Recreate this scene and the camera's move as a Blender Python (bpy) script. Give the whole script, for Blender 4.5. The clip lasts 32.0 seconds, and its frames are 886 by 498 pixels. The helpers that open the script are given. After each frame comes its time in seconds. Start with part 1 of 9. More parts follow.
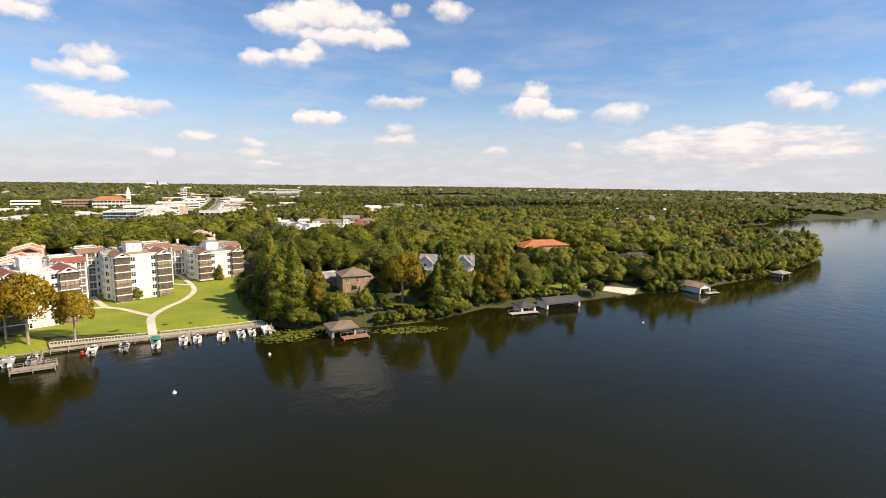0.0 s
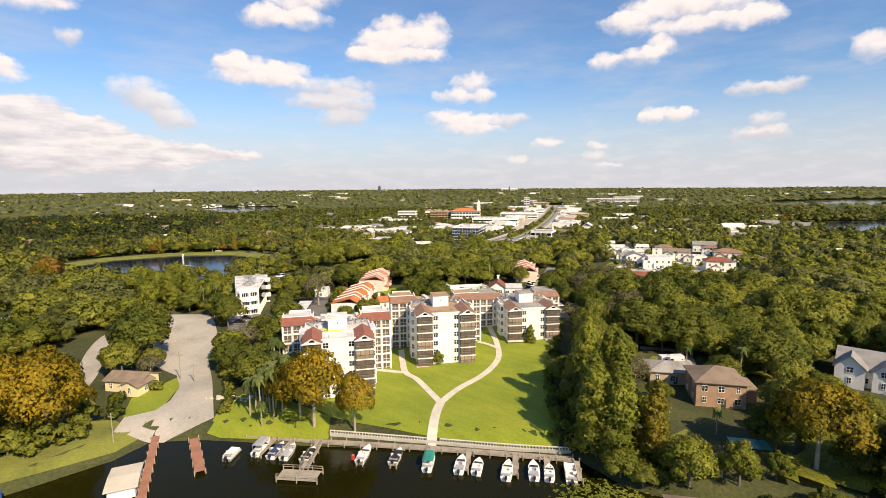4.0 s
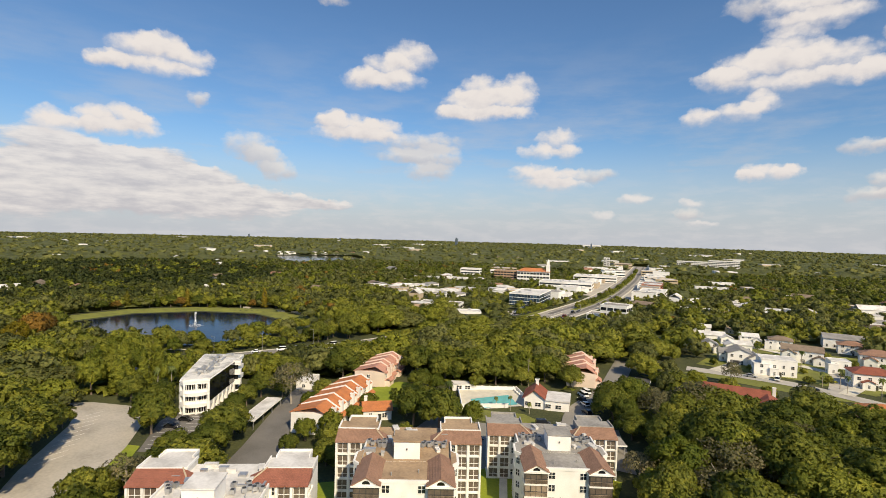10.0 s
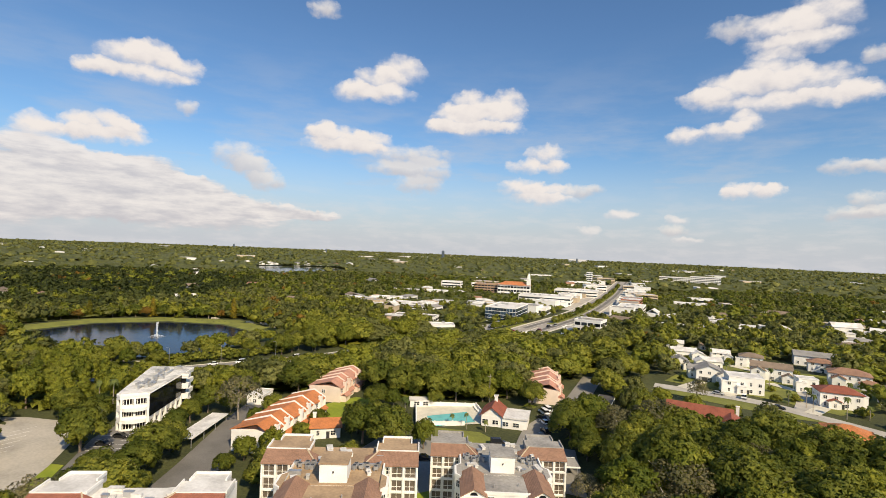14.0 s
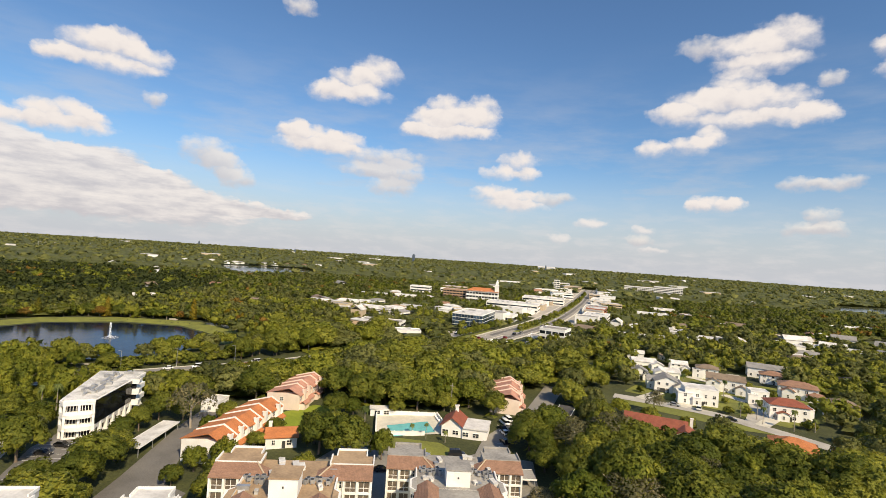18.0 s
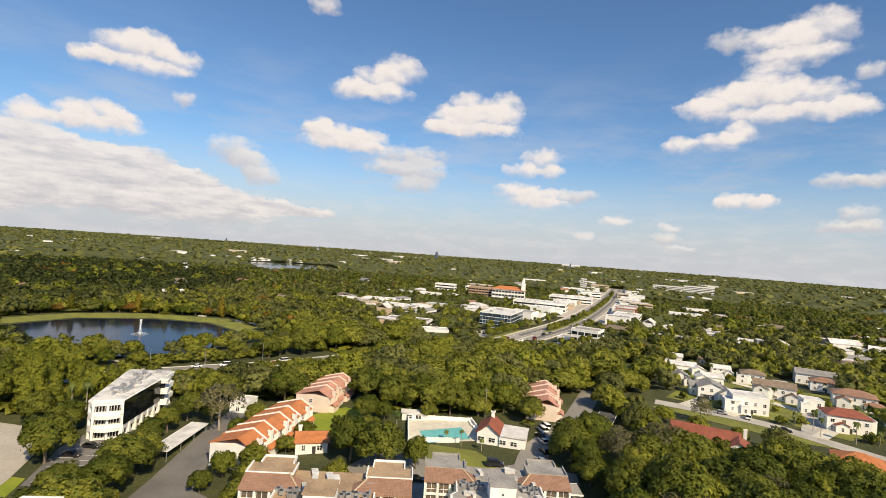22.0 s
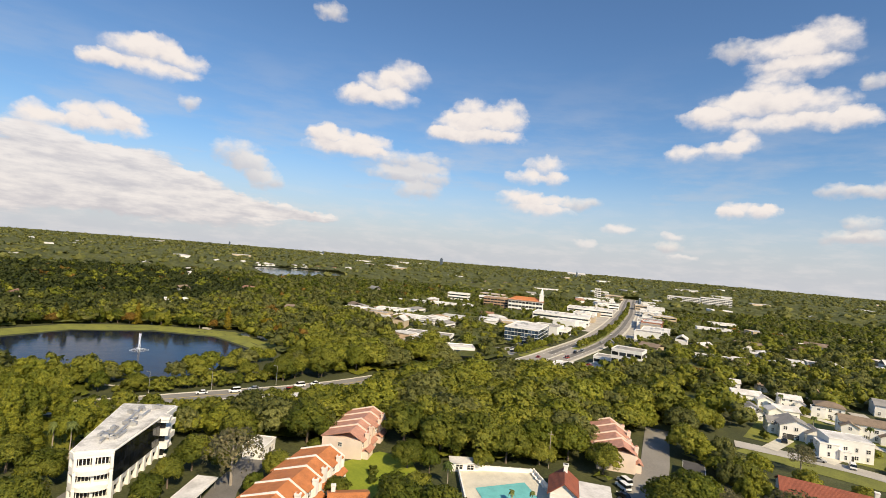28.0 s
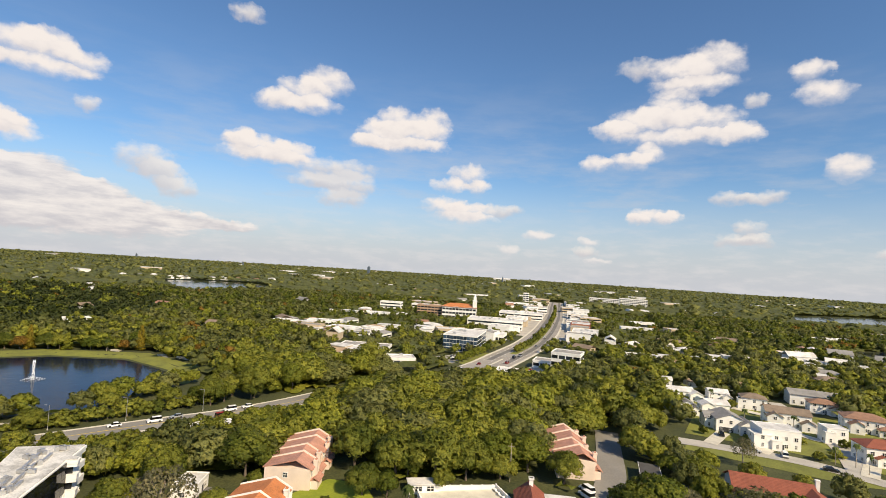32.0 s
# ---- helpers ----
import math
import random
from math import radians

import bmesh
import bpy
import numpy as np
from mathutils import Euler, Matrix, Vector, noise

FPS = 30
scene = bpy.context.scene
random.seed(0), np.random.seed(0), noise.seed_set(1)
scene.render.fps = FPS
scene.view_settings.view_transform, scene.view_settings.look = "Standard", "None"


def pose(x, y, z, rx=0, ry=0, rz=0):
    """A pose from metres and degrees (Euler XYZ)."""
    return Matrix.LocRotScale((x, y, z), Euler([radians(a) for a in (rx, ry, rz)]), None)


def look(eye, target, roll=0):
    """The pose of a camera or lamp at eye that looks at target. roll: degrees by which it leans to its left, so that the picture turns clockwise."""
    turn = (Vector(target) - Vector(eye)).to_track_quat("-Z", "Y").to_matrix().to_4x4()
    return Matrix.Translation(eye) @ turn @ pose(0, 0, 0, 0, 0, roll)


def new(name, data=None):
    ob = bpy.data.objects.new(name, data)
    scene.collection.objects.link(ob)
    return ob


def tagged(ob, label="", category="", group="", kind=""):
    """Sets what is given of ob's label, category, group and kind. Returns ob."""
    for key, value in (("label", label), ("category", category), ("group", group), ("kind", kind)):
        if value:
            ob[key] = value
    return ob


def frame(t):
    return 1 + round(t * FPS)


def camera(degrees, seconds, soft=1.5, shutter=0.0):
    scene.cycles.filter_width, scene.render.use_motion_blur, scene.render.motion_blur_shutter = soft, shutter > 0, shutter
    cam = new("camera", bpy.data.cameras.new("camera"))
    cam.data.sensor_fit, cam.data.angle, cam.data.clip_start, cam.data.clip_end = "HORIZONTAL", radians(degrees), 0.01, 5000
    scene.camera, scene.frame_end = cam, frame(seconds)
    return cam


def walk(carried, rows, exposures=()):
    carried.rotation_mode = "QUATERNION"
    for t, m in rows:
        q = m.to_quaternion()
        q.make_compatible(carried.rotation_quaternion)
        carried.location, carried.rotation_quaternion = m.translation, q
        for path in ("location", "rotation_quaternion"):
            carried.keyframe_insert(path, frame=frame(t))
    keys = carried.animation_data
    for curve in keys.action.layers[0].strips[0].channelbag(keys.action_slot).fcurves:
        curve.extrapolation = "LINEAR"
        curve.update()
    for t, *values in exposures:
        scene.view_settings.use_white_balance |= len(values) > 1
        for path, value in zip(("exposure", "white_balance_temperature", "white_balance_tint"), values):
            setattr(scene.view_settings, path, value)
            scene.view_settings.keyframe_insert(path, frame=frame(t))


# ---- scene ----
cam = camera(83.3, 32.0, soft=0.8)
PATH = [
    (0, (-1.35, 3.33, 42.99), (-0.79, 42.99, 37.79), 0.8),
    (0.5, (-1.15, 8.57, 44.56), (-7.23, 47.75, 39.4), 1.0),
    (1, (-1.9, 14.43, 46.86), (-13.56, 52.33, 41.46), 0.7),
    (1.5, (-3.06, 21.08, 48.68), (-15.2, 58.78, 43.14), 1.1),
    (2, (-5.05, 28.1, 50.48), (-16.21, 66.08, 44.84), 1.7),
    (2.5, (-7.47, 35.46, 52.25), (-21.75, 72.4, 46.55), 1.4),
    (3, (-9.91, 43.05, 53.52), (-30.79, 76.71, 47.92), 0.1),
    (3.5, (-13.04, 51.43, 55.2), (-36.66, 83.25, 49.8), -0.6),
    (5.5, (-26.75, 83.86, 57.64), (-50.61, 115.66, 53.36), 0.0),
    (6, (-28.53, 89.83, 59.03), (-57.97, 116.65, 55.19), -1.0),
    (6.5, (-29.99, 95.56, 60.41), (-60.63, 121.06, 56.95), -1.0),
    (7, (-31.98, 100.93, 61.32), (-61.76, 127.45, 58.06), -0.4),
    (7.5, (-33.48, 106.22, 61.53), (-62.7, 133.36, 58.51), -0.2),
    (8, (-35.04, 111.3, 61.22), (-64.14, 138.6, 58.5), 0.1),
    (8.5, (-35.79, 115.4, 61.37), (-64.83, 142.82, 59.07), 0.5),
    (9, (-37.08, 118.93, 61.46), (-66.1, 146.39, 59.62), 1.0),
    (9.5, (-37.56, 121.84, 61.3), (-66.54, 149.36, 59.78), 1.2),
    (10, (-38.05, 123.94, 61.41), (-66.81, 151.74, 60.35), 1.5),
    (10.5, (-38.13, 125.82, 61.24), (-66.45, 154.06, 60.5), 1.8),
    (11, (-37.98, 127.17, 61.26), (-65.68, 156.03, 60.72), 1.9),
    (11.5, (-37.76, 128.73, 61.12), (-65.24, 157.79, 60.76), 1.9),
    (12, (-37.2, 129.93, 61.23), (-64.78, 158.91, 60.97), 2.0),
    (12.5, (-36.48, 131.18, 61.08), (-64.32, 159.92, 60.9), 2.0),
    (13, (-35.95, 132.51, 61.0), (-63.83, 161.21, 60.88), 2.1),
    (13.5, (-35.18, 133.93, 60.86), (-63.16, 162.53, 60.82), 2.3),
    (14, (-34.55, 135.22, 60.93), (-62.67, 163.68, 60.93), 2.3),
    (14.5, (-34.23, 136.18, 61.16), (-62.13, 164.84, 61.36), 2.7),
    (16.5, (-33.25, 136.94, 62.6), (-59.81, 166.86, 63.08), 3.5),
    (17, (-33.36, 137.04, 62.83), (-60.86, 166.08, 63.21), 3.8),
    (17.5, (-33.55, 137.31, 62.82), (-60.87, 166.51, 63.2), 3.8),
    (18, (-33.71, 137.19, 62.67), (-60.15, 167.21, 63.09), 3.9),
    (18.5, (-34.07, 136.92, 62.52), (-60.77, 166.7, 62.86), 4.1),
    (19, (-34.77, 137.11, 62.29), (-62.77, 165.65, 62.57), 4.2),
    (19.5, (-35.31, 137.45, 62.16), (-64.45, 164.85, 62.22), 4.3),
    (20, (-36.2, 137.82, 62.16), (-64.8, 165.78, 62.18), 4.2),
    (20.5, (-37.46, 137.87, 62.37), (-65.24, 166.65, 62.35), 4.3),
    (21, (-38.69, 138.69, 62.2), (-66.35, 167.57, 62.18), 4.4),
    (21.5, (-40.53, 139.45, 62.26), (-68.27, 168.27, 62.24), 4.2),
    (22, (-42.15, 140.2, 62.57), (-69.89, 169.0, 62.67), 4.1),
    (22.5, (-44.41, 140.97, 62.89), (-72.19, 169.77, 62.97), 4.1),
    (23, (-46.49, 141.83, 62.98), (-74.69, 170.19, 62.98), 4.3),
    (23.5, (-49.04, 142.74, 63.32), (-77.88, 170.44, 63.2), 4.3),
    (24, (-51.59, 143.85, 63.53), (-80.81, 171.17, 63.43), 4.4),
    (24.5, (-54.14, 144.99, 63.69), (-83.64, 172.01, 63.45), 4.5),
    (25, (-56.91, 145.76, 63.76), (-86.63, 172.54, 63.58), 4.6),
    (25.5, (-59.77, 146.63, 64.03), (-89.77, 173.07, 63.81), 4.9),
    (27.5, (-71.65, 149.41, 63.92), (-100.31, 177.31, 64.24), 4.8),
    (28, (-74.29, 149.59, 64.05), (-102.19, 178.25, 64.61), 4.8),
    (28.5, (-76.65, 149.78, 64.02), (-103.15, 179.74, 64.76), 4.7),
    (29, (-78.81, 150.01, 64.06), (-104.31, 180.81, 64.98), 4.4),
    (29.5, (-80.76, 149.92, 64.08), (-105.58, 181.26, 65.18), 4.2),
    (30, (-81.98, 149.86, 63.91), (-106.62, 181.34, 65.21), 4.0),
    (30.5, (-83.76, 150.1, 63.61), (-108.12, 181.8, 64.99), 4.0),
    (31, (-84.81, 150.43, 63.68), (-108.87, 182.35, 65.16), 3.8),
    (31.5, (-85.18, 150.85, 63.45), (-108.78, 183.11, 65.05), 3.6),
    (32, (-85.81, 150.8, 63.36), (-109.23, 183.2, 64.96), 3.6),
]
EXPOSURES = [(0.0, 0.34, 7500, 14), (3.5, 0.34, 7500, 14), (6.0, -0.05, 7450, 12), (8.0, -0.17, 7300, 10), (9.0, -0.12, 7300, 9), (10.0, 0.0, 7300, 9), (20.0, 0.11, 7400, 10), (32.0, 0.14, 7400, 10)]
walk(cam, [(t, look(eye, target, roll)) for t, eye, target, roll in PATH], exposures=EXPOSURES)

# ---- sky and sun ----
SUN_DIR = Vector((0.735, -0.229, 0.64)).normalized()
world = bpy.data.worlds.new("sky")
scene.world = world
world.use_nodes = True
wt = world.node_tree


def wnode(kind, **sets):
    n = wt.nodes.new(kind)
    for key, value in sets.items():
        if key == "operation":
            n.operation = value
        elif key == "clamp":
            n.use_clamp = value
    return n


def wmath(op, a, b=None, clamp=False):
    n = wnode("ShaderNodeMath", operation=op, clamp=clamp)
    for k, v in enumerate((a, b)):
        if v is None:
            continue
        if isinstance(v, (int, float)):
            n.inputs[k].default_value = v
        else:
            wt.links.new(v, n.inputs[k])
    return n.outputs[0]


sky = wt.nodes.new("ShaderNodeTexSky")
sky.sky_type = "NISHITA"
sky.sun_disc = False
sky.sun_elevation = math.asin(SUN_DIR.z)
sky.sun_rotation = math.atan2(SUN_DIR.x, SUN_DIR.y)
sky.air_density, sky.dust_density, sky.ozone_density = 1.0, 0.6, 2.2

# Cumulus puffs: azimuth to the left of +y, height over the horizon, half width and half height, all in degrees.
WEST = [(77.5, 17.0, 2.6, 1.35), (75.4, 17.5, 2.2, 1.15), (72.9, 16.6, 2.0, 1.2), (80.3, 15.5, 1.8, 0.95), (76.7, 15.5, 4.8, 0.7), (78.7, 10.6, 2.1, 1.15), (81.3, 10.2, 1.4, 1.15),
        (84.4, 9.3, 1.8, 1.3), (77.1, 10.3, 1.5, 0.95), (79.7, 9.4, 4.0, 0.7), (98, 15.0, 5.0, 2.2), (94, 13.5, 4.0, 1.6), (112, 9.0, 6.0, 2.4)]
MIDDLE = [(50.2, 19.4, 2.7, 1.5), (52.7, 18.2, 2.7, 1.4), (55.6, 16.9, 2.2, 1.1), (52.3, 16.9, 3.8, 0.9), (42.1, 16.2, 2.5, 1.5), (38.1, 16.3, 2.1, 1.5), (39.3, 14.9, 3.4, 1.5),
          (43.8, 14.7, 2.7, 1.3), (45.4, 13.7, 2.3, 0.8), (40.9, 13.6, 5.0, 0.7), (58.9, 12.4, 1.7, 1.1), (56.9, 11.9, 3.2, 1.25), (53.3, 11.6, 2.6, 1.1), (55.9, 10.9, 4.9, 0.7),
          (33.3, 10.9, 2.3, 1.1), (35.6, 9.6, 2.3, 0.8), (32.2, 9.6, 1.6, 0.7), (36.1, 7.2, 2.4, 1.1), (32.9, 6.8, 2.6, 0.9), (33.5, 6.0, 3.8, 0.6), (25.1, 4.4, 1.6, 0.55)]
EAST = [(7.85, 22.0, 2.8, 1.8), (11.35, 21.4, 3.0, 1.4), (9.55, 19.9, 4.2, 0.9), (11.95, 17.7, 2.9, 1.7), (14.95, 16.7, 3.5, 1.4), (8.55, 16.4, 3.4, 1.5), (5.15, 15.2, 1.8, 1.0), (17.65, 16.0, 2.2, 1.0),
        (10.45, 15.0, 6.4, 0.8), (19.25, 12.5, 1.7, 0.9), (15.75, 12.7, 2.4, 1.0), (13.95, 13.5, 1.6, 1.0), (13.25, 6.9, 2.4, 0.95), (11.45, 6.8, 1.2, 0.75), (14.85, 6.5, 1.3, 0.6),
        (19.35, 4.0, 1.3, 0.55), (18.75, 1.9, 1.4, 0.35), (28.45, 2.7, 1.4, 0.65)]
FAR_EAST = [(-3.1, 11.2, 1.8, 1.3), (-10.6, 9.5, 1.7, 1.5), (-10.1, 8.1, 3.1, 1.1), (-14.0, 7.6, 2.0, 0.8), (-34.7, 8.4, 1.7, 1.3), (-36.5, 7.7, 1.7, 0.8), (-40.1, 8.6, 1.6, 0.9), (-19.8, 7.6, 2.6, 1.1),
            (-23.6, 5.0, 1.6, 0.8), (-35.6, 3.4, 1.4, 0.6), (-0.2, 20.0, 1.6, 1.0), (-1.3, 18.0, 2.2, 1.1), (-60.0, 12.0, 6.0, 2.4), (-82.0, 8.0, 7.0, 2.4), (-115.0, 15.0, 6.0, 3.0), (-145.0, 10.0, 7.0, 2.6), (140.0, 18.0, 6.0, 3.2), (165.0, 11.0, 7.0, 2.6)]
THIN = [(15.0, 22.0, 2.0, 1.1), (4.1, 17.9, 1.2, 0.7), (6.1, 8.8, 2.0, 0.75), (3.2, 8.8, 1.8, 0.7), (4.4, 5.9, 1.5, 0.85), (5.6, 4.6, 1.8, 0.65), (3.7, 4.7, 1.3, 0.65), (48.6, 10.4, 4.3, 1.1), (47.0, 8.8, 3.0, 1.3),
        (50.6, 8.9, 2.7, 0.9), (47.6, 7.2, 2.8, 1.0), (29.7, 7.0, 2.6, 0.75), (67.3, 9.0, 2.8, 1.4), (65.7, 7.8, 2.0, 1.3), (64.3, 6.5, 1.9, 1.0), (20.1, 2.9, 1.4, 0.7), (59.0, 24.6, 1.8, 0.9), (72.3, 13.2, 1.1, 0.8), (-15.4, 4.1, 1.2, 0.6), (-6.8, 3.7, 1.6, 0.6)]
BANK = [(76, 6.9, 3.4, 1.2), (71.5, 5.5, 3.2, 1.0), (84.5, 7.4, 3.6, 1.7), (81.6, 6.5, 3.6, 1.6), (78.4, 5.9, 3.8, 1.6), (74.9, 5.2, 4.0, 1.5), (84.1, 4.8, 5.0, 1.9), (71, 4.3, 3.9, 1.3), (67.4, 3.8, 3.6, 1.1), (63.2, 3.4, 3.4, 0.8), (59.4, 3.1, 3.2, 0.6), (80, 3.3, 8.0, 1.8),
        (71, 2.4, 9.0, 1.3), (88, 2.6, 7.0, 1.9), (95, 5.0, 7.0, 2.6), (106, 4.0, 8.0, 2.4), (-30, 4.0, 11.0, 2.0)]
tc = wt.nodes.new("ShaderNodeTexCoord")
way = wnode("ShaderNodeVectorMath", operation="NORMALIZE")
wt.links.new(tc.outputs["Generated"], way.inputs[0])
sep = wt.nodes.new("ShaderNodeSeparateXYZ")
wt.links.new(way.outputs[0], sep.inputs[0])
azim = wmath("MULTIPLY", wmath("ARCTAN2", wmath("MULTIPLY", sep.outputs[0], -1.0), sep.outputs[1]), 57.2958)
elev = wmath("MULTIPLY", wmath("ARCSINE", sep.outputs[2]), 57.2958)
flat = wt.nodes.new("ShaderNodeCombineXYZ")
wt.links.new(azim, flat.inputs[0])
wt.links.new(elev, flat.inputs[1])


def wnoise(scale, detail, rough, stretch=(1, 1, 1)):
    m = wnode("ShaderNodeVectorMath", operation="MULTIPLY")
    wt.links.new(flat.outputs[0], m.inputs[0])
    m.inputs[1].default_value = stretch
    n = wt.nodes.new("ShaderNodeTexNoise")
    wt.links.new(m.outputs[0], n.inputs["Vector"])
    n.inputs["Scale"].default_value, n.inputs["Detail"].default_value, n.inputs["Roughness"].default_value = scale, detail, rough
    return n.outputs["Fac"]


billow = wnoise(0.8, 7, 0.52, (0.85, 1.25, 1))
broad = wnoise(0.11, 3, 0.5, (1, 2.2, 1))
wisp = wnoise(0.16, 6, 0.62, (0.55, 2.4, 1))
streak = wnoise(0.55, 7, 0.6, (0.5, 1.9, 1))
curl = wt.nodes.new("ShaderNodeTexNoise")
wt.links.new(flat.outputs[0], curl.inputs["Vector"])
curl.inputs["Scale"].default_value, curl.inputs["Detail"].default_value, curl.inputs["Roughness"].default_value = 0.6, 4, 0.55
bend = wnode("ShaderNodeVectorMath", operation="MULTIPLY_ADD")
wt.links.new(curl.outputs["Color"], bend.inputs[0])
bend.inputs[1].default_value = (2.6, 1.5, 0)
shifted = wnode("ShaderNodeVectorMath", operation="SUBTRACT")
wt.links.new(flat.outputs[0], shifted.inputs[0])
shifted.inputs[1].default_value = (1.3, 0.75, 0)
wt.links.new(shifted.outputs[0], bend.inputs[2])


def gather(puffs):
    """The cover of a set of puffs, and how high over their middles and how far to the left a direction lies."""
    total = None
    for az, el, w, h in puffs:
        scaled = wnode("ShaderNodeVectorMath", operation="MULTIPLY_ADD")
        wt.links.new(bend.outputs[0], scaled.inputs[0])
        scaled.inputs[1].default_value = (1 / w, 1 / h, 0)
        scaled.inputs[2].default_value = (-az / w, -el / h, 1)
        dot = wnode("ShaderNodeVectorMath", operation="DOT_PRODUCT")
        wt.links.new(scaled.outputs[0], dot.inputs[0])
        wt.links.new(scaled.outputs[0], dot.inputs[1])
        f = wmath("MAXIMUM", wmath("SUBTRACT", 2.6, dot.outputs["Value"]), 0.0)
        weighted = wnode("ShaderNodeVectorMath", operation="SCALE")
        wt.links.new(scaled.outputs[0], weighted.inputs[0])
        wt.links.new(f, weighted.inputs["Scale"])
        if total is None:
            total = weighted
        else:
            both = wnode("ShaderNodeVectorMath", operation="ADD")
            wt.links.new(total.outputs[0], both.inputs[0])
            wt.links.new(weighted.outputs[0], both.inputs[1])
            total = both
    out = wnode("ShaderNodeSeparateXYZ")
    wt.links.new(total.outputs[0], out.inputs[0])
    weight = wmath("ADD", out.outputs[2], 0.05)
    return out.outputs[2], wmath("DIVIDE", out.outputs[1], weight), wmath("DIVIDE", out.outputs[0], weight)


def wramp(value, a, b):
    n = wt.nodes.new("ShaderNodeMapRange")
    n.interpolation_type = "SMOOTHSTEP"
    n.inputs["From Min"].default_value, n.inputs["From Max"].default_value = a, b
    wt.links.new(value, n.inputs["Value"])
    return n.outputs["Result"]


ragged = wmath("SUBTRACT", billow, 0.5)
cover, level, left = gather(WEST + MIDDLE + EAST + FAR_EAST)
body = wmath("ADD", cover, wmath("MULTIPLY", ragged, 1.9))
# crisp heads, soft bases
reach = wmath("SUBTRACT", 2.5, wmath("MULTIPLY", wramp(level, -1.0, 0.6), 1.1))
dense = wramp(wmath("DIVIDE", wmath("MULTIPLY", body, wramp(cover, 0.0, 0.6)), reach), 0.0, 1.2)
lit = wramp(wmath("ADD", wmath("SUBTRACT", level, wmath("MULTIPLY", left, 0.25)), wmath("MULTIPLY", ragged, 1.3)), -1.0, 0.3)
thin_cover, thin_level, _ = gather(THIN)
thin_body = wmath("MULTIPLY", wmath("ADD", thin_cover, wmath("MULTIPLY", ragged, 2.4)), wramp(thin_cover, 0.0, 0.5))
thin_dense = wmath("MULTIPLY", wramp(thin_body, 0.0, 2.0), 0.85)
bank_cover, bank_level, _ = gather(BANK)
drift = wmath("SUBTRACT", streak, 0.5)
bank_dense = wmath("MULTIPLY", wramp(wmath("MULTIPLY", wmath("ADD", bank_cover, wmath("MULTIPLY", drift, 2.6)), wramp(bank_cover, 0.0, 0.6)), 0.1, 1.4), 0.92)
bank_lit = wramp(wmath("ADD", wmath("MULTIPLY", bank_level, 0.6), wmath("MULTIPLY", drift, 3.6)), -0.9, 0.8)
# thin veils and the pale air low over the horizon
veil = wmath("MULTIPLY", wramp(wmath("ADD", wisp, wmath("MULTIPLY", broad, 0.5)), 0.6, 1.0), wramp(elev, 24.0, 6.0))
low = wramp(elev, 12.0, -1.0)
mottle = wmath("MULTIPLY", wramp(streak, 0.42, 0.68), wramp(elev, 9.0, 1.0))
pale = wmath("MAXIMUM", wmath("MULTIPLY", veil, 0.5), wmath("MULTIPLY", low, 0.95))


def wmix(fac, a, b):
    n = wt.nodes.new("ShaderNodeMix")
    n.data_type = "RGBA"
    for sock, v in ((n.inputs[0], fac), (n.inputs[6], a), (n.inputs[7], b)):
        if isinstance(v, tuple):
            sock.default_value = (*v, 1)
        else:
            wt.links.new(v, sock)
    return n.outputs[2]


base_rgb, head_rgb = (5.9, 5.95, 6.8), (7.9, 7.75, 8.15)
deep = wnode("ShaderNodeVectorMath", operation="MULTIPLY")
wt.links.new(sky.outputs[0], deep.inputs[0])
deep.inputs[1].default_value = (0.7, 1.01, 1.32)
sky_rgb = wmix(pale, deep.outputs[0], (5.1, 5.55, 6.6))
bg = wt.nodes["Background"]
bg.inputs["Strength"].default_value = 0.1
sky_rgb = wmix(wmath("MULTIPLY", mottle, 0.35), sky_rgb, (6.8, 6.9, 7.6))
sky_rgb = wmix(bank_dense, sky_rgb, wmix(bank_lit, (5.2, 5.3, 6.15), (7.9, 7.8, 8.2)))
sky_rgb = wmix(thin_dense, sky_rgb, wmix(wramp(thin_level, -0.6, 0.6), (5.4, 5.5, 6.3), (7.8, 7.7, 7.9)))
far_air = wmath("MULTIPLY", dense, wmath("SUBTRACT", 1.0, wmath("MULTIPLY", wramp(elev, 8.0, -1.0), 0.4)))
wt.links.new(wmix(far_air, sky_rgb, wmix(lit, base_rgb, head_rgb)), bg.inputs[0])
sun = new("sun", bpy.data.lights.new("sun", "SUN"))
sun.data.energy, sun.data.angle, sun.data.color = 5.0, radians(0.55), (1.0, 0.87, 0.66)
sun.matrix_world = look(SUN_DIR * 900, (0, 0, 0))
scene.view_settings.exposure = 0.0

# ---- materials ----
MAT = {}


def base_nodes(name, rough, metal=0.0):
    m = bpy.data.materials.new(name)
    m.use_nodes = True
    t = m.node_tree
    b = t.nodes["Principled BSDF"]
    b.inputs["Roughness"].default_value, b.inputs["Metallic"].default_value = rough, metal
    MAT[name] = m
    return m, t, b


def noise_of(t, scale, detail=4, coord=None, stretch=None):
    if coord is None:
        coord = t.nodes.new("ShaderNodeNewGeometry").outputs["Position"]
    if stretch:
        v = t.nodes.new("ShaderNodeVectorMath")
        v.operation = "MULTIPLY"
        t.links.new(coord, v.inputs[0])
        v.inputs[1].default_value = stretch
        coord = v.outputs[0]
    n = t.nodes.new("ShaderNodeTexNoise")
    t.links.new(coord, n.inputs["Vector"])
    n.inputs["Scale"].default_value, n.inputs["Detail"].default_value = scale, detail
    return n.outputs["Fac"]


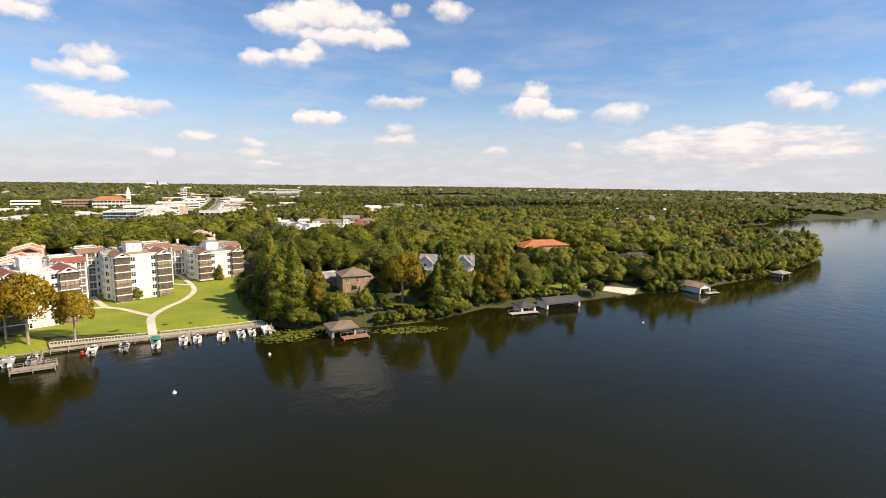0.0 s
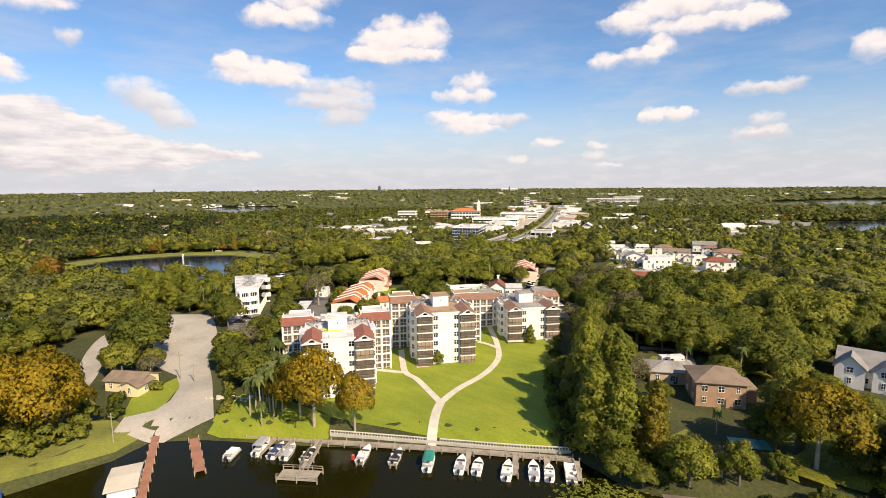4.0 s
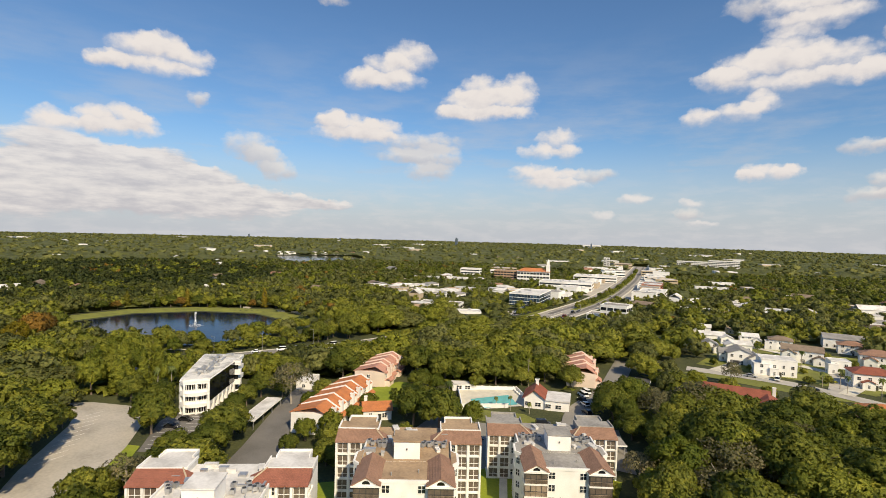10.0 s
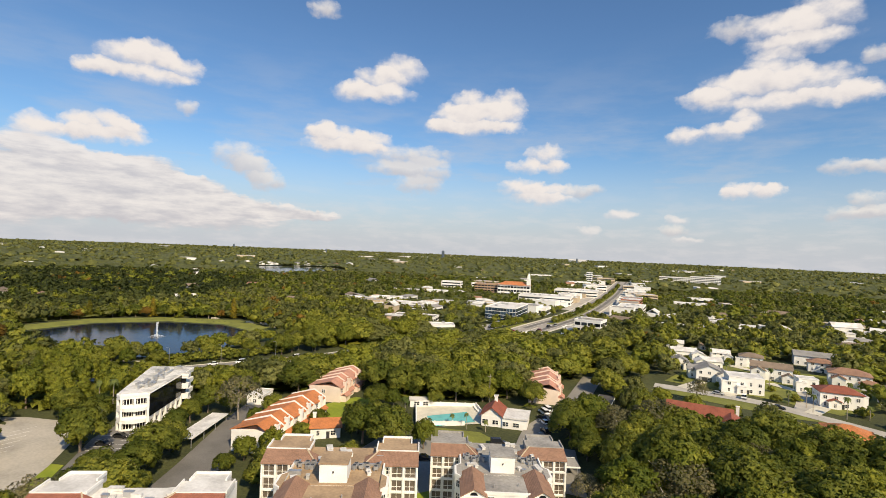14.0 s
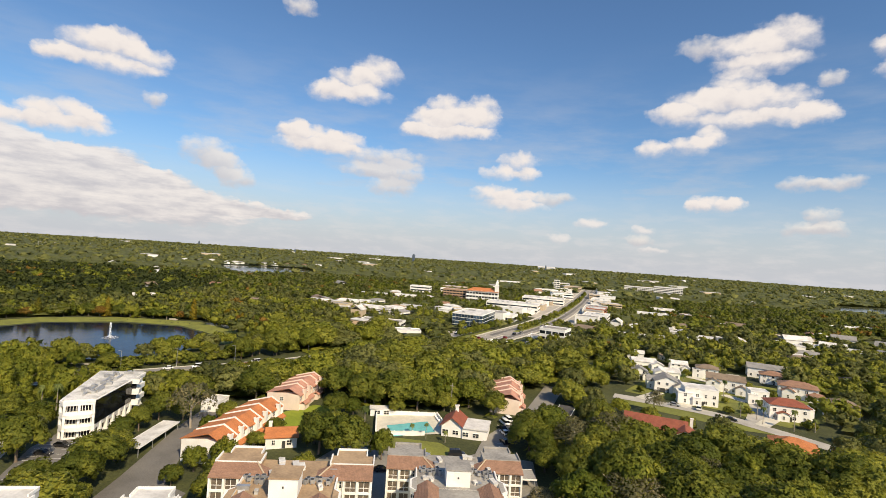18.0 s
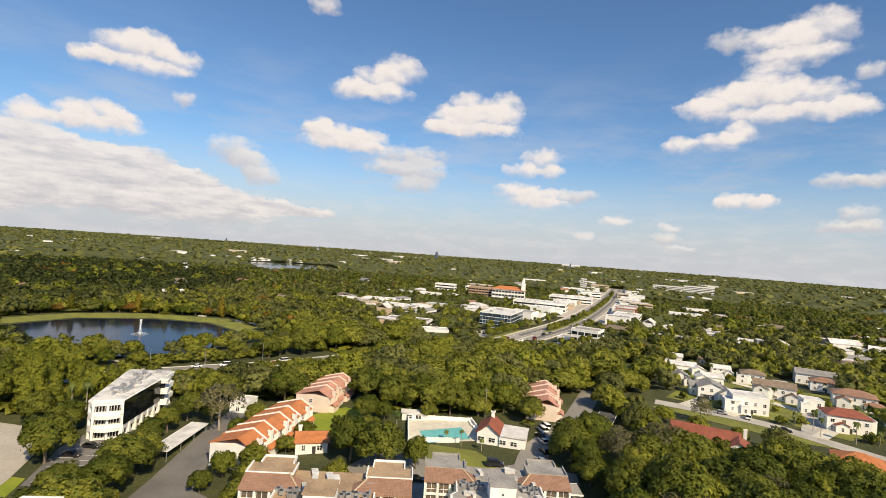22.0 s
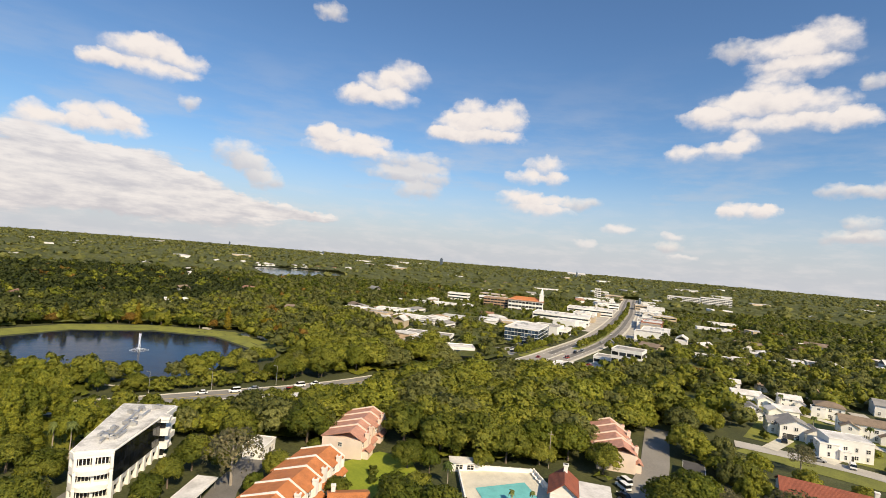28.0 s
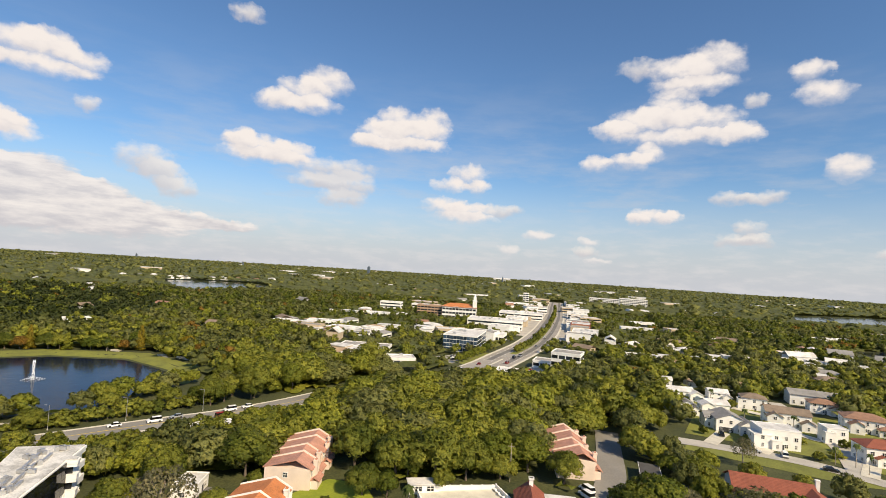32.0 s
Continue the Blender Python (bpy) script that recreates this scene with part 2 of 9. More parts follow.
def ramp_of(t, fac, stops):
    r = t.nodes.new("ShaderNodeValToRGB")
    t.links.new(fac, r.inputs[0])
    e = r.color_ramp.elements
    e[0].position, e[0].color = stops[0][0], (*stops[0][1], 1)
    e[1].position, e[1].color = stops[-1][0], (*stops[-1][1], 1)
    for p, c in stops[1:-1]:
        k = e.new(p)
        k.color = (*c, 1)
    return r.outputs[0]


def mix_of(t, fac, a, b, how="MIX"):
    n = t.nodes.new("ShaderNodeMix")
    n.data_type, n.blend_type = "RGBA", how
    for sock, v in ((n.inputs[0], fac), (n.inputs[6], a), (n.inputs[7], b)):
        if isinstance(v, (int, float)):
            sock.default_value = v
        elif isinstance(v, tuple):
            sock.default_value = (*v, 1)
        else:
            t.links.new(v, sock)
    return n.outputs[2]


def bump_of(t, b, height, strength, dist):
    n = t.nodes.new("ShaderNodeBump")
    n.inputs["Strength"].default_value, n.inputs["Distance"].default_value = strength, dist
    t.links.new(height, n.inputs["Height"])
    t.links.new(n.outputs[0], b.inputs["Normal"])


def surface(name, rgb, rough=0.75, var=0.25, fine=6.0, broad=0.35, bump=0.2, dist=0.02, metal=0.0, dirt=None):
    """A surface with grain at one scale and stains at another."""
    m, t, b = base_nodes(name, rough, metal)
    lo, hi = tuple(c * (1 - var) for c in rgb), tuple(min(c * (1 + var * 0.6), 0.9) for c in rgb)
    f1, f2 = noise_of(t, fine, 5), noise_of(t, broad, 4)
    c1 = ramp_of(t, f1, [(0.3, lo), (0.7, hi)])
    c2 = ramp_of(t, f2, [(0.35, dirt or lo), (0.6, hi)])
    t.links.new(mix_of(t, 0.5, c1, c2), b.inputs["Base Color"])
    if bump:
        bump_of(t, b, f1, bump, dist)
    return m


def tile_roof(name, rgb, var=0.35):
    """Barrel tiles in courses."""
    m, t, b = base_nodes(name, 0.75)
    coord = t.nodes.new("ShaderNodeTexCoord").outputs["Object"]
    f1, f2 = noise_of(t, 3.5, 4, coord), noise_of(t, 0.5, 4)
    c = mix_of(t, 0.5, ramp_of(t, f1, [(0.3, tuple(v * (1 - var) for v in rgb)), (0.7, tuple(v * (1 + var) for v in rgb))]),
               ramp_of(t, f2, [(0.35, tuple(v * 0.6 for v in rgb)), (0.65, rgb)]))
    w = t.nodes.new("ShaderNodeTexWave")
    w.bands_direction = "X"
    w.inputs["Scale"].default_value, w.inputs["Distortion"].default_value = 1.1, 0.4
    t.links.new(coord, w.inputs["Vector"])
    w2 = t.nodes.new("ShaderNodeTexWave")
    w2.bands_direction = "Y"
    w2.inputs["Scale"].default_value, w2.inputs["Distortion"].default_value = 0.9, 0.5
    t.links.new(coord, w2.inputs["Vector"])
    both = t.nodes.new("ShaderNodeMath")
    both.operation = "ADD"
    t.links.new(w.outputs["Fac"], both.inputs[0])
    t.links.new(w2.outputs["Fac"], both.inputs[1])
    t.links.new(c, b.inputs["Base Color"])
    bump_of(t, b, both.outputs[0], 0.5, 0.06)
    return m


def leaf(name, dark, light, glow=0.4, patch=0.09):
    """Foliage: clump by clump and tree by tree in other greens, with some light passing through."""
    m, t, b = base_nodes(name, 0.6)
    b.inputs["Specular IOR Level"].default_value = 0.25
    g = t.nodes.new("ShaderNodeNewGeometry")
    o = t.nodes.new("ShaderNodeObjectInfo")
    f = noise_of(t, patch, 2)
    add = t.nodes.new("ShaderNodeMath")
    add.operation = "ADD"
    t.links.new(f, add.inputs[0])
    mul = t.nodes.new("ShaderNodeMath")
    mul.operation = "MULTIPLY_ADD"
    t.links.new(o.outputs["Random"], mul.inputs[0])
    mul.inputs[1].default_value, mul.inputs[2].default_value = 0.35, -0.17
    t.links.new(mul.outputs[0], add.inputs[1])
    c = ramp_of(t, add.outputs[0], [(0.3, dark), (0.7, light)])
    isl = ramp_of(t, g.outputs["Random Per Island"], [(0.0, (0.74, 0.78, 0.76)), (0.5, (1, 1, 1)), (1.0, (1.2, 1.13, 1.0))])
    clump = ramp_of(t, noise_of(t, 0.55, 3), [(0.3, (0.78, 0.83, 0.8)), (0.7, (1.2, 1.14, 1.05))])
    c = mix_of(t, 1.0, c, clump, "MULTIPLY")
    c = mix_of(t, 1.0, c, isl, "MULTIPLY")
    sprig = noise_of(t, 2.6, 4)
    c = mix_of(t, 1.0, c, ramp_of(t, sprig, [(0.34, (0.6, 0.66, 0.62)), (0.5, (1, 1, 1)), (0.68, (1.36, 1.3, 1.2))]), "MULTIPLY")
    bump_of(t, b, sprig, 0.7, 0.35)
    t.links.new(c, b.inputs["Base Color"])
    tr = t.nodes.new("ShaderNodeBsdfTranslucent")
    t.links.new(c, tr.inputs["Color"])
    mx = t.nodes.new("ShaderNodeMixShader")
    mx.inputs[0].default_value = glow
    t.links.new(b.outputs[0], mx.inputs[1])
    t.links.new(tr.outputs[0], mx.inputs[2])
    t.links.new(mx.outputs[0], t.nodes["Material Output"].inputs["Surface"])
    return m


def glass_dark(name, rgb=(0.02, 0.025, 0.03), rough=0.08):
    m, t, b = base_nodes(name, rough)
    o = t.nodes.new("ShaderNodeObjectInfo")
    t.links.new(ramp_of(t, o.outputs["Random"], [(0.0, tuple(c * 0.5 for c in rgb)), (1.0, tuple(c * 2.2 for c in rgb))]), b.inputs["Base Color"])
    b.inputs["IOR"].default_value = 1.5
    return m


# the land: leaf litter, rough grass, bare sand
m, t, b = base_nodes("land", 0.95)
c = ramp_of(t, noise_of(t, 0.06, 6), [(0.3, (0.03, 0.036, 0.01)), (0.5, (0.055, 0.062, 0.016)), (0.62, (0.09, 0.095, 0.026)), (0.74, (0.13, 0.11, 0.055))])
c = mix_of(t, 0.45, c, ramp_of(t, noise_of(t, 1.3, 5), [(0.35, (0.015, 0.022, 0.007)), (0.7, (0.09, 0.1, 0.03))]))
t.links.new(c, b.inputs["Base Color"])
bump_of(t, b, noise_of(t, 2.0, 5), 0.6, 0.25)

m, t, b = base_nodes("lawn", 0.9)
c = ramp_of(t, noise_of(t, 0.09, 5), [(0.3, (0.15, 0.2, 0.012)), (0.52, (0.23, 0.275, 0.016)), (0.72, (0.33, 0.335, 0.035))])
c = mix_of(t, 0.4, c, ramp_of(t, noise_of(t, 1.6, 6), [(0.3, (0.11, 0.15, 0.01)), (0.7, (0.31, 0.34, 0.03))]))
c = mix_of(t, 0.2, c, ramp_of(t, noise_of(t, 0.35, 3, None, (0.25, 1.6, 1)), [(0.4, (0.12, 0.19, 0.012)), (0.6, (0.25, 0.33, 0.03))]))
t.links.new(c, b.inputs["Base Color"])
bump_of(t, b, noise_of(t, 5.0, 4), 0.5, 0.06)

surface("bank_grass", (0.19, 0.2, 0.035), 0.95, 0.35, 1.5, 0.12, 0.4, 0.1, dirt=(0.11, 0.12, 0.03))
# lake: dark, tannin-brown, finely rippled
for water_name, deep_rgb in (("water", (0.0108, 0.0105, 0.0016)), ("pond_water", (0.007, 0.011, 0.026))):
    m, t, b = base_nodes(water_name, 0.1)
    b.inputs["IOR"].default_value = 1.33
    b.inputs["Specular IOR Level"].default_value = 0.2
    c = ramp_of(t, noise_of(t, 0.012, 4), [(0.35, deep_rgb), (0.65, tuple(v * 1.5 for v in deep_rgb))])
    t.links.new(c, b.inputs["Base Color"])
    h = t.nodes.new("ShaderNodeMath")
    h.operation = "MULTIPLY_ADD"
    t.links.new(noise_of(t, 0.9, 3, None, (1, 0.55, 1)), h.inputs[0])
    h.inputs[1].default_value = 0.5
    t.links.new(noise_of(t, 0.16, 2), h.inputs[2])
    bump_of(t, b, h.outputs[0], 0.36, 0.2)

surface("concrete", (0.46, 0.43, 0.38), 0.9, 0.25, 3.0, 0.15, 0.15)
surface("lot_concrete", (0.45, 0.41, 0.35), 0.9, 0.22, 1.2, 0.08, 0.1, dirt=(0.27, 0.25, 0.22))
surface("path_concrete", (0.62, 0.58, 0.48), 0.9, 0.2, 4.0, 0.4, 0.1)
surface("asphalt", (0.17, 0.16, 0.147), 0.92, 0.35, 3.0, 0.1, 0.2)
surface("boulevard_asphalt", (0.34, 0.31, 0.27), 0.92, 0.25, 2.0, 0.05, 0.1)
surface("road_asphalt", (0.25, 0.235, 0.21), 0.92, 0.25, 2.0, 0.05, 0.1)
surface("paint_white", (0.78, 0.76, 0.72), 0.7, 0.15, 8.0, 0.8, 0.05)
surface("paint_yellow", (0.7, 0.5, 0.06), 0.7, 0.2, 8.0, 0.8, 0.0)
surface("stucco", (0.83, 0.815, 0.78), 0.88, 0.12, 9.0, 0.25, 0.15, 0.01, dirt=(0.7, 0.665, 0.61))
surface("stucco_pink", (0.76, 0.62, 0.52), 0.88, 0.12, 9.0, 0.3, 0.15, 0.01)
surface("stucco_white", (0.84, 0.82, 0.78), 0.85, 0.08, 9.0, 0.3, 0.1, 0.01)
surface("stucco_tan", (0.5, 0.4, 0.28), 0.88, 0.15, 9.0, 0.3, 0.15, 0.01)
surface("brick_brown", (0.4, 0.26, 0.17), 0.88, 0.3, 7.0, 0.5, 0.2, 0.01)
surface("stucco_cream", (0.76, 0.66, 0.4), 0.88, 0.1, 9.0, 0.3, 0.1, 0.01)
surface("roof_white", (0.7, 0.68, 0.65), 0.8, 0.2, 1.6, 0.22, 0.1, 0.02, dirt=(0.36, 0.34, 0.31))
surface("roof_stained", (0.68, 0.66, 0.62), 0.8, 0.3, 2.4, 0.3, 0.1, 0.02, dirt=(0.22, 0.21, 0.19))
surface("roof_tan", (0.4, 0.28, 0.17), 0.85, 0.3, 1.6, 0.2, 0.1, 0.02, dirt=(0.24, 0.16, 0.1))
surface("roof_grey", (0.34, 0.32, 0.29), 0.85, 0.3, 1.6, 0.2, 0.1, 0.02, dirt=(0.17, 0.16, 0.15))
surface("shingle_brown", (0.24, 0.18, 0.13), 0.9, 0.35, 3.5, 0.3, 0.3, 0.03)
surface("shingle_grey", (0.27, 0.26, 0.25), 0.9, 0.3, 3.5, 0.3, 0.3, 0.03)
surface("shingle_dark", (0.08, 0.075, 0.07), 0.9, 0.3, 3.5, 0.3, 0.3, 0.03)
surface("sand", (0.6, 0.54, 0.43), 0.95, 0.15, 3.0, 0.2, 0.2)
surface("sealant_yellow", (0.75, 0.72, 0.03), 0.6, 0.15, 2.0, 0.6, 0.05)
surface("dock_wood", (0.36, 0.31, 0.25), 0.9, 0.35, 5.0, 0.5, 0.3)
surface("deck_red", (0.36, 0.17, 0.11), 0.85, 0.3, 5.0, 0.5, 0.3)
surface("metal_grey", (0.5, 0.5, 0.5), 0.45, 0.2, 6.0, 0.5, 0.05, metal=0.6)
surface("metal_dark", (0.05, 0.05, 0.05), 0.5, 0.3, 6.0, 0.5, 0.0)
surface("screen", (0.13, 0.1, 0.075), 0.6, 0.4, 2.2, 0.5, 0.1)
surface("screen_pale", (0.34, 0.26, 0.19), 0.65, 0.35, 2.2, 0.5, 0.1)
surface("bark", (0.17, 0.13, 0.1), 0.95, 0.4, 6.0, 0.6, 0.6, 0.05)
surface("bark_pale", (0.36, 0.31, 0.25), 0.95, 0.3, 6.0, 0.6, 0.5, 0.05)
surface("gelcoat", (0.82, 0.81, 0.78), 0.3, 0.06, 3.0, 0.5, 0.0)
surface("vinyl_grey", (0.38, 0.38, 0.4), 0.6, 0.2, 5.0, 0.8, 0.0)
surface("canvas_teal", (0.02, 0.25, 0.2), 0.8, 0.2, 5.0, 0.8, 0.1)
surface("canvas_blue", (0.02, 0.1, 0.4), 0.8, 0.2, 5.0, 0.8, 0.1)
surface("canvas_navy", (0.03, 0.05, 0.13), 0.7, 0.2, 5.0, 0.8, 0.1)
surface("canvas_black", (0.02, 0.02, 0.025), 0.7, 0.2, 5.0, 0.8, 0.1)
surface("plastic_yellow", (0.75, 0.5, 0.02), 0.4, 0.1, 3.0, 0.5, 0.0)
surface("plastic_red", (0.5, 0.04, 0.03), 0.4, 0.1, 3.0, 0.5, 0.0)
surface("stone", (0.5, 0.45, 0.38), 0.9, 0.3, 3.0, 0.4, 0.4, 0.05)
surface("car_white", (0.8, 0.8, 0.8), 0.25, 0.03, 2.0, 0.5, 0.0)
surface("car_silver", (0.45, 0.46, 0.48), 0.3, 0.05, 2.0, 0.5, 0.0, metal=0.5)
surface("car_black", (0.02, 0.02, 0.022), 0.22, 0.1, 2.0, 0.5, 0.0)
surface("car_red", (0.3, 0.025, 0.02), 0.25, 0.1, 2.0, 0.5, 0.0)
surface("rubber", (0.02, 0.02, 0.02), 0.85, 0.2, 6.0, 1.0, 0.0)
surface("pool_tile", (0.16, 0.52, 0.52), 0.25, 0.15, 2.0, 0.4, 0.05)
surface("pool_green", (0.04, 0.26, 0.22), 0.2, 0.15, 2.0, 0.4, 0.05)
surface("spray", (0.85, 0.87, 0.9), 0.9, 0.05, 3.0, 0.5, 0.0)
surface("brick_red", (0.36, 0.14, 0.09), 0.88, 0.25, 5.0, 0.3, 0.15, 0.01)
surface("panel_blue", (0.1, 0.13, 0.17), 0.5, 0.2, 3.0, 0.5, 0.0)
tile_roof("tile_red", (0.33, 0.12, 0.075))
tile_roof("tile_brown", (0.33, 0.185, 0.12))
tile_roof("tile_orange", (0.56, 0.2, 0.07))
tile_roof("tile_pink", (0.56, 0.28, 0.2))
tile_roof("tile_brick", (0.3, 0.088, 0.05))
glass_dark("glass")
glass_dark("glass_black", (0.008, 0.009, 0.011), 0.05)
glass_dark("glass_blue", (0.03, 0.05, 0.075), 0.1)
leaf("leaf_oak", (0.113, 0.141, 0.0215), (0.299, 0.307, 0.0542))
# leaf_far: a little distance haze put into the greens as grey-blue
leaf("leaf_far", (0.111, 0.127, 0.0384), (0.237, 0.246, 0.0847), 0.4, 0.03)
# about half of leaf_far: a cloud's shadow put into the leaf colour
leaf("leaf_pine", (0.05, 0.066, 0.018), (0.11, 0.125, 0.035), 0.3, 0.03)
leaf("leaf_gold", (0.22, 0.18, 0.0136), (0.418, 0.294, 0.0249), 0.4, 0.16)
leaf("leaf_cypress", (0.113, 0.147, 0.0192), (0.282, 0.299, 0.0452))
leaf("leaf_larch", (0.158, 0.158, 0.0192), (0.339, 0.26, 0.0362))
leaf("leaf_palm", (0.1, 0.14, 0.035), (0.22, 0.26, 0.09))
leaf("leaf_grey", (0.158, 0.153, 0.0791), (0.282, 0.254, 0.147))
leaf("leaf_lily", (0.1, 0.13, 0.02), (0.22, 0.24, 0.045), 0.1)
leaf("leaf_rust", (0.192, 0.124, 0.0282), (0.339, 0.192, 0.0396))

# ---- land and water ----
SHORE = [(-2600, -900), (-420, -260), (-220, -40), (-139, 62), (-138, 78), (-136, 86), (-134, 99), (-136, 106), (-127, 114), (-101, 129), (-82, 142), (-55, 157),
         (-42, 153), (-20, 157), (-9, 162), (1, 167), (19, 184), (30, 181), (54, 194), (83, 210), (104, 215), (131, 231), (184, 264),
         (246, 318), (300, 400), (250, 470), (330, 560), (440, 650), (560, 740), (720, 775), (1400, 700), (2400, 600), (5200, 500)]
POND = [(-436, 170), (-385, 170), (-355, 180), (-330, 205), (-315, 230), (-330, 262), (-362, 286), (-405, 282), (-435, 255), (-452, 215)]
WATER_Z, POND_Z = -2.3, -1.2


def smooth(t):
    t = np.clip(t, 0, 1)
    return t * t * (3 - 2 * t)


def segment_distance(px, py, pts, closed=False):
    """Distance from points to a polyline, and the sign of the side of the nearest segment (left is positive)."""
    best = np.full(np.shape(px), 1e9)
    side = np.ones(np.shape(px))
    n = len(pts) if closed else len(pts) - 1
    for k in range(n):
        (ax, ay), (bx, by) = pts[k], pts[(k + 1) % len(pts)]
        dx, dy = bx - ax, by - ay
        u = np.clip(((px - ax) * dx + (py - ay) * dy) / (dx * dx + dy * dy), 0, 1)
        ex, ey = px - ax - u * dx, py - ay - u * dy
        d = np.hypot(ex, ey)
        s = np.sign(dx * (py - ay) - dy * (px - ax))
        near = d < best - 1e-9
        best, side = np.where(near, d, best), np.where(near, s, side)
    return best, side


def inside(px, py, poly):
    px, py = np.asarray(px, float), np.asarray(py, float)
    hit = np.zeros(np.shape(px), bool)
    for (ax, ay), (bx, by) in zip(poly, poly[1:] + poly[:1]):
        if ay != by:
            hit ^= ((ay > py) != (by > py)) & (px < (bx - ax) * (py - ay) / (by - ay) + ax)
    return hit


SHORE_POLY = SHORE + [(5200, 6000), (-6000, 6000), (-6000, -900)]


def land_height(px, py):
    px, py = np.asarray(px, float), np.asarray(py, float)
    d, _ = segment_distance(px, py, SHORE)
    d = np.where(inside(px, py, SHORE_POLY), d, -d)
    rise = 4.0 * smooth((py - 165) / 140) * smooth((px + 250) / 70) * smooth((d - 15) / 60)
    z = np.where(d < 0, np.maximum(-2.3 + d * 0.5, -6.0), -2.3 + 2.3 * smooth((d + 1.5) / 9.0)) + rise
    dp, _ = segment_distance(px, py, POND, True)
    dp = np.where(inside(px, py, POND), -dp, dp)
    return np.where(dp < 0, np.maximum(-1.2 + dp * 0.3, -4.0), np.minimum(z, -1.2 + dp * 0.14))


def gz(px, py):
    return float(land_height(px, py))


def spaced(lo, a, b, hi, step):
    """Coordinates dense between a and b, growing outward to lo and hi."""
    out, s, v = [], step, b
    mid = list(np.arange(a, b, step))
    while v < hi:
        out.append(v)
        s *= 1.22
        v += s
    low, s, v = [], step * 1.22, a - step * 1.22
    while v > lo:
        low.append(v)
        s *= 1.22
        v -= s
    return np.array([lo] + low[::-1] + mid + out + [hi])


GX = spaced(-5600, -470, 270, 5200, 4.0)
GY = spaced(-900, 50, 460, 5600, 4.0)

# ---- building blocks ----
def box(x0, x1, y0, y1, z0, z1):
    v = [(x0, y0, z0), (x1, y0, z0), (x1, y1, z0), (x0, y1, z0), (x0, y0, z1), (x1, y0, z1), (x1, y1, z1), (x0, y1, z1)]
    return v, [(0, 3, 2, 1), (4, 5, 6, 7), (0, 1, 5, 4), (1, 2, 6, 5), (2, 3, 7, 6), (3, 0, 4, 7)]


def prism(poly, z0, z1):
    n = len(poly)
    v = [(x, y, z0) for x, y in poly] + [(x, y, z1) for x, y in poly]
    return v, [tuple(range(n))[::-1], tuple(range(n, 2 * n))] + [(k, (k + 1) % n, n + (k + 1) % n, n + k) for k in range(n)]


def gable(x0, x1, y0, y1, z0, h, along="x", t=0.22):
    """A pitched roof slab with the ridge along x or y."""
    if along == "y":
        v, f = gable(y0, y1, x0, x1, z0, h, "x", t)
        return [(b, a, c) for a, b, c in v], [q[::-1] for q in f]
    ym = (y0 + y1) / 2
    v = [(x, y, z) for x in (x0, x1) for y, z in ((y0, z0), (ym, z0 + h), (y1, z0), (y1, z0 - t), (ym, z0 + h - t), (y0, z0 - t))]
    f = [(0, 6, 7, 1), (1, 7, 8, 2), (2, 8, 9, 3), (3, 9, 10, 4), (4, 10, 11, 5), (5, 11, 6, 0), (0, 1, 4, 5), (1, 2, 3, 4), (6, 11, 10, 7), (7, 10, 9, 8)]
    return v, f


def hip(x0, x1, y0, y1, z0, h, t=0.22):
    w = min(x1 - x0, y1 - y0) / 2
    if x1 - x0 >= y1 - y0:
        ridge = [(x0 + w, (y0 + y1) / 2, z0 + h), (x1 - w, (y0 + y1) / 2, z0 + h)]
        f = [(4, 5, 9, 8), (5, 6, 9), (6, 7, 8, 9), (7, 4, 8)]
    else:
        ridge = [((x0 + x1) / 2, y0 + w, z0 + h), ((x0 + x1) / 2, y1 - w, z0 + h)]
        f = [(4, 5, 8), (5, 6, 9, 8), (6, 7, 9), (7, 4, 8, 9)]
    v = box(x0, x1, y0, y1, z0 - t, z0)[0] + ridge
    return v, f + [(0, 3, 2, 1), (0, 1, 5, 4), (1, 2, 6, 5), (2, 3, 7, 6), (3, 0, 4, 7)]


def pediment(x0, x1, y0, y1, z0, h):
    xm = (x0 + x1) / 2
    v = [(x, y, z) for y in (y0, y1) for x, z in ((x0, z0), (x1, z0), (xm, z0 + h))]
    return v, [(0, 1, 2), (3, 5, 4), (0, 3, 4, 1), (1, 4, 5, 2), (2, 5, 3, 0)]


def tube(x, y, z0, z1, r0, r1=None, n=8, lean=(0, 0)):
    r1 = r0 if r1 is None else r1
    v = [(x + r0 * math.cos(2 * math.pi * k / n), y + r0 * math.sin(2 * math.pi * k / n), z0) for k in range(n)]
    v += [(x + lean[0] + r1 * math.cos(2 * math.pi * k / n), y + lean[1] + r1 * math.sin(2 * math.pi * k / n), z1) for k in range(n)]
    return v, [tuple(range(n))[::-1], tuple(range(n, 2 * n))] + [(k, (k + 1) % n, n + (k + 1) % n, n + k) for k in range(n)]


def loft(rings):
    """A skin through rings of equal count, closed at both ends."""
    n = len(rings[0])
    v = [p for ring in rings for p in ring]
    f = [(a * n + k, a * n + (k + 1) % n, (a + 1) * n + (k + 1) % n, (a + 1) * n + k) for a in range(len(rings) - 1) for k in range(n)]
    return v, f + [tuple(range(n))[::-1], tuple(range((len(rings) - 1) * n, len(rings) * n))]


def solid(name, pieces, mat, smooth_shade=False):
    v, f = [], []
    for pv, pf in pieces:
        o = len(v)
        v += pv
        f += [tuple(k + o for k in q) for q in pf]
    me = bpy.data.meshes.new(name)
    me.from_pydata(v, [], f)
    me.materials.append(MAT[mat])
    if smooth_shade:
        me.polygons.foreach_set("use_smooth", [True] * len(me.polygons))
    return me


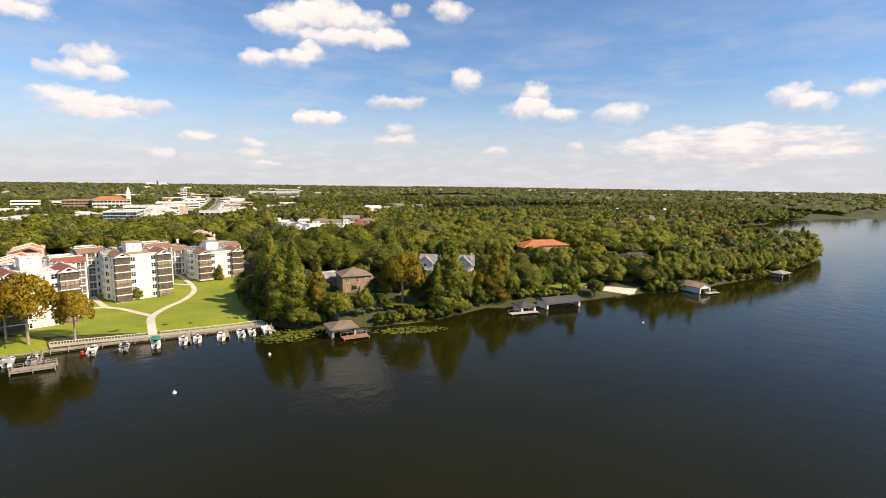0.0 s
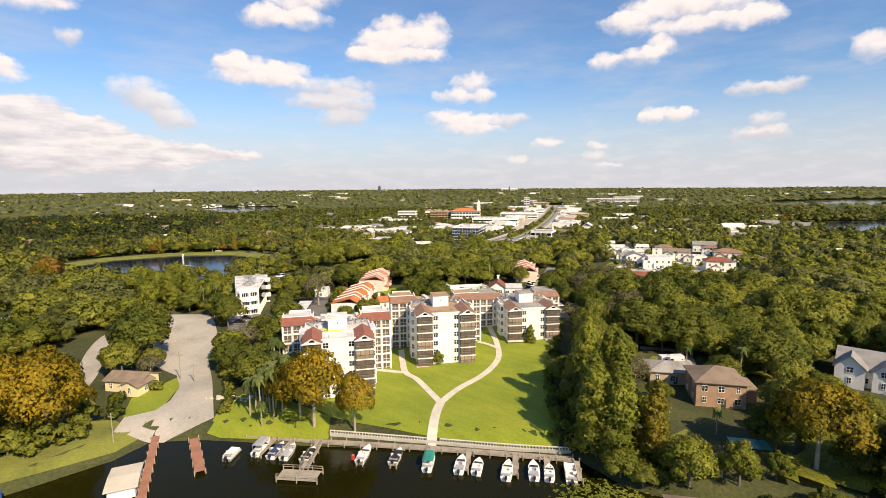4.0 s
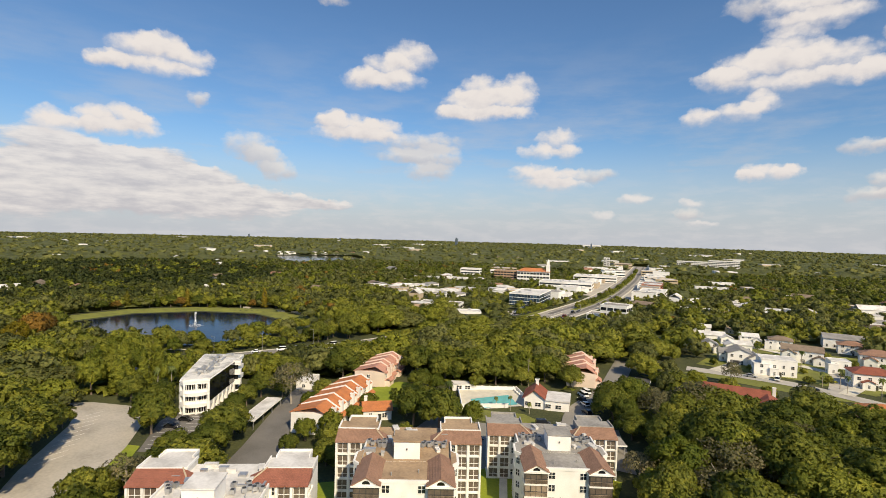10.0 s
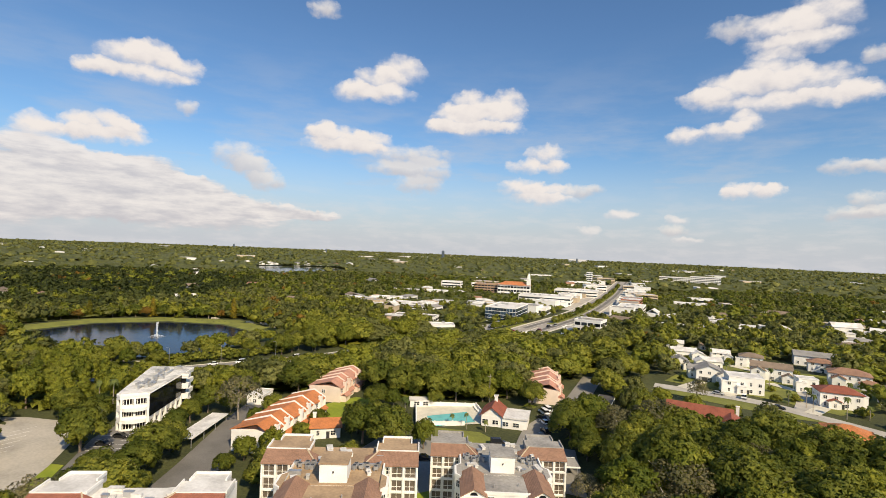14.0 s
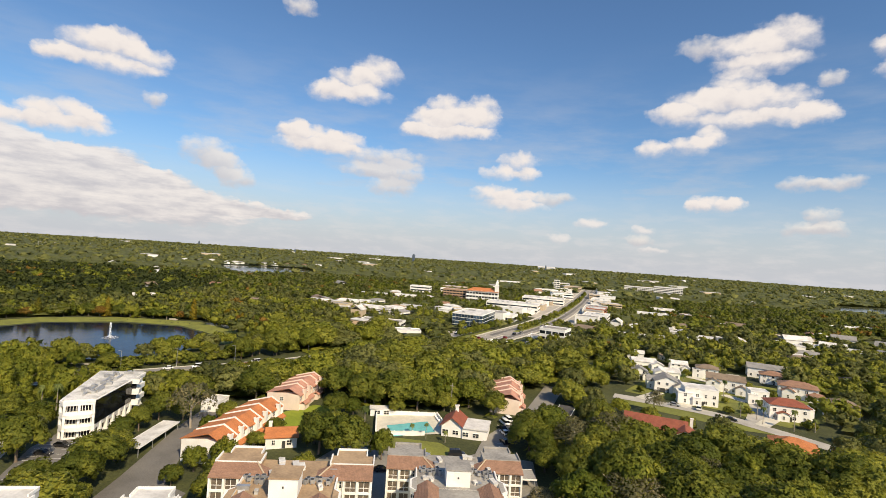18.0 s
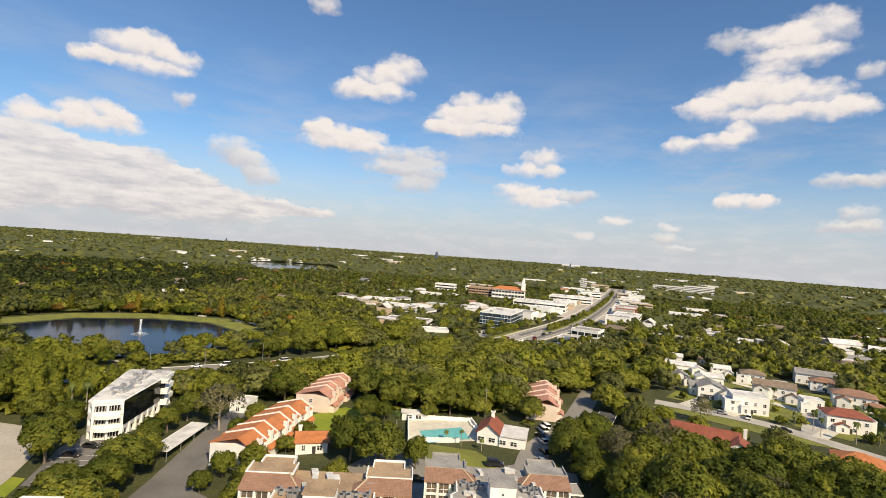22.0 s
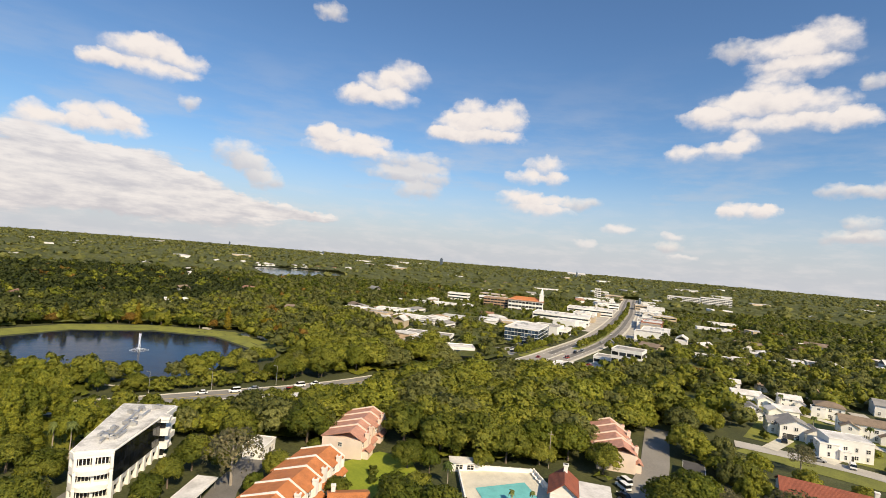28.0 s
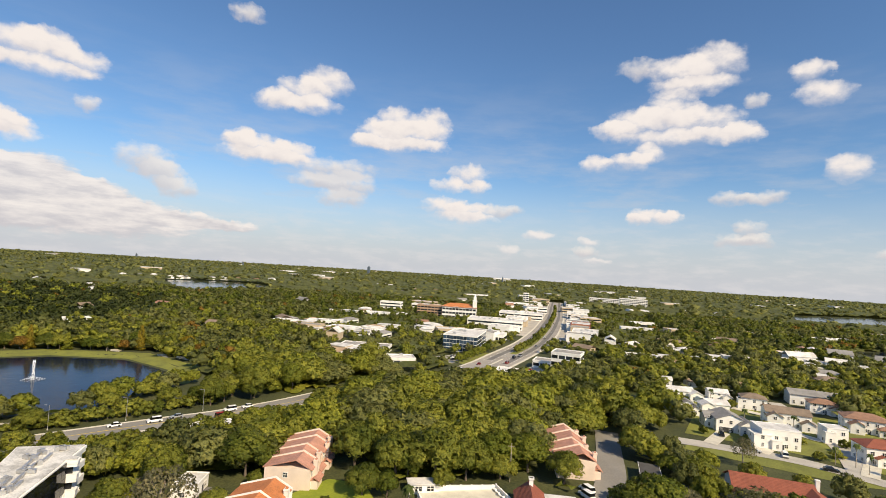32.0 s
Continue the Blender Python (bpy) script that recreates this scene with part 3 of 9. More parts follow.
def thing(name, x, y, z, ang=0, label="", category="", group="", kind=""):
    ob = new(name)
    ob.matrix_world = pose(x, y, z, 0, 0, ang)
    ob.empty_display_size = 0.5
    return tagged(ob, label, category, group, kind)


def part(name, pieces, mat, parent, label="", m=None, smooth_shade=False):
    """One mesh object under a thing or under a part."""
    me = pieces if isinstance(pieces, bpy.types.Mesh) else solid(name, pieces, mat, smooth_shade)
    ob = new(name, me)
    ob.parent = parent
    if m is not None:
        ob.matrix_basis = m
    return tagged(ob, label)


def clear(*items):
    """Ground kept free of trees: polygons."""
    KEEP_CLEAR.extend(items)


KEEP_CLEAR = []
KEEP_LOW = []


def foot(cx, cy, w, d, ang, margin=2.0):
    m = pose(cx, cy, 0, 0, 0, ang)
    a, b = w / 2 + margin, d / 2 + margin
    return [tuple((m @ Vector(p))[:2]) for p in ((-a, -b, 0), (a, -b, 0), (a, b, 0), (-a, b, 0))]


def drape(name, poly, mat, lift, label, category, step=3.0, kind="structure", parent=None):
    """A sheet laid on the land inside a polygon."""
    pts, edges = [], []
    n = len(poly)
    for k in range(n):
        (ax, ay), (bx, by) = poly[k], poly[(k + 1) % n]
        cuts = max(1, int(math.hypot(bx - ax, by - ay) / step))
        pts += [(ax + (bx - ax) * c / cuts, ay + (by - ay) * c / cuts) for c in range(cuts)]
    ring = list(range(len(pts)))
    xs, ys = [p[0] for p in poly], [p[1] for p in poly]
    gx, gy = np.meshgrid(np.arange(min(xs), max(xs), step), np.arange(min(ys), max(ys), step))
    gx, gy = gx.ravel(), gy.ravel()
    near, _ = segment_distance(gx, gy, poly, True)
    ok = inside(gx, gy, poly) & (near > step * 0.4)
    pts += list(zip(gx[ok].tolist(), gy[ok].tolist()))
    from mathutils.geometry import delaunay_2d_cdt
    v2, _, faces, *_ = delaunay_2d_cdt([Vector(p) for p in pts], [], [ring], 1, 1e-4)
    px, py = np.array([v.x for v in v2]), np.array([v.y for v in v2])
    pz = land_height(px, py) + lift
    me = bpy.data.meshes.new(name)
    me.from_pydata(np.stack([px, py, pz], 1).tolist(), [], [tuple(q) for q in faces])
    me.materials.append(MAT[mat])
    me.polygons.foreach_set("use_smooth", [True] * len(me.polygons))
    ob = new(name, me)
    if parent:
        ob.parent = parent
        return ob
    return tagged(ob, label, category, kind=kind)


def ribbon_poly(line, width):
    left, right = [], []
    for k, p in enumerate(line):
        a, b = Vector(line[max(k - 1, 0)]), Vector(line[min(k + 1, len(line) - 1)])
        d = (b - a).normalized()
        w = (width[k] if isinstance(width, (list, tuple)) else width) / 2
        left.append((p[0] - d.y * w, p[1] + d.x * w))
        right.append((p[0] + d.y * w, p[1] - d.x * w))
    return left, right


def curve_line(line, per=4):
    """A smooth line through the given points."""
    out = []
    for k in range(len(line) - 1):
        p = [Vector(line[min(max(k + j, 0), len(line) - 1)]) for j in (-1, 0, 1, 2)]
        for c in range(per):
            u = c / per
            out.append(tuple(0.5 * (2 * p[1] + (p[2] - p[0]) * u + (2 * p[0] - 5 * p[1] + 4 * p[2] - p[3]) * u * u + (3 * p[1] - p[0] - 3 * p[2] + p[3]) * u ** 3)))
    return out + [tuple(line[-1])]


def strip(name, line, width, mat, lift, label, category, kind="structure", thick=0.0):
    """A road, path or kerb along a line, laid on the land."""
    left, right = ribbon_poly(line, width)
    v, f = [], []
    n = len(line)
    for (lx, ly), (rx, ry), (cx, cy) in zip(left, right, line):
        z = max(gz(cx, cy), gz(lx, ly), gz(rx, ry)) + lift
        v += [(lx, ly, z), (rx, ry, z)]
    for k in range(n - 1):
        f.append((2 * k, 2 * k + 1, 2 * k + 3, 2 * k + 2))
    if thick:
        v += [(x, y, z - thick) for x, y, z in v[:]]
        for k in range(n - 1):
            a, b = 2 * k, 2 * k + 2
            f += [(a, b, b + 2 * n, a + 2 * n), (b + 1, a + 1, a + 1 + 2 * n, b + 1 + 2 * n)]
        f += [(1, 0, 2 * n, 2 * n + 1), (2 * n - 2, 2 * n - 1, 4 * n - 1, 4 * n - 2)]
    me = bpy.data.meshes.new(name)
    me.from_pydata(v, [], [q[::-1] for q in f])
    me.validate()
    bm = bmesh.new()
    bm.from_mesh(me)
    bmesh.ops.recalc_face_normals(bm, faces=bm.faces)
    bm.to_mesh(me)
    bm.free()
    me.materials.append(MAT[mat])
    ob = new(name, me)
    return tagged(ob, label, category, kind=kind) if label else ob

# ---- the land's sheets ----
gxx, gyy = np.meshgrid(GX, GY)
gzz = land_height(gxx, gyy)
me = bpy.data.meshes.new("ground")
idx = np.arange(gxx.size).reshape(gxx.shape)
me.from_pydata(np.stack([gxx.ravel(), gyy.ravel(), gzz.ravel()], 1).tolist(), [],
               np.stack([idx[:-1, :-1].ravel(), idx[:-1, 1:].ravel(), idx[1:, 1:].ravel(), idx[1:, :-1].ravel()], 1).tolist())
me.polygons.foreach_set("use_smooth", [True] * len(me.polygons))
me.materials.append(MAT["land"])
tagged(new("ground", me), "wooded lakeside land of dark grass and leaf litter", "ground", kind="structure")


def water_sheet(name, z, poly, label, mat="water"):
    me = bpy.data.meshes.new(name)
    me.from_pydata([(x, y, z) for x, y in poly], [], [tuple(range(len(poly)))])
    me.materials.append(MAT[mat])
    return tagged(new(name, me), label, "water", kind="structure")


water_sheet("water_1", WATER_Z, [(-5600, -900), (5200, -900), (5200, 5600), (-5600, 5600)], "dark brown-green lake water with fine ripples")
water_sheet("water_2", POND_Z, [(-470, 150), (-290, 150), (-290, 310), (-470, 310)], "dark blue pond water round a white fountain", "pond_water")

LAWN = [(-101, 137.5), (-80, 146), (-58, 157), (-62, 168), (-72, 184), (-78, 200), (-84, 216), (-93, 240), (-108, 236), (-118, 232), (-132, 206), (-150, 178), (-146, 160), (-124, 138), (-108, 136)]
drape("lawn_1", LAWN, "lawn", 0.1, "bright mown green lawn round the white condominiums", "lawn")
clear(LAWN)
SMALL_LAWNS = [
    ("lawn_2", [(-150, 106), (-142, 108), (-147, 114), (-158, 124), (-165, 127), (-160, 112)], "small mown lawn before the yellow house"),
    ("lawn_3", [(-139, 86), (-136, 99), (-138, 105), (-150, 104), (-158, 96), (-152, 84), (-143, 72)], "lake bank of rough green grass"),
    ("lawn_4", [(-193, 236), (-180, 226), (-170, 232), (-168, 246), (-182, 254), (-192, 250)], "mown green between the townhouse rows"),
    ("lawn_5", [(-131.5, 119.5), (-128, 115.5), (-124, 116.5), (-110, 125), (-102.5, 130.5), (-108, 136), (-124, 136), (-138, 131), (-136, 125)], "green strip beside the boat ramp"),
    ("lawn_6", [(-205, 153), (-196, 160), (-183, 153), (-168, 143), (-172, 139), (-186, 147)], "grass verge beside the big lot"),
    ("lawn_7", [(-120, 352), (-70, 356), (-60, 361), (-62, 366), (-90, 367), (-118, 360)], "grass verge along the white houses' street"),
    ("lawn_8", [(-155, 247), (-136, 258), (-124, 256), (-126, 250), (-142, 244), (-150, 243)], "grass round the pool house"),
    ("lawn_9", [(-212, 92), (-210, 106), (-204, 111), (-191, 105), (-184, 97), (-196, 87)], "open lawn among the oaks"),
    ("lawn_10", [(-38, 163), (-33, 162), (-30, 166), (-30, 175), (-37, 180), (-40, 172)], "sloping lawn below the brown house"),
    ("lawn_11", [(44, 204), (60, 210), (66, 220), (48, 215)], "lawn behind the small beach"),
]
for name, poly, label in SMALL_LAWNS:
    drape(name, poly, "bank_grass" if name in ("lawn_3", "lawn_7", "lawn_8", "lawn_10") else "lawn", 0.1, label, "lawn")
    clear(poly)
pond_bank = [(-334, 262), (-364, 288), (-406, 284), (-438, 256), (-454, 214), (-440, 172), (-456, 166), (-470, 214), (-453, 262), (-411, 299), (-360, 303), (-326, 280)]
drape("lawn_12", pond_bank, "bank_grass", 0.06, "yellow-green grass bank round the pond", "lawn")
clear(pond_bank)
# two far lakes
for k, (poly, label) in enumerate((([(-1227, 690), (-1010, 610), (-930, 600), (-960, 700), (-1010, 800), (-1110, 850), (-1210, 800)], "far blue lake beyond the woods"),
                                   ([(10, 735), (70, 745), (130, 790), (300, 880), (330, 1000), (180, 1010), (20, 900), (-40, 820)], "wide far lake among the trees"),
                                   ([(-90, 1340), (70, 1440), (200, 1560), (160, 1900), (60, 1880), (-100, 1600)], "far pale lake near the horizon"))):
    top = max(gz(x, y) for x, y in poly) + 0.4
    water_sheet(f"water_{k + 3}", top, poly, label, "pond_water")
    cx, cy = sum(p[0] for p in poly) / len(poly), sum(p[1] for p in poly) / len(poly)
    d = Vector((-40 - cx, 125 - cy)).normalized() * 70
    clear(poly, [(x + d.x, y + d.y) for x, y in poly], [(x + d.x / 2, y + d.y / 2) for x, y in poly])

# walks over the lawn
for k, (line, w) in enumerate((([(-82, 142.5), (-88, 152), (-91, 158)], 2.3),
                               ([(-91, 158), (-92.4, 168), (-92.2, 181), (-95, 194), (-101, 204), (-109, 214), (-118, 225)], 1.9),
                               ([(-91, 158), (-98, 162), (-106, 166.5), (-112, 168.5), (-119, 175), (-126.6, 183)], 1.9),
                               ([(-112, 168.5), (-117, 166.5), (-121, 165)], 1.6), ([(-99.5, 202), (-104, 203.5), (-109, 204)], 1.6))):
    strip(f"pavement_{k + 1}", curve_line(line), w, "path_concrete", 0.2 + 0.015 * k, "pale concrete garden walk across the lawn", "path", thick=0.15)

# the public lot and its ramp
LOT = [(-131, 119), (-133.5, 107), (-143, 101.5), (-149, 106), (-146.9, 112.3), (-150, 117.5), (-157, 123.2), (-166, 126.8), (-179.5, 126.5), (-198.9, 134), (-225.6, 147.5), (-243, 152), (-251, 150), (-246, 157), (-228, 170), (-212, 164),
       (-197.6, 157), (-185, 149), (-173.5, 140.3), (-153.7, 131)]
drape("pavement_6", LOT, "lot_concrete", 0.14, "wide sun-bleached concrete lot that runs down to a boat ramp", "parking lot")
clear(LOT)
SIDE_ROAD = curve_line([(-174, 101), (-186, 109), (-200, 116), (-216, 124), (-230, 134), (-240, 152)])
strip("road_1", SIDE_ROAD, 6.5, "lot_concrete", 0.1, "narrow pale side road under the oaks", "road")
OFFICE_LOT = [(-221, 178), (-206, 184), (-183, 169), (-192, 158.5), (-212, 169)]
drape("pavement_7", OFFICE_LOT, "asphalt", 0.16, "dark asphalt parking bay with white stall lines", "parking lot")
DRIVE = [(-150, 168), (-144, 176), (-158, 190), (-166, 188), (-186, 201.5), (-196, 208), (-212, 228), (-219, 222), (-204, 206), (-190, 193), (-178, 182), (-166, 170)]
drape("pavement_8", DRIVE, "asphalt", 0.15, "dark asphalt drive behind the condominiums", "road")
BACK_LOT = [(-142, 214), (-128, 204), (-116, 234), (-104, 242), (-92, 246), (-108, 268), (-122, 262), (-126, 252), (-140, 243), (-156, 236), (-152, 222)]
drape("pavement_9", BACK_LOT, "road_asphalt", 0.17, "grey asphalt car park behind the condominiums", "parking lot")
for poly in (OFFICE_LOT, DRIVE, BACK_LOT):
    clear(poly)
DRIVE_EAST = curve_line([(-114, 252), (-124, 272), (-127, 290), (-131, 308), (-138, 328), (-146, 350)])
strip("road_2", DRIVE_EAST, 8.5, "road_asphalt", 0.2, "grey lane beside the pink townhouses", "road")
POND_ROAD = curve_line([(-290, 60), (-289, 100), (-292, 150), (-288, 185), (-282, 215), (-276, 243), (-271, 263), (-268, 290), (-268, 330), (-262, 370)])
strip("road_3", POND_ROAD, 12.0, "road_asphalt", 0.22, "two-lane road along the pond", "road")
BOULEVARD = curve_line([(-262, 345), (-250, 368), (-248, 395), (-252, 425), (-257, 455), (-264, 487), (-272, 525), (-286, 580), (-316, 672), (-352, 770), (-400, 895), (-470, 1062), (-560, 1280)])
BOULEVARD_WIDE = [22.0 + 6.0 * min(1.0, k / 22) for k in range(len(BOULEVARD))]
strip("road_4", BOULEVARD, BOULEVARD_WIDE, "boulevard_asphalt", 0.26, "broad multi-lane boulevard into the town", "road")
WEST_STREET = curve_line([(-122, 361), (-104, 366), (-84, 369.5), (-64, 366), (-40, 360)])
strip("road_5", WEST_STREET, 8.0, "concrete", 0.2, "pale concrete street before the white houses", "road")
CROSS_STREET = curve_line([(-68, 366), (-72, 400), (-80, 430), (-96, 470)])
strip("road_6", CROSS_STREET, 7.0, "concrete", 0.25, "pale side street among the white houses", "road")
PARK_STREET = curve_line([(-299.5, 89.4), (-301.6, 98.4), (-306.2, 108.4)])
strip("road_7", PARK_STREET, 6.0, "path_concrete", 0.22, "pale street among the oaks", "road")
ROADS = [(PARK_STREET, 10), (SIDE_ROAD, 5.5), (DRIVE_EAST, 7), (POND_ROAD, 12), (BOULEVARD, 27), (WEST_STREET, 8), (CROSS_STREET, 6)]

# lines of paint and kerbs
left, right = ribbon_poly(POND_ROAD, 12.6)
for line in (left, right):
    strip("kerb", line, 0.9, "path_concrete", 0.36, "pale concrete kerb and footway along the pond road", "kerb", thick=0.25)
strip("lane_line", POND_ROAD, 0.35, "paint_yellow", 0.26, "yellow centre line of the pond road", "road marking")
for line in ribbon_poly(BOULEVARD, [w + 1.6 for w in BOULEVARD_WIDE]):
    strip("kerb", line, 2.0, "path_concrete", 0.4, "pale footway and kerb of the boulevard", "kerb", thick=0.25)
strip("traffic_island", BOULEVARD[22:46], 5.0, "bank_grass", 0.42, "planted island down the middle of the boulevard", "island", thick=0.3)
strip("traffic_island", BOULEVARD[6:20], 1.4, "path_concrete", 0.42, "narrow concrete island between the lanes of the boulevard", "island", thick=0.3)
for line in ribbon_poly(BOULEVARD, [w * 0.52 for w in BOULEVARD_WIDE]):
    strip("worn_lane", line, 4.0, "asphalt", 0.29, "darker worn lane of the boulevard", "road marking")
for part_wide in (0.3, 0.74):
    for line in ribbon_poly(BOULEVARD, [w * part_wide for w in BOULEVARD_WIDE]):
        for k in range(2, 26):
            a, b = Vector(line[k]), Vector(line[k + 1])
            strip("lane_line", [tuple(a), tuple(a.lerp(b, 0.45))], 0.35, "paint_white", 0.33, "white lane dash on the boulevard", "road marking")
for k in range(9):
    a = Vector((-213, 171)).lerp(Vector((-193, 160.5)), k / 8)
    strip("stall_line", [tuple(a), tuple(a + Vector((3.1, 4.2)))], 0.16, "paint_white", 0.2, "white painted stall line", "road marking")
    a = Vector((-207, 182)).lerp(Vector((-187, 169)), k / 8)
    strip("stall_line", [tuple(a), tuple(a - Vector((2.8, 4.0)))], 0.16, "paint_white", 0.2, "white painted stall line", "road marking")
for k in range(10):
    a = Vector((-200, 137)).lerp(Vector((-232, 152)), k / 9)
    strip("stall_line", [tuple(a), tuple(a + Vector((-1.5, 6.5)))], 0.18, "paint_white", 0.19, "faded white stall line on the big lot", "road marking")
for k in range(8):
    a = Vector((-126, 270)).lerp(Vector((-110, 246)), k / 7)
    strip("stall_line", [tuple(a), tuple(a + Vector((4.4, 2.0)))], 0.16, "paint_white", 0.24, "white painted stall line", "road marking")
drape("pavement_10", [(62, 212), (86, 214), (82, 208), (64, 207)], "sand", 0.12, "small pale sand beach on the lake", "beach")
clear([(58, 203), (90, 204), (91, 216), (60, 215)])

# open ground on the near side of the boulevard: lots and low shops
clear([(-238, 392), (-218, 396), (-208, 432), (-214, 490), (-246, 540), (-250, 520), (-244, 470), (-238, 430)])
drape("pavement_12", [(-236, 432), (-214, 428), (-208, 470), (-216, 500), (-232, 500)], "lot_concrete", 0.1, "pale car park beside the boulevard", "parking lot")
VILLA_YARD = [(-122, 373), (-100, 377), (-82, 379), (-58, 376), (-48, 398), (-52, 452), (-72, 455), (-100, 440), (-140, 456), (-150, 450), (-146, 430), (-124, 404)]
drape("lawn_13", VILLA_YARD, "bank_grass", 0.12, "green yards between the white villas", "lawn")
for k, line in enumerate(([(-96, 369), (-94, 378)], [(-112, 366), (-110, 386)], [(-77, 405), (-88, 410)], [(-80, 432), (-100, 434), (-122, 440), (-140, 452)], [(-66, 368), (-64, 384)])):
    strip(f"pavement_{k + 14}", line, 5.0, "path_concrete", 0.3 + 0.015 * k, "pale concrete drive of a white villa", "drive")
HOUSE_DRIVE = curve_line([(-60, 227), (-55, 229), (-50, 230), (-45, 225), (-43, 217)])
strip("pavement_19", HOUSE_DRIVE, 3.2, "lot_concrete", 0.2, "pale drive of a house under oaks", "drive")
drape("lawn_14", [(-56, 208), (-46, 206), (-47, 222), (-55, 223)], "bank_grass", 0.1, "shaded grass beside a house", "lawn")
drape("pavement_13", [(-300, 440), (-276, 432), (-274, 460), (-292, 470)], "lot_concrete", 0.1, "pale car park beside the boulevard", "parking lot")
clear([(-300, 440), (-276, 432), (-274, 460), (-292, 470)], [(-172, 246), (-152, 282), (-120, 278), (-118, 250), (-148, 238)])

clear([(-130, 336), (-108, 338), (-60, 340), (-42, 348), (-38, 376), (-130, 376)], [(-104, 297), (-78, 297), (-76, 316), (-106, 316)], [(-64, 318), (-42, 318), (-42, 334), (-64, 334)],
      [(-215, 152), (-200, 148), (-172, 138), (-166, 143), (-185, 166), (-181, 172), (-205, 189), (-224, 180)], [(-58, 204), (-40, 204), (-40, 224), (-57, 224)])
PARK_LOT = [(-351, 96), (-321, 100), (-306, 112), (-296.5, 111.5), (-296, 88), (-342, 85)]
drape("pavement_20", PARK_LOT, "sand", 0.16, "pale sandy yard behind a low wall", "yard")
clear([(38, 262), (76, 270), (80, 292), (46, 284)], [(88, 246), (118, 250), (120, 262), (92, 262)])
KEEP_LOW.append([(24, 196), (60, 206), (130, 236), (150, 262), (80, 300), (30, 270)])
clear([(-176, 206), (-160, 203), (-148, 217), (-157, 224), (-170, 215)])
clear(PARK_LOT, [(-292, 84), (-243, 86), (-243, 108), (-288, 116)])
drape("pavement_21", [(-281.5, 90), (-268, 91), (-264, 103), (-281.5, 109)], "sand", 0.16, "pale sandy verge beside the pond road", "yard")
clear([(-178, 102), (-187, 94), (-211, 92), (-216, 108), (-236, 122), (-238, 134), (-214, 128), (-188, 114)])
# open strips: the quay, the pond's near bank and the verge of its road, views of the lake houses
clear([(-126, 110), (-100, 126), (-50, 149), (-47, 160), (-60, 167), (-101, 143), (-112, 137)],
      [(-310, 205), (-286, 200), (-268, 262), (-264, 300), (-318, 290), (-318, 272), (-300, 226)],
      [(-284, 205), (-264, 208), (-256, 235), (-248, 270), (-246, 290), (-262, 292), (-276, 240)],
      [(-42, 172), (-24, 172), (-20, 196), (-44, 194)], [(-14, 204), (18, 204), (20, 229), (-16, 229)])
KEEP_LOW.append([(-350, 150), (-262, 150), (-232, 200), (-232, 300), (-350, 310)])
KEEP_LOW.append([(-130, 300), (-40, 312), (-25, 380), (-130, 376)])
KEEP_LOW.append([(-270, 205), (-225, 205), (-222, 262), (-236, 310), (-275, 310)])
KEEP_LOW.append([(-46, 158), (30, 180), (28, 226), (-20, 226), (-46, 190)])

# ---- the three condominiums ----
FLOOR = 2.69


def lattice(xs, zs, open_cells, y0, y1):
    """One connected grille: a grid of bars of the given lines, with the named cells left open."""
    nx, nz = len(xs), len(zs)
    v = [(x, y, z) for y in (y0, y1) for z in zs for x in xs]
    k = lambda i, j, s: s * nx * nz + j * nx + i
    bar = lambda i, j: 0 <= i < nx - 1 and 0 <= j < nz - 1 and (i, j) not in open_cells
    f = []
    for i in range(nx - 1):
        for j in range(nz - 1):
            if not bar(i, j):
                continue
            f += [(k(i, j, 0), k(i + 1, j, 0), k(i + 1, j + 1, 0), k(i, j + 1, 0)), (k(i, j, 1), k(i, j + 1, 1), k(i + 1, j + 1, 1), k(i + 1, j, 1))]
            for (di, dj), (p, q) in (((-1, 0), ((i, j + 1), (i, j))), ((1, 0), ((i + 1, j), (i + 1, j + 1))), ((0, -1), ((i, j), (i + 1, j))), ((0, 1), ((i + 1, j + 1), (i, j + 1)))):
                if not bar(i + di, j + dj):
                    f.append((k(*q, 0), k(*p, 0), k(*p, 1), k(*q, 1)))
    return v, f


def window_meshes(w, h):
    xs = (-w / 2, -w / 2 + 0.09, -0.05, 0.05, w / 2 - 0.09, w / 2)
    zs = (-0.08, 0.05, h * 0.5, h * 0.5 + 0.06, h - 0.09, h)
    fr = solid("window_frame", [lattice(xs, zs, {(1, 1), (3, 1), (1, 3), (3, 3)}, -0.09, 0.06)], "paint_white")
    gl = solid("pane", [box(-w / 2 + 0.05, w / 2 - 0.05, -0.02, 0.02, 0.03, h - 0.05)], "glass")
    return fr, gl


WIN = {s: window_meshes(*s) for s in ((1.5, 1.5), (2.3, 1.5), (1.1, 1.5), (1.3, 1.3), (2.0, 1.4), (1.0, 1.6))}


def add_window(parent, x, y, z, turn, size=(1.5, 1.5)):
    """A framed window in a wall, facing -y turned by the angle."""
    fr, gl = WIN[size]
    w = part("window", fr, None, parent, "", pose(x, y, z, 0, 0, turn))
    part("pane", gl, None, w)
    return w


BALCONY = {}


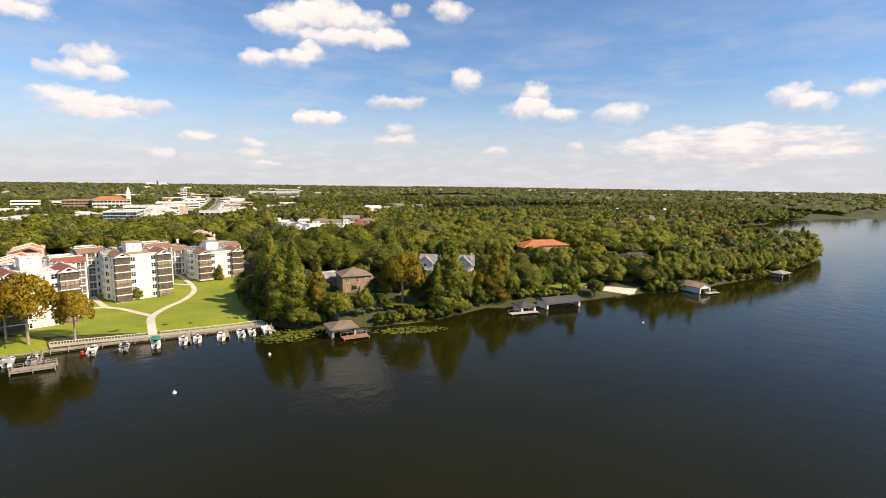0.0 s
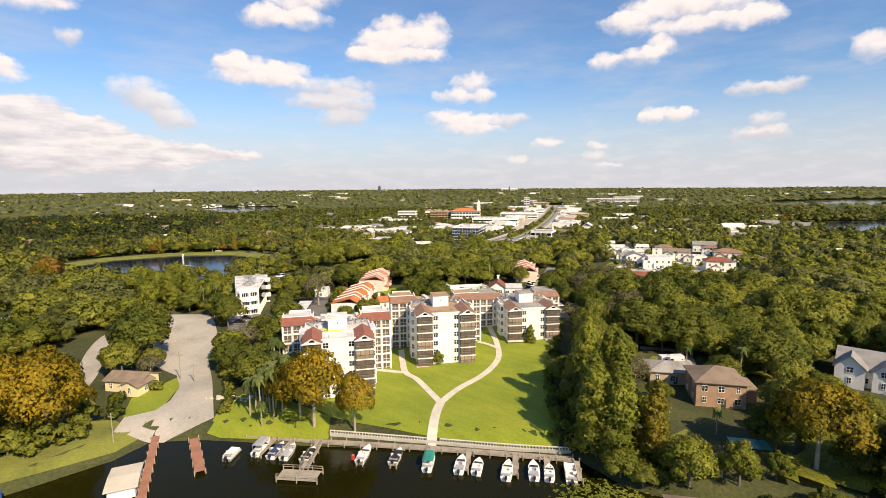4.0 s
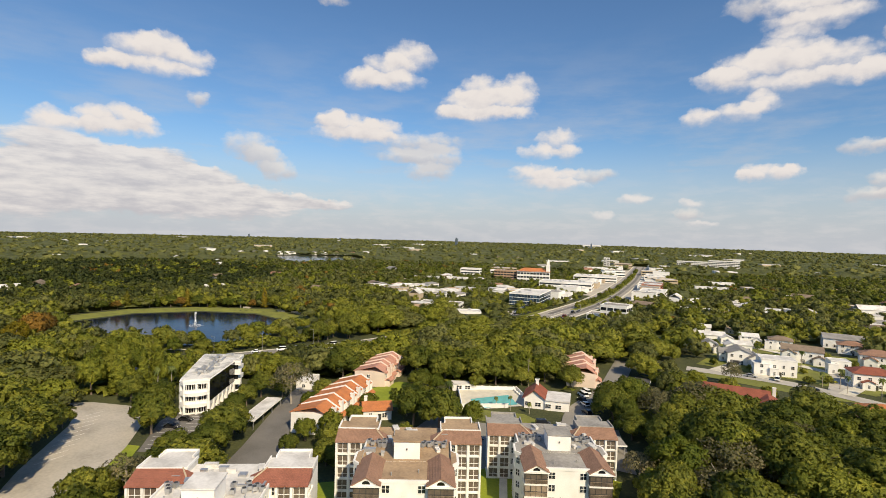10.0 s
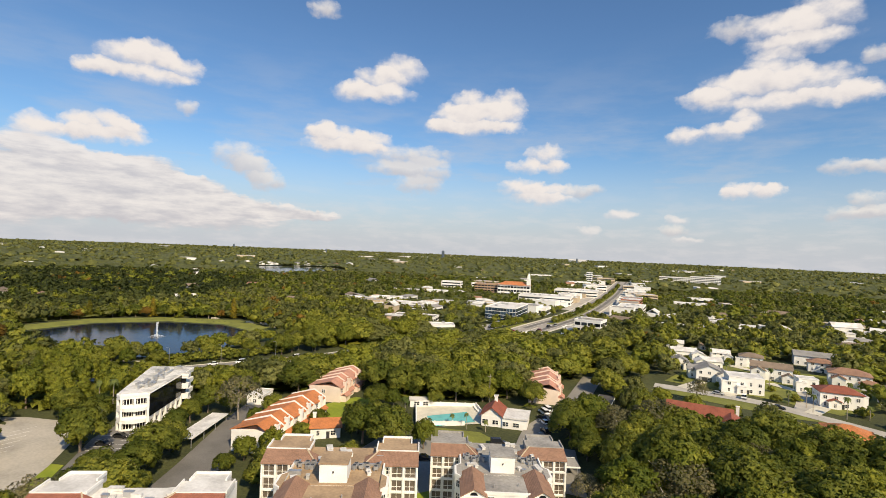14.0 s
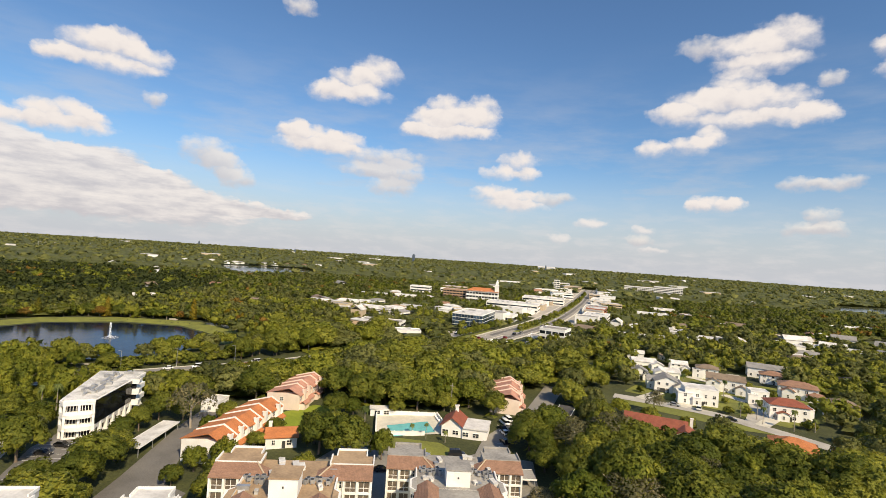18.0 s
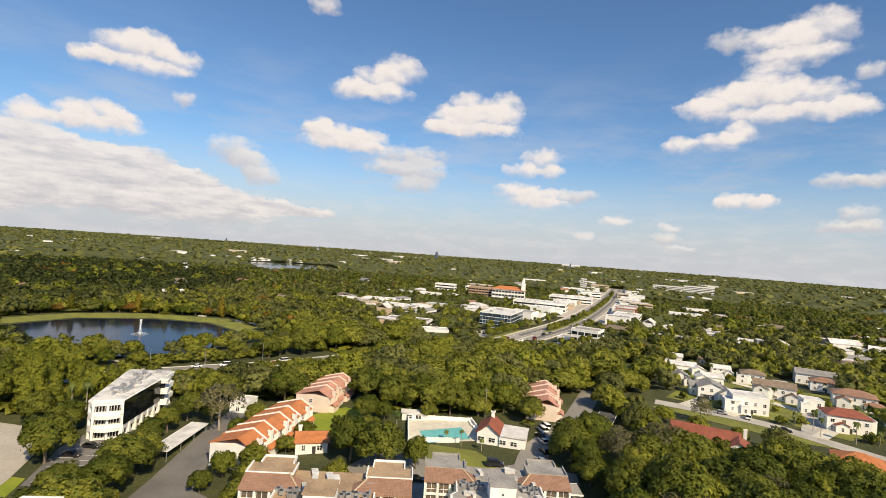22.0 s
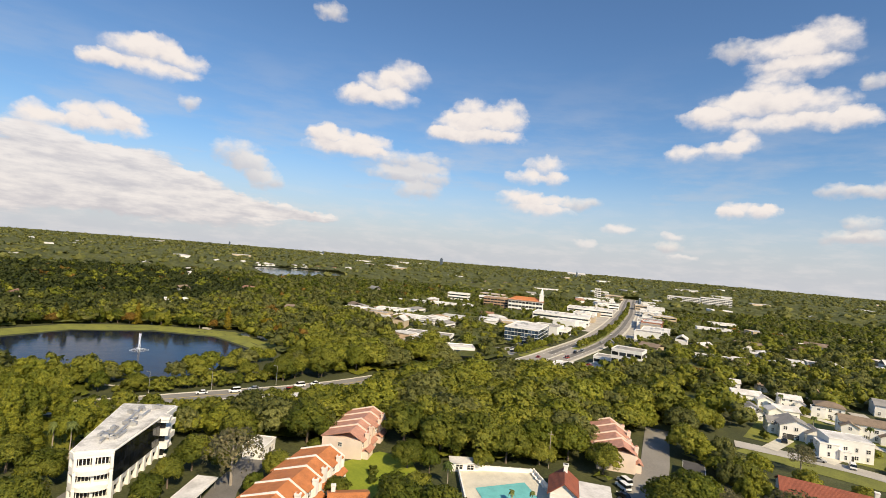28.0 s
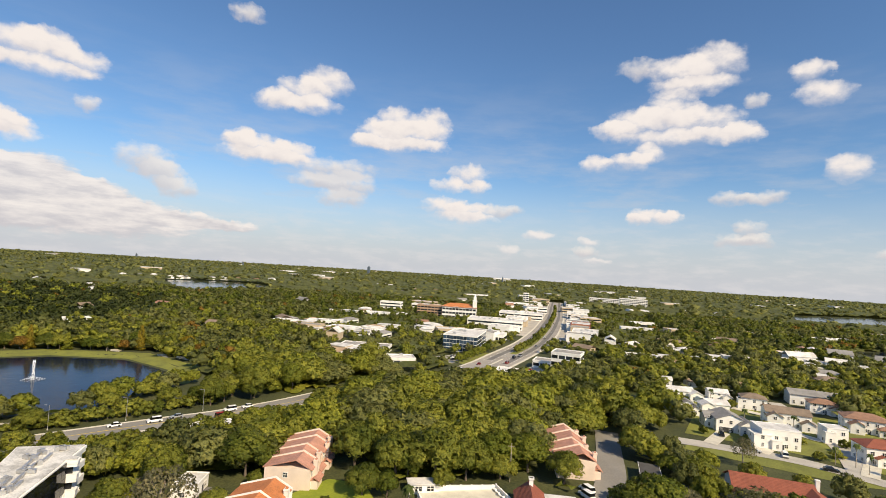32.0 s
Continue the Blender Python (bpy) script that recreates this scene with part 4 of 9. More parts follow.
def balcony_meshes(w, pale):
    key = (w, pale)
    if key not in BALCONY:
        d = 2.2
        slab = solid("slab", [box(-w / 2 - 0.12, w / 2 + 0.12, -d - 0.12, 0, -0.2, 0.12)], "stucco")
        scr = solid("screen", [box(-w / 2 + 0.06, w / 2 - 0.06, -d + 0.06, -d + 0.1, 0.12, FLOOR - 0.2), box(-w / 2 + 0.06, -w / 2 + 0.1, -d + 0.1, 0, 0.12, FLOOR - 0.2),
                               box(w / 2 - 0.1, w / 2 - 0.06, -d + 0.1, 0, 0.12, FLOOR - 0.2)], "screen_pale" if pale else "screen")
        posts = [box(x - 0.05, x + 0.05, -d - 0.02, -d + 0.08, 0.12, FLOOR - 0.2) for x in np.linspace(-w / 2 + 0.05, w / 2 - 0.05, 5)]
        frame_ = solid("screen_frame", posts + [box(-w / 2, w / 2, -d - 0.03, -d + 0.06, 1.1, 1.2)], "metal_dark")
        rail = solid("railing", [box(-w / 2, w / 2, -d - 0.06, -d, 0.95, 1.02)] + [box(x - 0.02, x + 0.02, -d - 0.05, -d - 0.01, 0.12, 0.95) for x in np.linspace(-w / 2 + 0.1, w / 2 - 0.1, 22)], "screen_pale")
        BALCONY[key] = (slab, scr, frame_, rail)
    return BALCONY[key]


def wing_frame_mesh(w, n):
    """White column grid of a wing's end over n storeys."""
    xs = (-w / 2 - 0.2, -w / 2 + 0.2, -0.2, 0.2, w / 2 - 0.2, w / 2 + 0.2)
    zs = [0.0] + [k * FLOOR + d for k in range(1, n + 1) for d in (-0.22, 0.1)]
    return solid("column_grid", [lattice(xs, zs, {(i, 2 * k) for i in (1, 3) for k in range(n)}, -0.42, 0.1)], "stucco")


PANEL_GLASS = solid("glazed_panel", [box(-1.05, 1.05, -0.05, 0.03, 0.12, FLOOR - 0.3)], "screen")
PANEL_BARS = solid("glazing_frame", [lattice((-1.1, -1.0, -0.05, 0.05, 1.0, 1.1), (0.12, 0.2, 0.95, 1.04, FLOOR - 0.4, FLOOR - 0.3), {(1, 1), (3, 1), (1, 3), (3, 3)}, -0.12, -0.04)], "stucco_white")


def rooftop_units(parent, spots, z):
    for x, y in spots:
        u = part("air_conditioner", [box(-0.42, 0.42, -0.42, 0.42, 0.25, 0.95), box(-0.35, -0.25, -0.35, 0.35, 0, 0.25), box(0.25, 0.35, -0.35, 0.35, 0, 0.25)], "metal_grey", parent, "", pose(x + random.uniform(-0.7, 0.7), y + random.uniform(-0.7, 0.7), z, 0, 0, random.uniform(0, 90)))
        part("fan_grille", [tube(0, 0, 0.95, 1.03, 0.34, n=10)], "metal_dark", u)


def condo(x, y, z, ang, floors, roof, tile, label):
    c = thing("condominium", x, y, z, ang, label, "apartment building", "lakeside condominiums")
    H = floors * FLOOR
    low = -2.0
    # front wing: half width 9.2, balconies proud of the white middle bay
    bal, mid, d1 = 4.7, 4.5, 18.0
    part("front_wing_wall", [box(-mid, mid, 0, d1, low, H), box(-9.0, -mid, 1.0, d1, low, H), box(mid, 9.0, 1.0, d1, low, H)], "stucco", c)
    bay = [(-9.0, 6.0), (-10.3, 7.3), (-10.3, 11.2), (-9.0, 12.5)]
    part("bay", [prism(bay, low, H)], "stucco", c)
    part("bay", [prism([(-a, b) for a, b in bay[::-1]], low, H)], "stucco", c)
    # wide rear wings
    for x0 in (-15.6, 9.0):
        part("rear_wing_wall", [box(x0, x0 + 6.6, d1, d1 + 11, low, H)], "stucco", c)
    part("core_wall", [box(-9.0, 9.0, d1, d1 + 8, low, H - 0.4)], "stucco", c)
    # roofs
    part("front_roof", [box(-4.3, 4.3, 0.2, 8.0, H, H + 0.25), box(-8.9, 8.9, 8.6, d1 + 8, H - 0.3, H + 0.12)], roof, c)
    for q in (box(-mid - 0.1, mid + 0.1, -0.15, 0.25, H - 0.1, H + 0.5), box(-9.2, -8.9, 8.6, d1 - 0.7, H, H + 0.65), box(8.9, 9.2, 8.6, d1 - 0.7, H, H + 0.65),
              prism([(a * 1.015, b) for a, b in bay], H, H + 0.65), prism([(-a * 1.015, b) for a, b in bay[::-1]], H, H + 0.65)):
        part("parapet", [q], "stucco", c)
    part("bay_roof", [prism([(-8.9, 6.2), (-10.0, 7.4), (-10.0, 11.1), (-8.9, 12.3)], H + 0.5, H + 0.68)], roof, c)
    part("bay_roof", [prism([(8.9, 12.3), (10.0, 11.1), (10.0, 7.4), (8.9, 6.2)], H + 0.5, H + 0.68)], roof, c)
    for s in (-1, 1):
        cx = s * 6.75
        part("gable_roof", [gable(cx - 2.7, cx + 2.7, -1.6, 8.8, H + 0.15, 1.55, "y")], tile, c)
        ped = part("pediment", [pediment(cx - 2.45, cx + 2.45, -1.3, -0.9, H - 0.05, 1.5)], "stucco", c)
        part("cornice", [box(cx - 2.75, cx + 2.75, -1.65, 1.2, H - 0.2, H + 0.06)], "stucco", ped)
        part("arch_window", [prism([(cx + 0.75 * math.cos(a), 0.28 + 0.62 * math.sin(a)) for a in np.linspace(0, math.pi, 9)], 0, 0.06)], "glass_black", ped, "", pose(0, -1.31, H, 90, 0, 0))
        part("gable_wall", [box(cx - 2.3, cx + 2.3, -0.9, 8.6, H - 0.1, H + 0.2)], "stucco", c)
        for k in range(floors):
            slab, scr, fr, rail = balcony_meshes(bal, (k * 7 + int(s)) % 4 == 1)
            b = part("balcony", slab, None, c, "", pose(cx, 1.0, k * FLOOR))
            for n_, me_ in (("screen", scr), ("screen_frame", fr), ("railing", rail)):
                part(n_, me_, None, b)
            add_window(c, s * 3.3, 0, k * FLOOR + 0.75, 0, (1.5, 1.5))
            # the side walls and bays
            add_window(c, s * 9.0, 3.6, k * FLOOR + 0.75, 90 * s, (1.3, 1.3))
            add_window(c, s * 10.3, 8.2, k * FLOOR + 0.7, 90 * s, (1.5, 1.5))
            add_window(c, s * 10.3, 10.3, k * FLOOR + 0.7, 90 * s, (1.5, 1.5))
            add_window(c, s * 9.65, 6.65, k * FLOOR + 0.7, 45 * s, (1.1, 1.5))
            add_window(c, s * 9.0, 15.2, k * FLOOR + 0.75, 90 * s, (1.3, 1.3))
            add_window(c, s * 9.9, d1, k * FLOOR + 0.75, 0, (1.1, 1.5))
            # glazed rooms at the wing's end
            for gx in (-1.35, 1.35):
                p_ = part("glazed_panel", PANEL_GLASS, None, c, "", pose(s * 13.0 + gx, d1 - 0.1, k * FLOOR))
                part("glazing_frame", PANEL_BARS, None, p_)
            p_ = part("glazed_panel", PANEL_GLASS, None, c, "", pose(s * 15.62, d1 + 2.4, k * FLOOR, 0, 0, 90 * s))
            part("glazing_frame", PANEL_BARS, None, p_)
            part("ledge", [box(-2.6, 2.6, -0.3, 0.1, -0.16, 0.12)], "stucco", c, "", pose(s * 15.65, d1 + 2.4, k * FLOOR, 0, 0, 90 * s))
        part("column_grid", wing_frame_mesh(5.4, floors), None, c, "", pose(s * 13.0, d1 - 0.1, 0))
        # mansard of tiles at the wing's front with a hipped inner end, flat roof behind it
        e, ya, yb = H + 0.1, d1 - 0.7, d1 + 3.4
        v = [(s * 4.6, ya, e), (s * 16.0, ya, e), (s * 16.0, yb, e + 1.35), (s * 7.6, yb, e + 1.35), (s * 4.6, ya, e - 0.25), (s * 16.0, ya, e - 0.25), (s * 16.0, yb, e - 0.25), (s * 4.6, yb, e - 0.25), (s * 4.6, yb, e)]
        fs = [(0, 1, 2, 3), (0, 4, 5, 1), (1, 5, 6, 2), (2, 6, 7, 8, 3), (0, 3, 8), (0, 8, 7, 4), (4, 7, 6, 5)]
        part("mansard_roof", [(v, fs if s > 0 else [q[::-1] for q in fs])], tile, c)
        part("hip_ridge", [([(s * 4.6, ya, e + 0.02), (s * 4.9, ya, e + 0.02), (s * 7.8, yb, e + 1.42), (s * 7.5, yb, e + 1.42), (s * 4.6, ya, e + 0.12), (s * 4.9, ya, e + 0.12), (s * 7.8, yb, e + 1.52), (s * 7.5, yb, e + 1.52)], box(0, 1, 0, 1, 0, 1)[1])], "stucco_tan", c)
        x0, x1 = sorted((s * 7.0, s * 16.0))
        part("flat_roof", [box(x0, x1, yb, d1 + 8.4, H, H + 1.2)], roof, c)
        x2, x3 = sorted((s * 8.0, s * 14.4))
        part("rear_roof", [box(x2, x3, d1 + 8.4, d1 + 11.4, H - 0.2, H + 1.2)], roof, c)
        for q in (box(x0, x1, yb - 0.05, yb + 0.2, H + 1.15, H + 1.6), box(x0 - 0.1, x0 + 0.15, yb + 0.2, d1 + 8.4, H + 1.15, H + 1.6), box(x1 - 0.15, x1 + 0.1, yb + 0.2, d1 + 8.4, H + 1.15, H + 1.6), box(x2, x3, d1 + 11.2, d1 + 11.5, H + 0.9, H + 1.6),
                  box(x2 - 0.1, x2 + 0.15, d1 + 8.4, d1 + 11.2, H + 1.0, H + 1.6), box(x3 - 0.15, x3 + 0.1, d1 + 8.4, d1 + 11.2, H + 1.0, H + 1.6)):
            part("parapet", [q], "stucco" if roof != "roof_grey" else roof, c)
        part("patio", [box(s * 6.75 - 2.8, s * 6.75 + 2.8, -1.9, 1.2, -0.35, 0.14)], "path_concrete", c)
    pent = part("penthouse", [box(-2.6, 2.6, 9.4, 14.6, H, H + 3.6)], "stucco", c)
    part("penthouse_roof", [box(-2.8, 2.8, 9.2, 14.8, H + 3.6, H + 3.85)], roof, pent)
    part("lamp", [tube(0, 9.3, H + 2.0, H + 2.3, 0.15)], "metal_dark", pent)
    rooftop_units(c, [(s * (3.6 + 1.45 * k), 14.9 + 1.35 * j + 0.4 * (k % 2)) for s in (-1, 1) for j in (0, 1) for k in range(4)], H + 0.12)
    # ducts, curbs and small fans strewn over the flat roof
    for n in range(16):
        ux, uy = random.uniform(-8.2, 8.2), random.choice((random.uniform(9.5, 14.0), random.uniform(17.5, 25.0)))
        if abs(ux) < 3.4 and uy < 15:
            continue
        w, l, h = random.uniform(0.25, 0.6), random.uniform(0.3, 1.4), random.uniform(0.3, 0.9)
        part("roof_fan", [box(-w, w, -l, l, 0, h), box(-w - 0.08, w + 0.08, -l - 0.08, l + 0.08, h, h + 0.08)], random.choice(("metal_grey", "roof_white", "roof_stained")), c, "", pose(ux, uy, H + 0.12, 0, 0, random.choice((0, 90, 15))))
    for s in (-1, 1):
        part("duct", [box(min(s * 2.8, s * 8.4), max(s * 2.8, s * 8.4), 16.9, 17.3, H + 0.2, H + 0.55), box(s * 8.2 - 0.2, s * 8.2 + 0.2, 17.3, 24.0, H + 0.2, H + 0.5)], "metal_grey", c)
    part("vent_pipe", [tube(a, b, H, H + 0.9, 0.12) for a, b in ((-2.5, 2.2), (2.6, 3.4), (-6.8, 12.5), (6.4, 13.0), (0.4, 20.0))], "metal_grey", c)
    clear(foot(x - math.sin(radians(ang)) * 14, y + math.cos(radians(ang)) * 14, 33, 34, ang, 1.0))
    return c


random.seed(5)
condo_a = condo(-114.9, 145.3, -0.4, 49.5, 6, "roof_white", "tile_red", "white six-storey condominium with a white flat roof and red tiled gables")
part("sealant_patch", [box(-3.9, -2.62, 8.5, 12.0, 16.27, 16.3), box(-3.9, 2.0, 7.9, 9.35, 16.27, 16.3)], "sealant_yellow", condo_a, "bright yellow sealant on the roof")
condo(-106.8, 182.0, 0.0, 47.0, 6, "roof_tan", "tile_brown", "cream six-storey condominium with a tan flat roof and brown tiled gables")
condo(-93.6, 216.0, 1.8, 44.0, 4, "roof_grey", "tile_brown", "cream four-storey condominium with a grey flat roof and brown tiled gables")

# ---- white office by the lot ----
def band(poly, inset):
    """A polygon drawn inward by a distance."""
    n = len(poly)
    out = []
    for k in range(n):
        a, b, c = Vector(poly[k - 1]), Vector(poly[k]), Vector(poly[(k + 1) % n])
        n1, n2 = Vector((-(b - a).y, (b - a).x)).normalized(), Vector((-(c - b).y, (c - b).x)).normalized()
        m = (n1 + n2).normalized()
        out.append(tuple(b + m * inset / max(m.dot(n1), 0.3)))
    return out


def office():
    o = thing("office_building", -225, 190, gz(-225, 190), 0, "three-storey white office with banded balconies and a dark glass side", "office building")
    P = [(-212.6, 176.0), (-210.0, 183.4), (-227.6, 198.4), (-226.4, 200.4), (-228.4, 201.6), (-230.0, 200.4), (-236.0, 205.4), (-245.2, 193.4), (-214.5, 175.6)]
    Q = [(x + 225, y - 190) for x, y in P]
    top = 11.6
    part("core_wall", [prism(band(Q, 1.1), 0, top)], "glass_black", o)
    for k, z in enumerate((0.0, 3.7, 7.4)):
        part("floor_band", [prism(Q, z + 2.7, z + 3.7)], "stucco_white", o)
        if k:
            part("balcony_wall", [prism(band(Q, -0.05), z - 0.3, z + 0.75)], "stucco_white", o)
    part("base_wall", [prism(band(Q, 0.4), -0.5, 0.5)], "stucco_white", o)
    for k, z in enumerate((0.0, 3.7, 7.4)):
        for u in (0.04, 0.5, 0.96):
            a = Vector(Q[0]).lerp(Vector(Q[1]), u)
            part("pier", [box(a.x - 0.35, a.x + 0.35, a.y - 0.3, a.y + 0.3, z, z + 2.8)], "stucco_white", o)
        for u in np.linspace(0.03, 0.98, 9):
            a = Vector(Q[7]).lerp(Vector(Q[8]), u)
            part("pier", [box(a.x - 0.4, a.x + 0.4, a.y - 0.3, a.y + 0.3, z, z + 2.8)], "stucco_white", o)
        for u in (0.08, 0.35, 0.65, 0.92):
            a = Vector(Q[6]).lerp(Vector(Q[7]), u)
            part("pier", [box(a.x - 0.4, a.x + 0.4, a.y - 0.3, a.y + 0.3, z, z + 2.8)], "stucco_white", o)
    # dark glass over two storeys on the drive side, open bays below
    a, b = Vector(Q[1]), Vector(Q[2])
    L, turn = (b - a).length, math.degrees(math.atan2((b - a).y, (b - a).x))
    for k in range(10):
        for j in range(4):
            p = a.lerp(b, (k + 0.5) / 10)
            part("glass_panel", [box(-L / 20 + 0.05, L / 20 - 0.05, -0.25, -0.12, 0, 1.75)], "glass_black", o, "", pose(p.x, p.y, 4.15 + 1.8 * j, 0, 0, turn) @ pose(0, 0, 0))
    for k in range(7):
        p = a.lerp(b, k / 6)
        part("pier", [box(-0.45, 0.45, -0.35, 0.6, 0, 4.1)], "stucco_white", o, "", pose(p.x, p.y, 0, 0, 0, turn))
    part("roof", [prism(band(Q, 0.25), top - 0.4, top + 0.25)], "roof_stained", o)
    # curved balconies and mullions on the narrow front
    p0, p1 = Vector(Q[0]), Vector(Q[1])
    ahead = Vector(((p1 - p0).y, -(p1 - p0).x)).normalized()
    for z in (2.75, 6.45):
        arc = [tuple(p0.lerp(p1, 0.5) + (p1 - p0).normalized() * (-3.3 * math.cos(a)) + ahead * (1.5 * math.sin(a))) for a in np.linspace(0, math.pi, 11)]
        part("balcony", [prism(arc, z, z + 1.0)], "stucco_white", o)
    for z in (0.5, 4.4, 8.1):
        for u in np.linspace(0.12, 0.88, 9):
            a = p0.lerp(p1, u) - ahead * 0.55
            part("mullion", [box(a.x - 0.07, a.x + 0.07, a.y - 0.07, a.y + 0.07, z, z + 2.3)], "stucco_white", o)
    # duct runs and hatches along the roof
    for u0, u1, w in ((0.12, 0.42, 0.42), (0.3, 0.62, 0.58), (0.55, 0.9, 0.46), (0.2, 0.34, 0.7), (0.66, 0.8, 0.66)):
        at = lambda u: Vector(Q[0]).lerp(Vector(Q[7]), u).lerp(Vector(Q[1]).lerp(Vector(Q[6]), u), w)
        a, b = at(u0), at(u1)
        part("duct", [box(0, (b - a).length, -0.28, 0.28, 0.1, 0.65)], "metal_grey", o, "", pose(a.x, a.y, top + 0.25, 0, 0, math.degrees(math.atan2((b - a).y, (b - a).x))))
    part("roof_edge", [prism(band(Q, -0.15), top - 0.75, top - 0.05)], "stucco_white", o)
    random.seed(11)
    for k in range(18):
        u, w = random.uniform(0.15, 0.9), random.uniform(0.25, 0.75)
        p = Vector(Q[0]).lerp(Vector(Q[7]), u).lerp(Vector(Q[1]).lerp(Vector(Q[6]), u), w)
        s = random.uniform(0.5, 1.3)
        part("rooftop_unit", [box(-s, s, -0.5, 0.5, 0.15, 0.9), box(-s * 0.6, s * 0.3, -0.35, 0.35, 0.9, 1.15), box(-s, -s + 0.15, -0.5, 0.5, 0, 0.15), box(s - 0.15, s, -0.5, 0.5, 0, 0.15)], "metal_grey", o, "",
             pose(p.x, p.y, top + 0.25, 0, 0, random.uniform(-60, 120)))
    clear([(-209, 173), (-206, 184), (-221, 204), (-236, 210), (-249, 193), (-215, 172)])


office()


def carport(x, y, w, d, ang, mat, label, h=2.7):
    z = gz(x, y)
    c = thing("carport", x, y, z, ang, label, "carport", "carports")
    part("roof", [box(-w / 2, w / 2, -d / 2, d / 2, h, h + 0.25)], mat, c)
    part("fascia", [box(-w / 2 - 0.05, w / 2 + 0.05, -d / 2 - 0.05, -d / 2 + 0.05, h - 0.1, h + 0.3), box(-w / 2 - 0.05, w / 2 + 0.05, d / 2 - 0.05, d / 2 + 0.05, h - 0.1, h + 0.3)], "stucco_white", c)
    for px in np.linspace(-w / 2 + 0.5, w / 2 - 0.5, max(2, int(w / 5))):
        for py in (-d / 2 + 0.4, d / 2 - 0.4):
            part("post", [box(px - 0.08, px + 0.08, py - 0.08, py + 0.08, -0.3, h)], "metal_grey", c)
    clear(foot(x, y, w, d, ang, 1.0))


carport(-195.0, 194.6, 22, 5.2, 132, "roof_white", "long white flat-roofed carport beside the drive")
carport(-133.0, 219.0, 13, 6, 47, "roof_grey", "grey flat-roofed carport behind the condominiums")
carport(-119.0, 240.5, 14, 6, 44, "roof_grey", "grey flat-roofed carport behind the condominiums")
carport(-105.0, 252.0, 12, 6, 44, "roof_grey", "grey flat-roofed carport behind the condominiums")
carport(-119.0, 306.0, 26, 6, 108, "shingle_dark", "long dark carport beside the lane")

# ---- townhouses, pool and houses ----
def townhouses(x, y, ang, units, unit_w, depth, h, tile, wall, label, stagger=0.9, flip=1):
    """A row of joined two-storey houses along local x, with fire walls between the roofs; the front faces local -y."""
    z = gz(x, y)
    L = units * unit_w
    group = label
    for k in range(units):
        t = thing("townhouse", 0, 0, 0, 0, label, "townhouse", "townhouse row")
        off = stagger * (k % 2) + 0.25 * k
        t.matrix_world = pose(x, y, z, 0, 0, ang) @ pose(-L / 2 + (k + 0.5) * unit_w, off, 0)
        w2, d2 = unit_w / 2, depth / 2
        hh = h + 0.35 * ((k + 1) % 2)
        part("wall", [box(-w2, w2 - 0.3, -d2, d2, -1.0, hh)], wall, t)
        v = [(-w2 - 0.1, -d2 - 0.5, hh - 0.1), (w2 - 0.3, -d2 - 0.5, hh - 0.1), (w2 - 0.3, -d2 * 0.35, hh + 2.3), (-w2 - 0.1, -d2 * 0.35, hh + 2.3), (w2 - 0.3, d2 + 0.5, hh - 0.1), (-w2 - 0.1, d2 + 0.5, hh - 0.1)]
        v += [(a, b, c - 0.22) for a, b, c in v]
        part("roof", [(v, [(0, 1, 2, 3), (3, 2, 4, 5), (6, 9, 8, 7), (9, 11, 10, 8), (0, 6, 7, 1), (4, 10, 11, 5), (0, 3, 9, 6), (3, 5, 11, 9), (1, 7, 8, 2), (2, 8, 10, 4)])], tile, t)
        fw = [(w2 - 0.3, -d2 - 0.55), (w2 - 0.3, d2 + 0.55)]
        pv = [(w2 - 0.3, -d2 - 0.6, -1.0), (w2, -d2 - 0.6, -1.0), (w2, d2 + 0.6, -1.0), (w2 - 0.3, d2 + 0.6, -1.0), (w2 - 0.3, -d2 - 0.6, hh + 0.2), (w2, -d2 - 0.6, hh + 0.2), (w2, d2 + 0.6, hh + 0.2), (w2 - 0.3, d2 + 0.6, hh + 0.2),
              (w2 - 0.3, -d2 * 0.35, hh + 2.75), (w2, -d2 * 0.35, hh + 2.75)]
        part("fire_wall", [(pv, [(0, 3, 2, 1), (0, 1, 5, 4), (2, 3, 7, 6), (1, 2, 6, 9, 5), (3, 0, 4, 8, 7), (4, 5, 9, 8), (8, 9, 6, 7)])], wall, t)
        ch = part("chimney", [box(-0.6, 0.6, -d2 - 1.0, -d2 + 0.1, -1.0, hh + 1.5), box(-0.7, 0.7, -d2 - 1.1, -d2 + 0.2, hh + 1.2, hh + 1.55)], wall, t)
        part("pot", [box(-0.3, 0.3, -d2 - 0.75, -d2 - 0.2, hh + 1.55, hh + 1.9)], tile, ch)
        for wx in (-2.0, 2.0):
            for wz in (0.8, 3.6):
                add_window(t, wx, -d2 - 0.01, wz, 0, (1.5, 1.5))
                add_window(t, wx, d2 + 0.01, wz, 180, (1.5, 1.5))
        part("porch_roof", [gable(-w2 + 0.6, w2 - 1.2, -d2 - 2.4, -d2 + 0.2, 2.6, 0.9, "x")], tile, t)
        part("porch_wall", [box(-w2 + 0.8, w2 - 1.4, -d2 - 1.9, -d2, -1.0, 2.5)], wall, t)
        if k in (0, units - 1):
            add_window(t, (-w2 - 0.02) if k == 0 else (w2 + 0.02), 0.5, 3.3, -90 if k == 0 else 90, (1.3, 1.3))
    clear(foot(x, y, L, depth + 3, ang, 1.0))


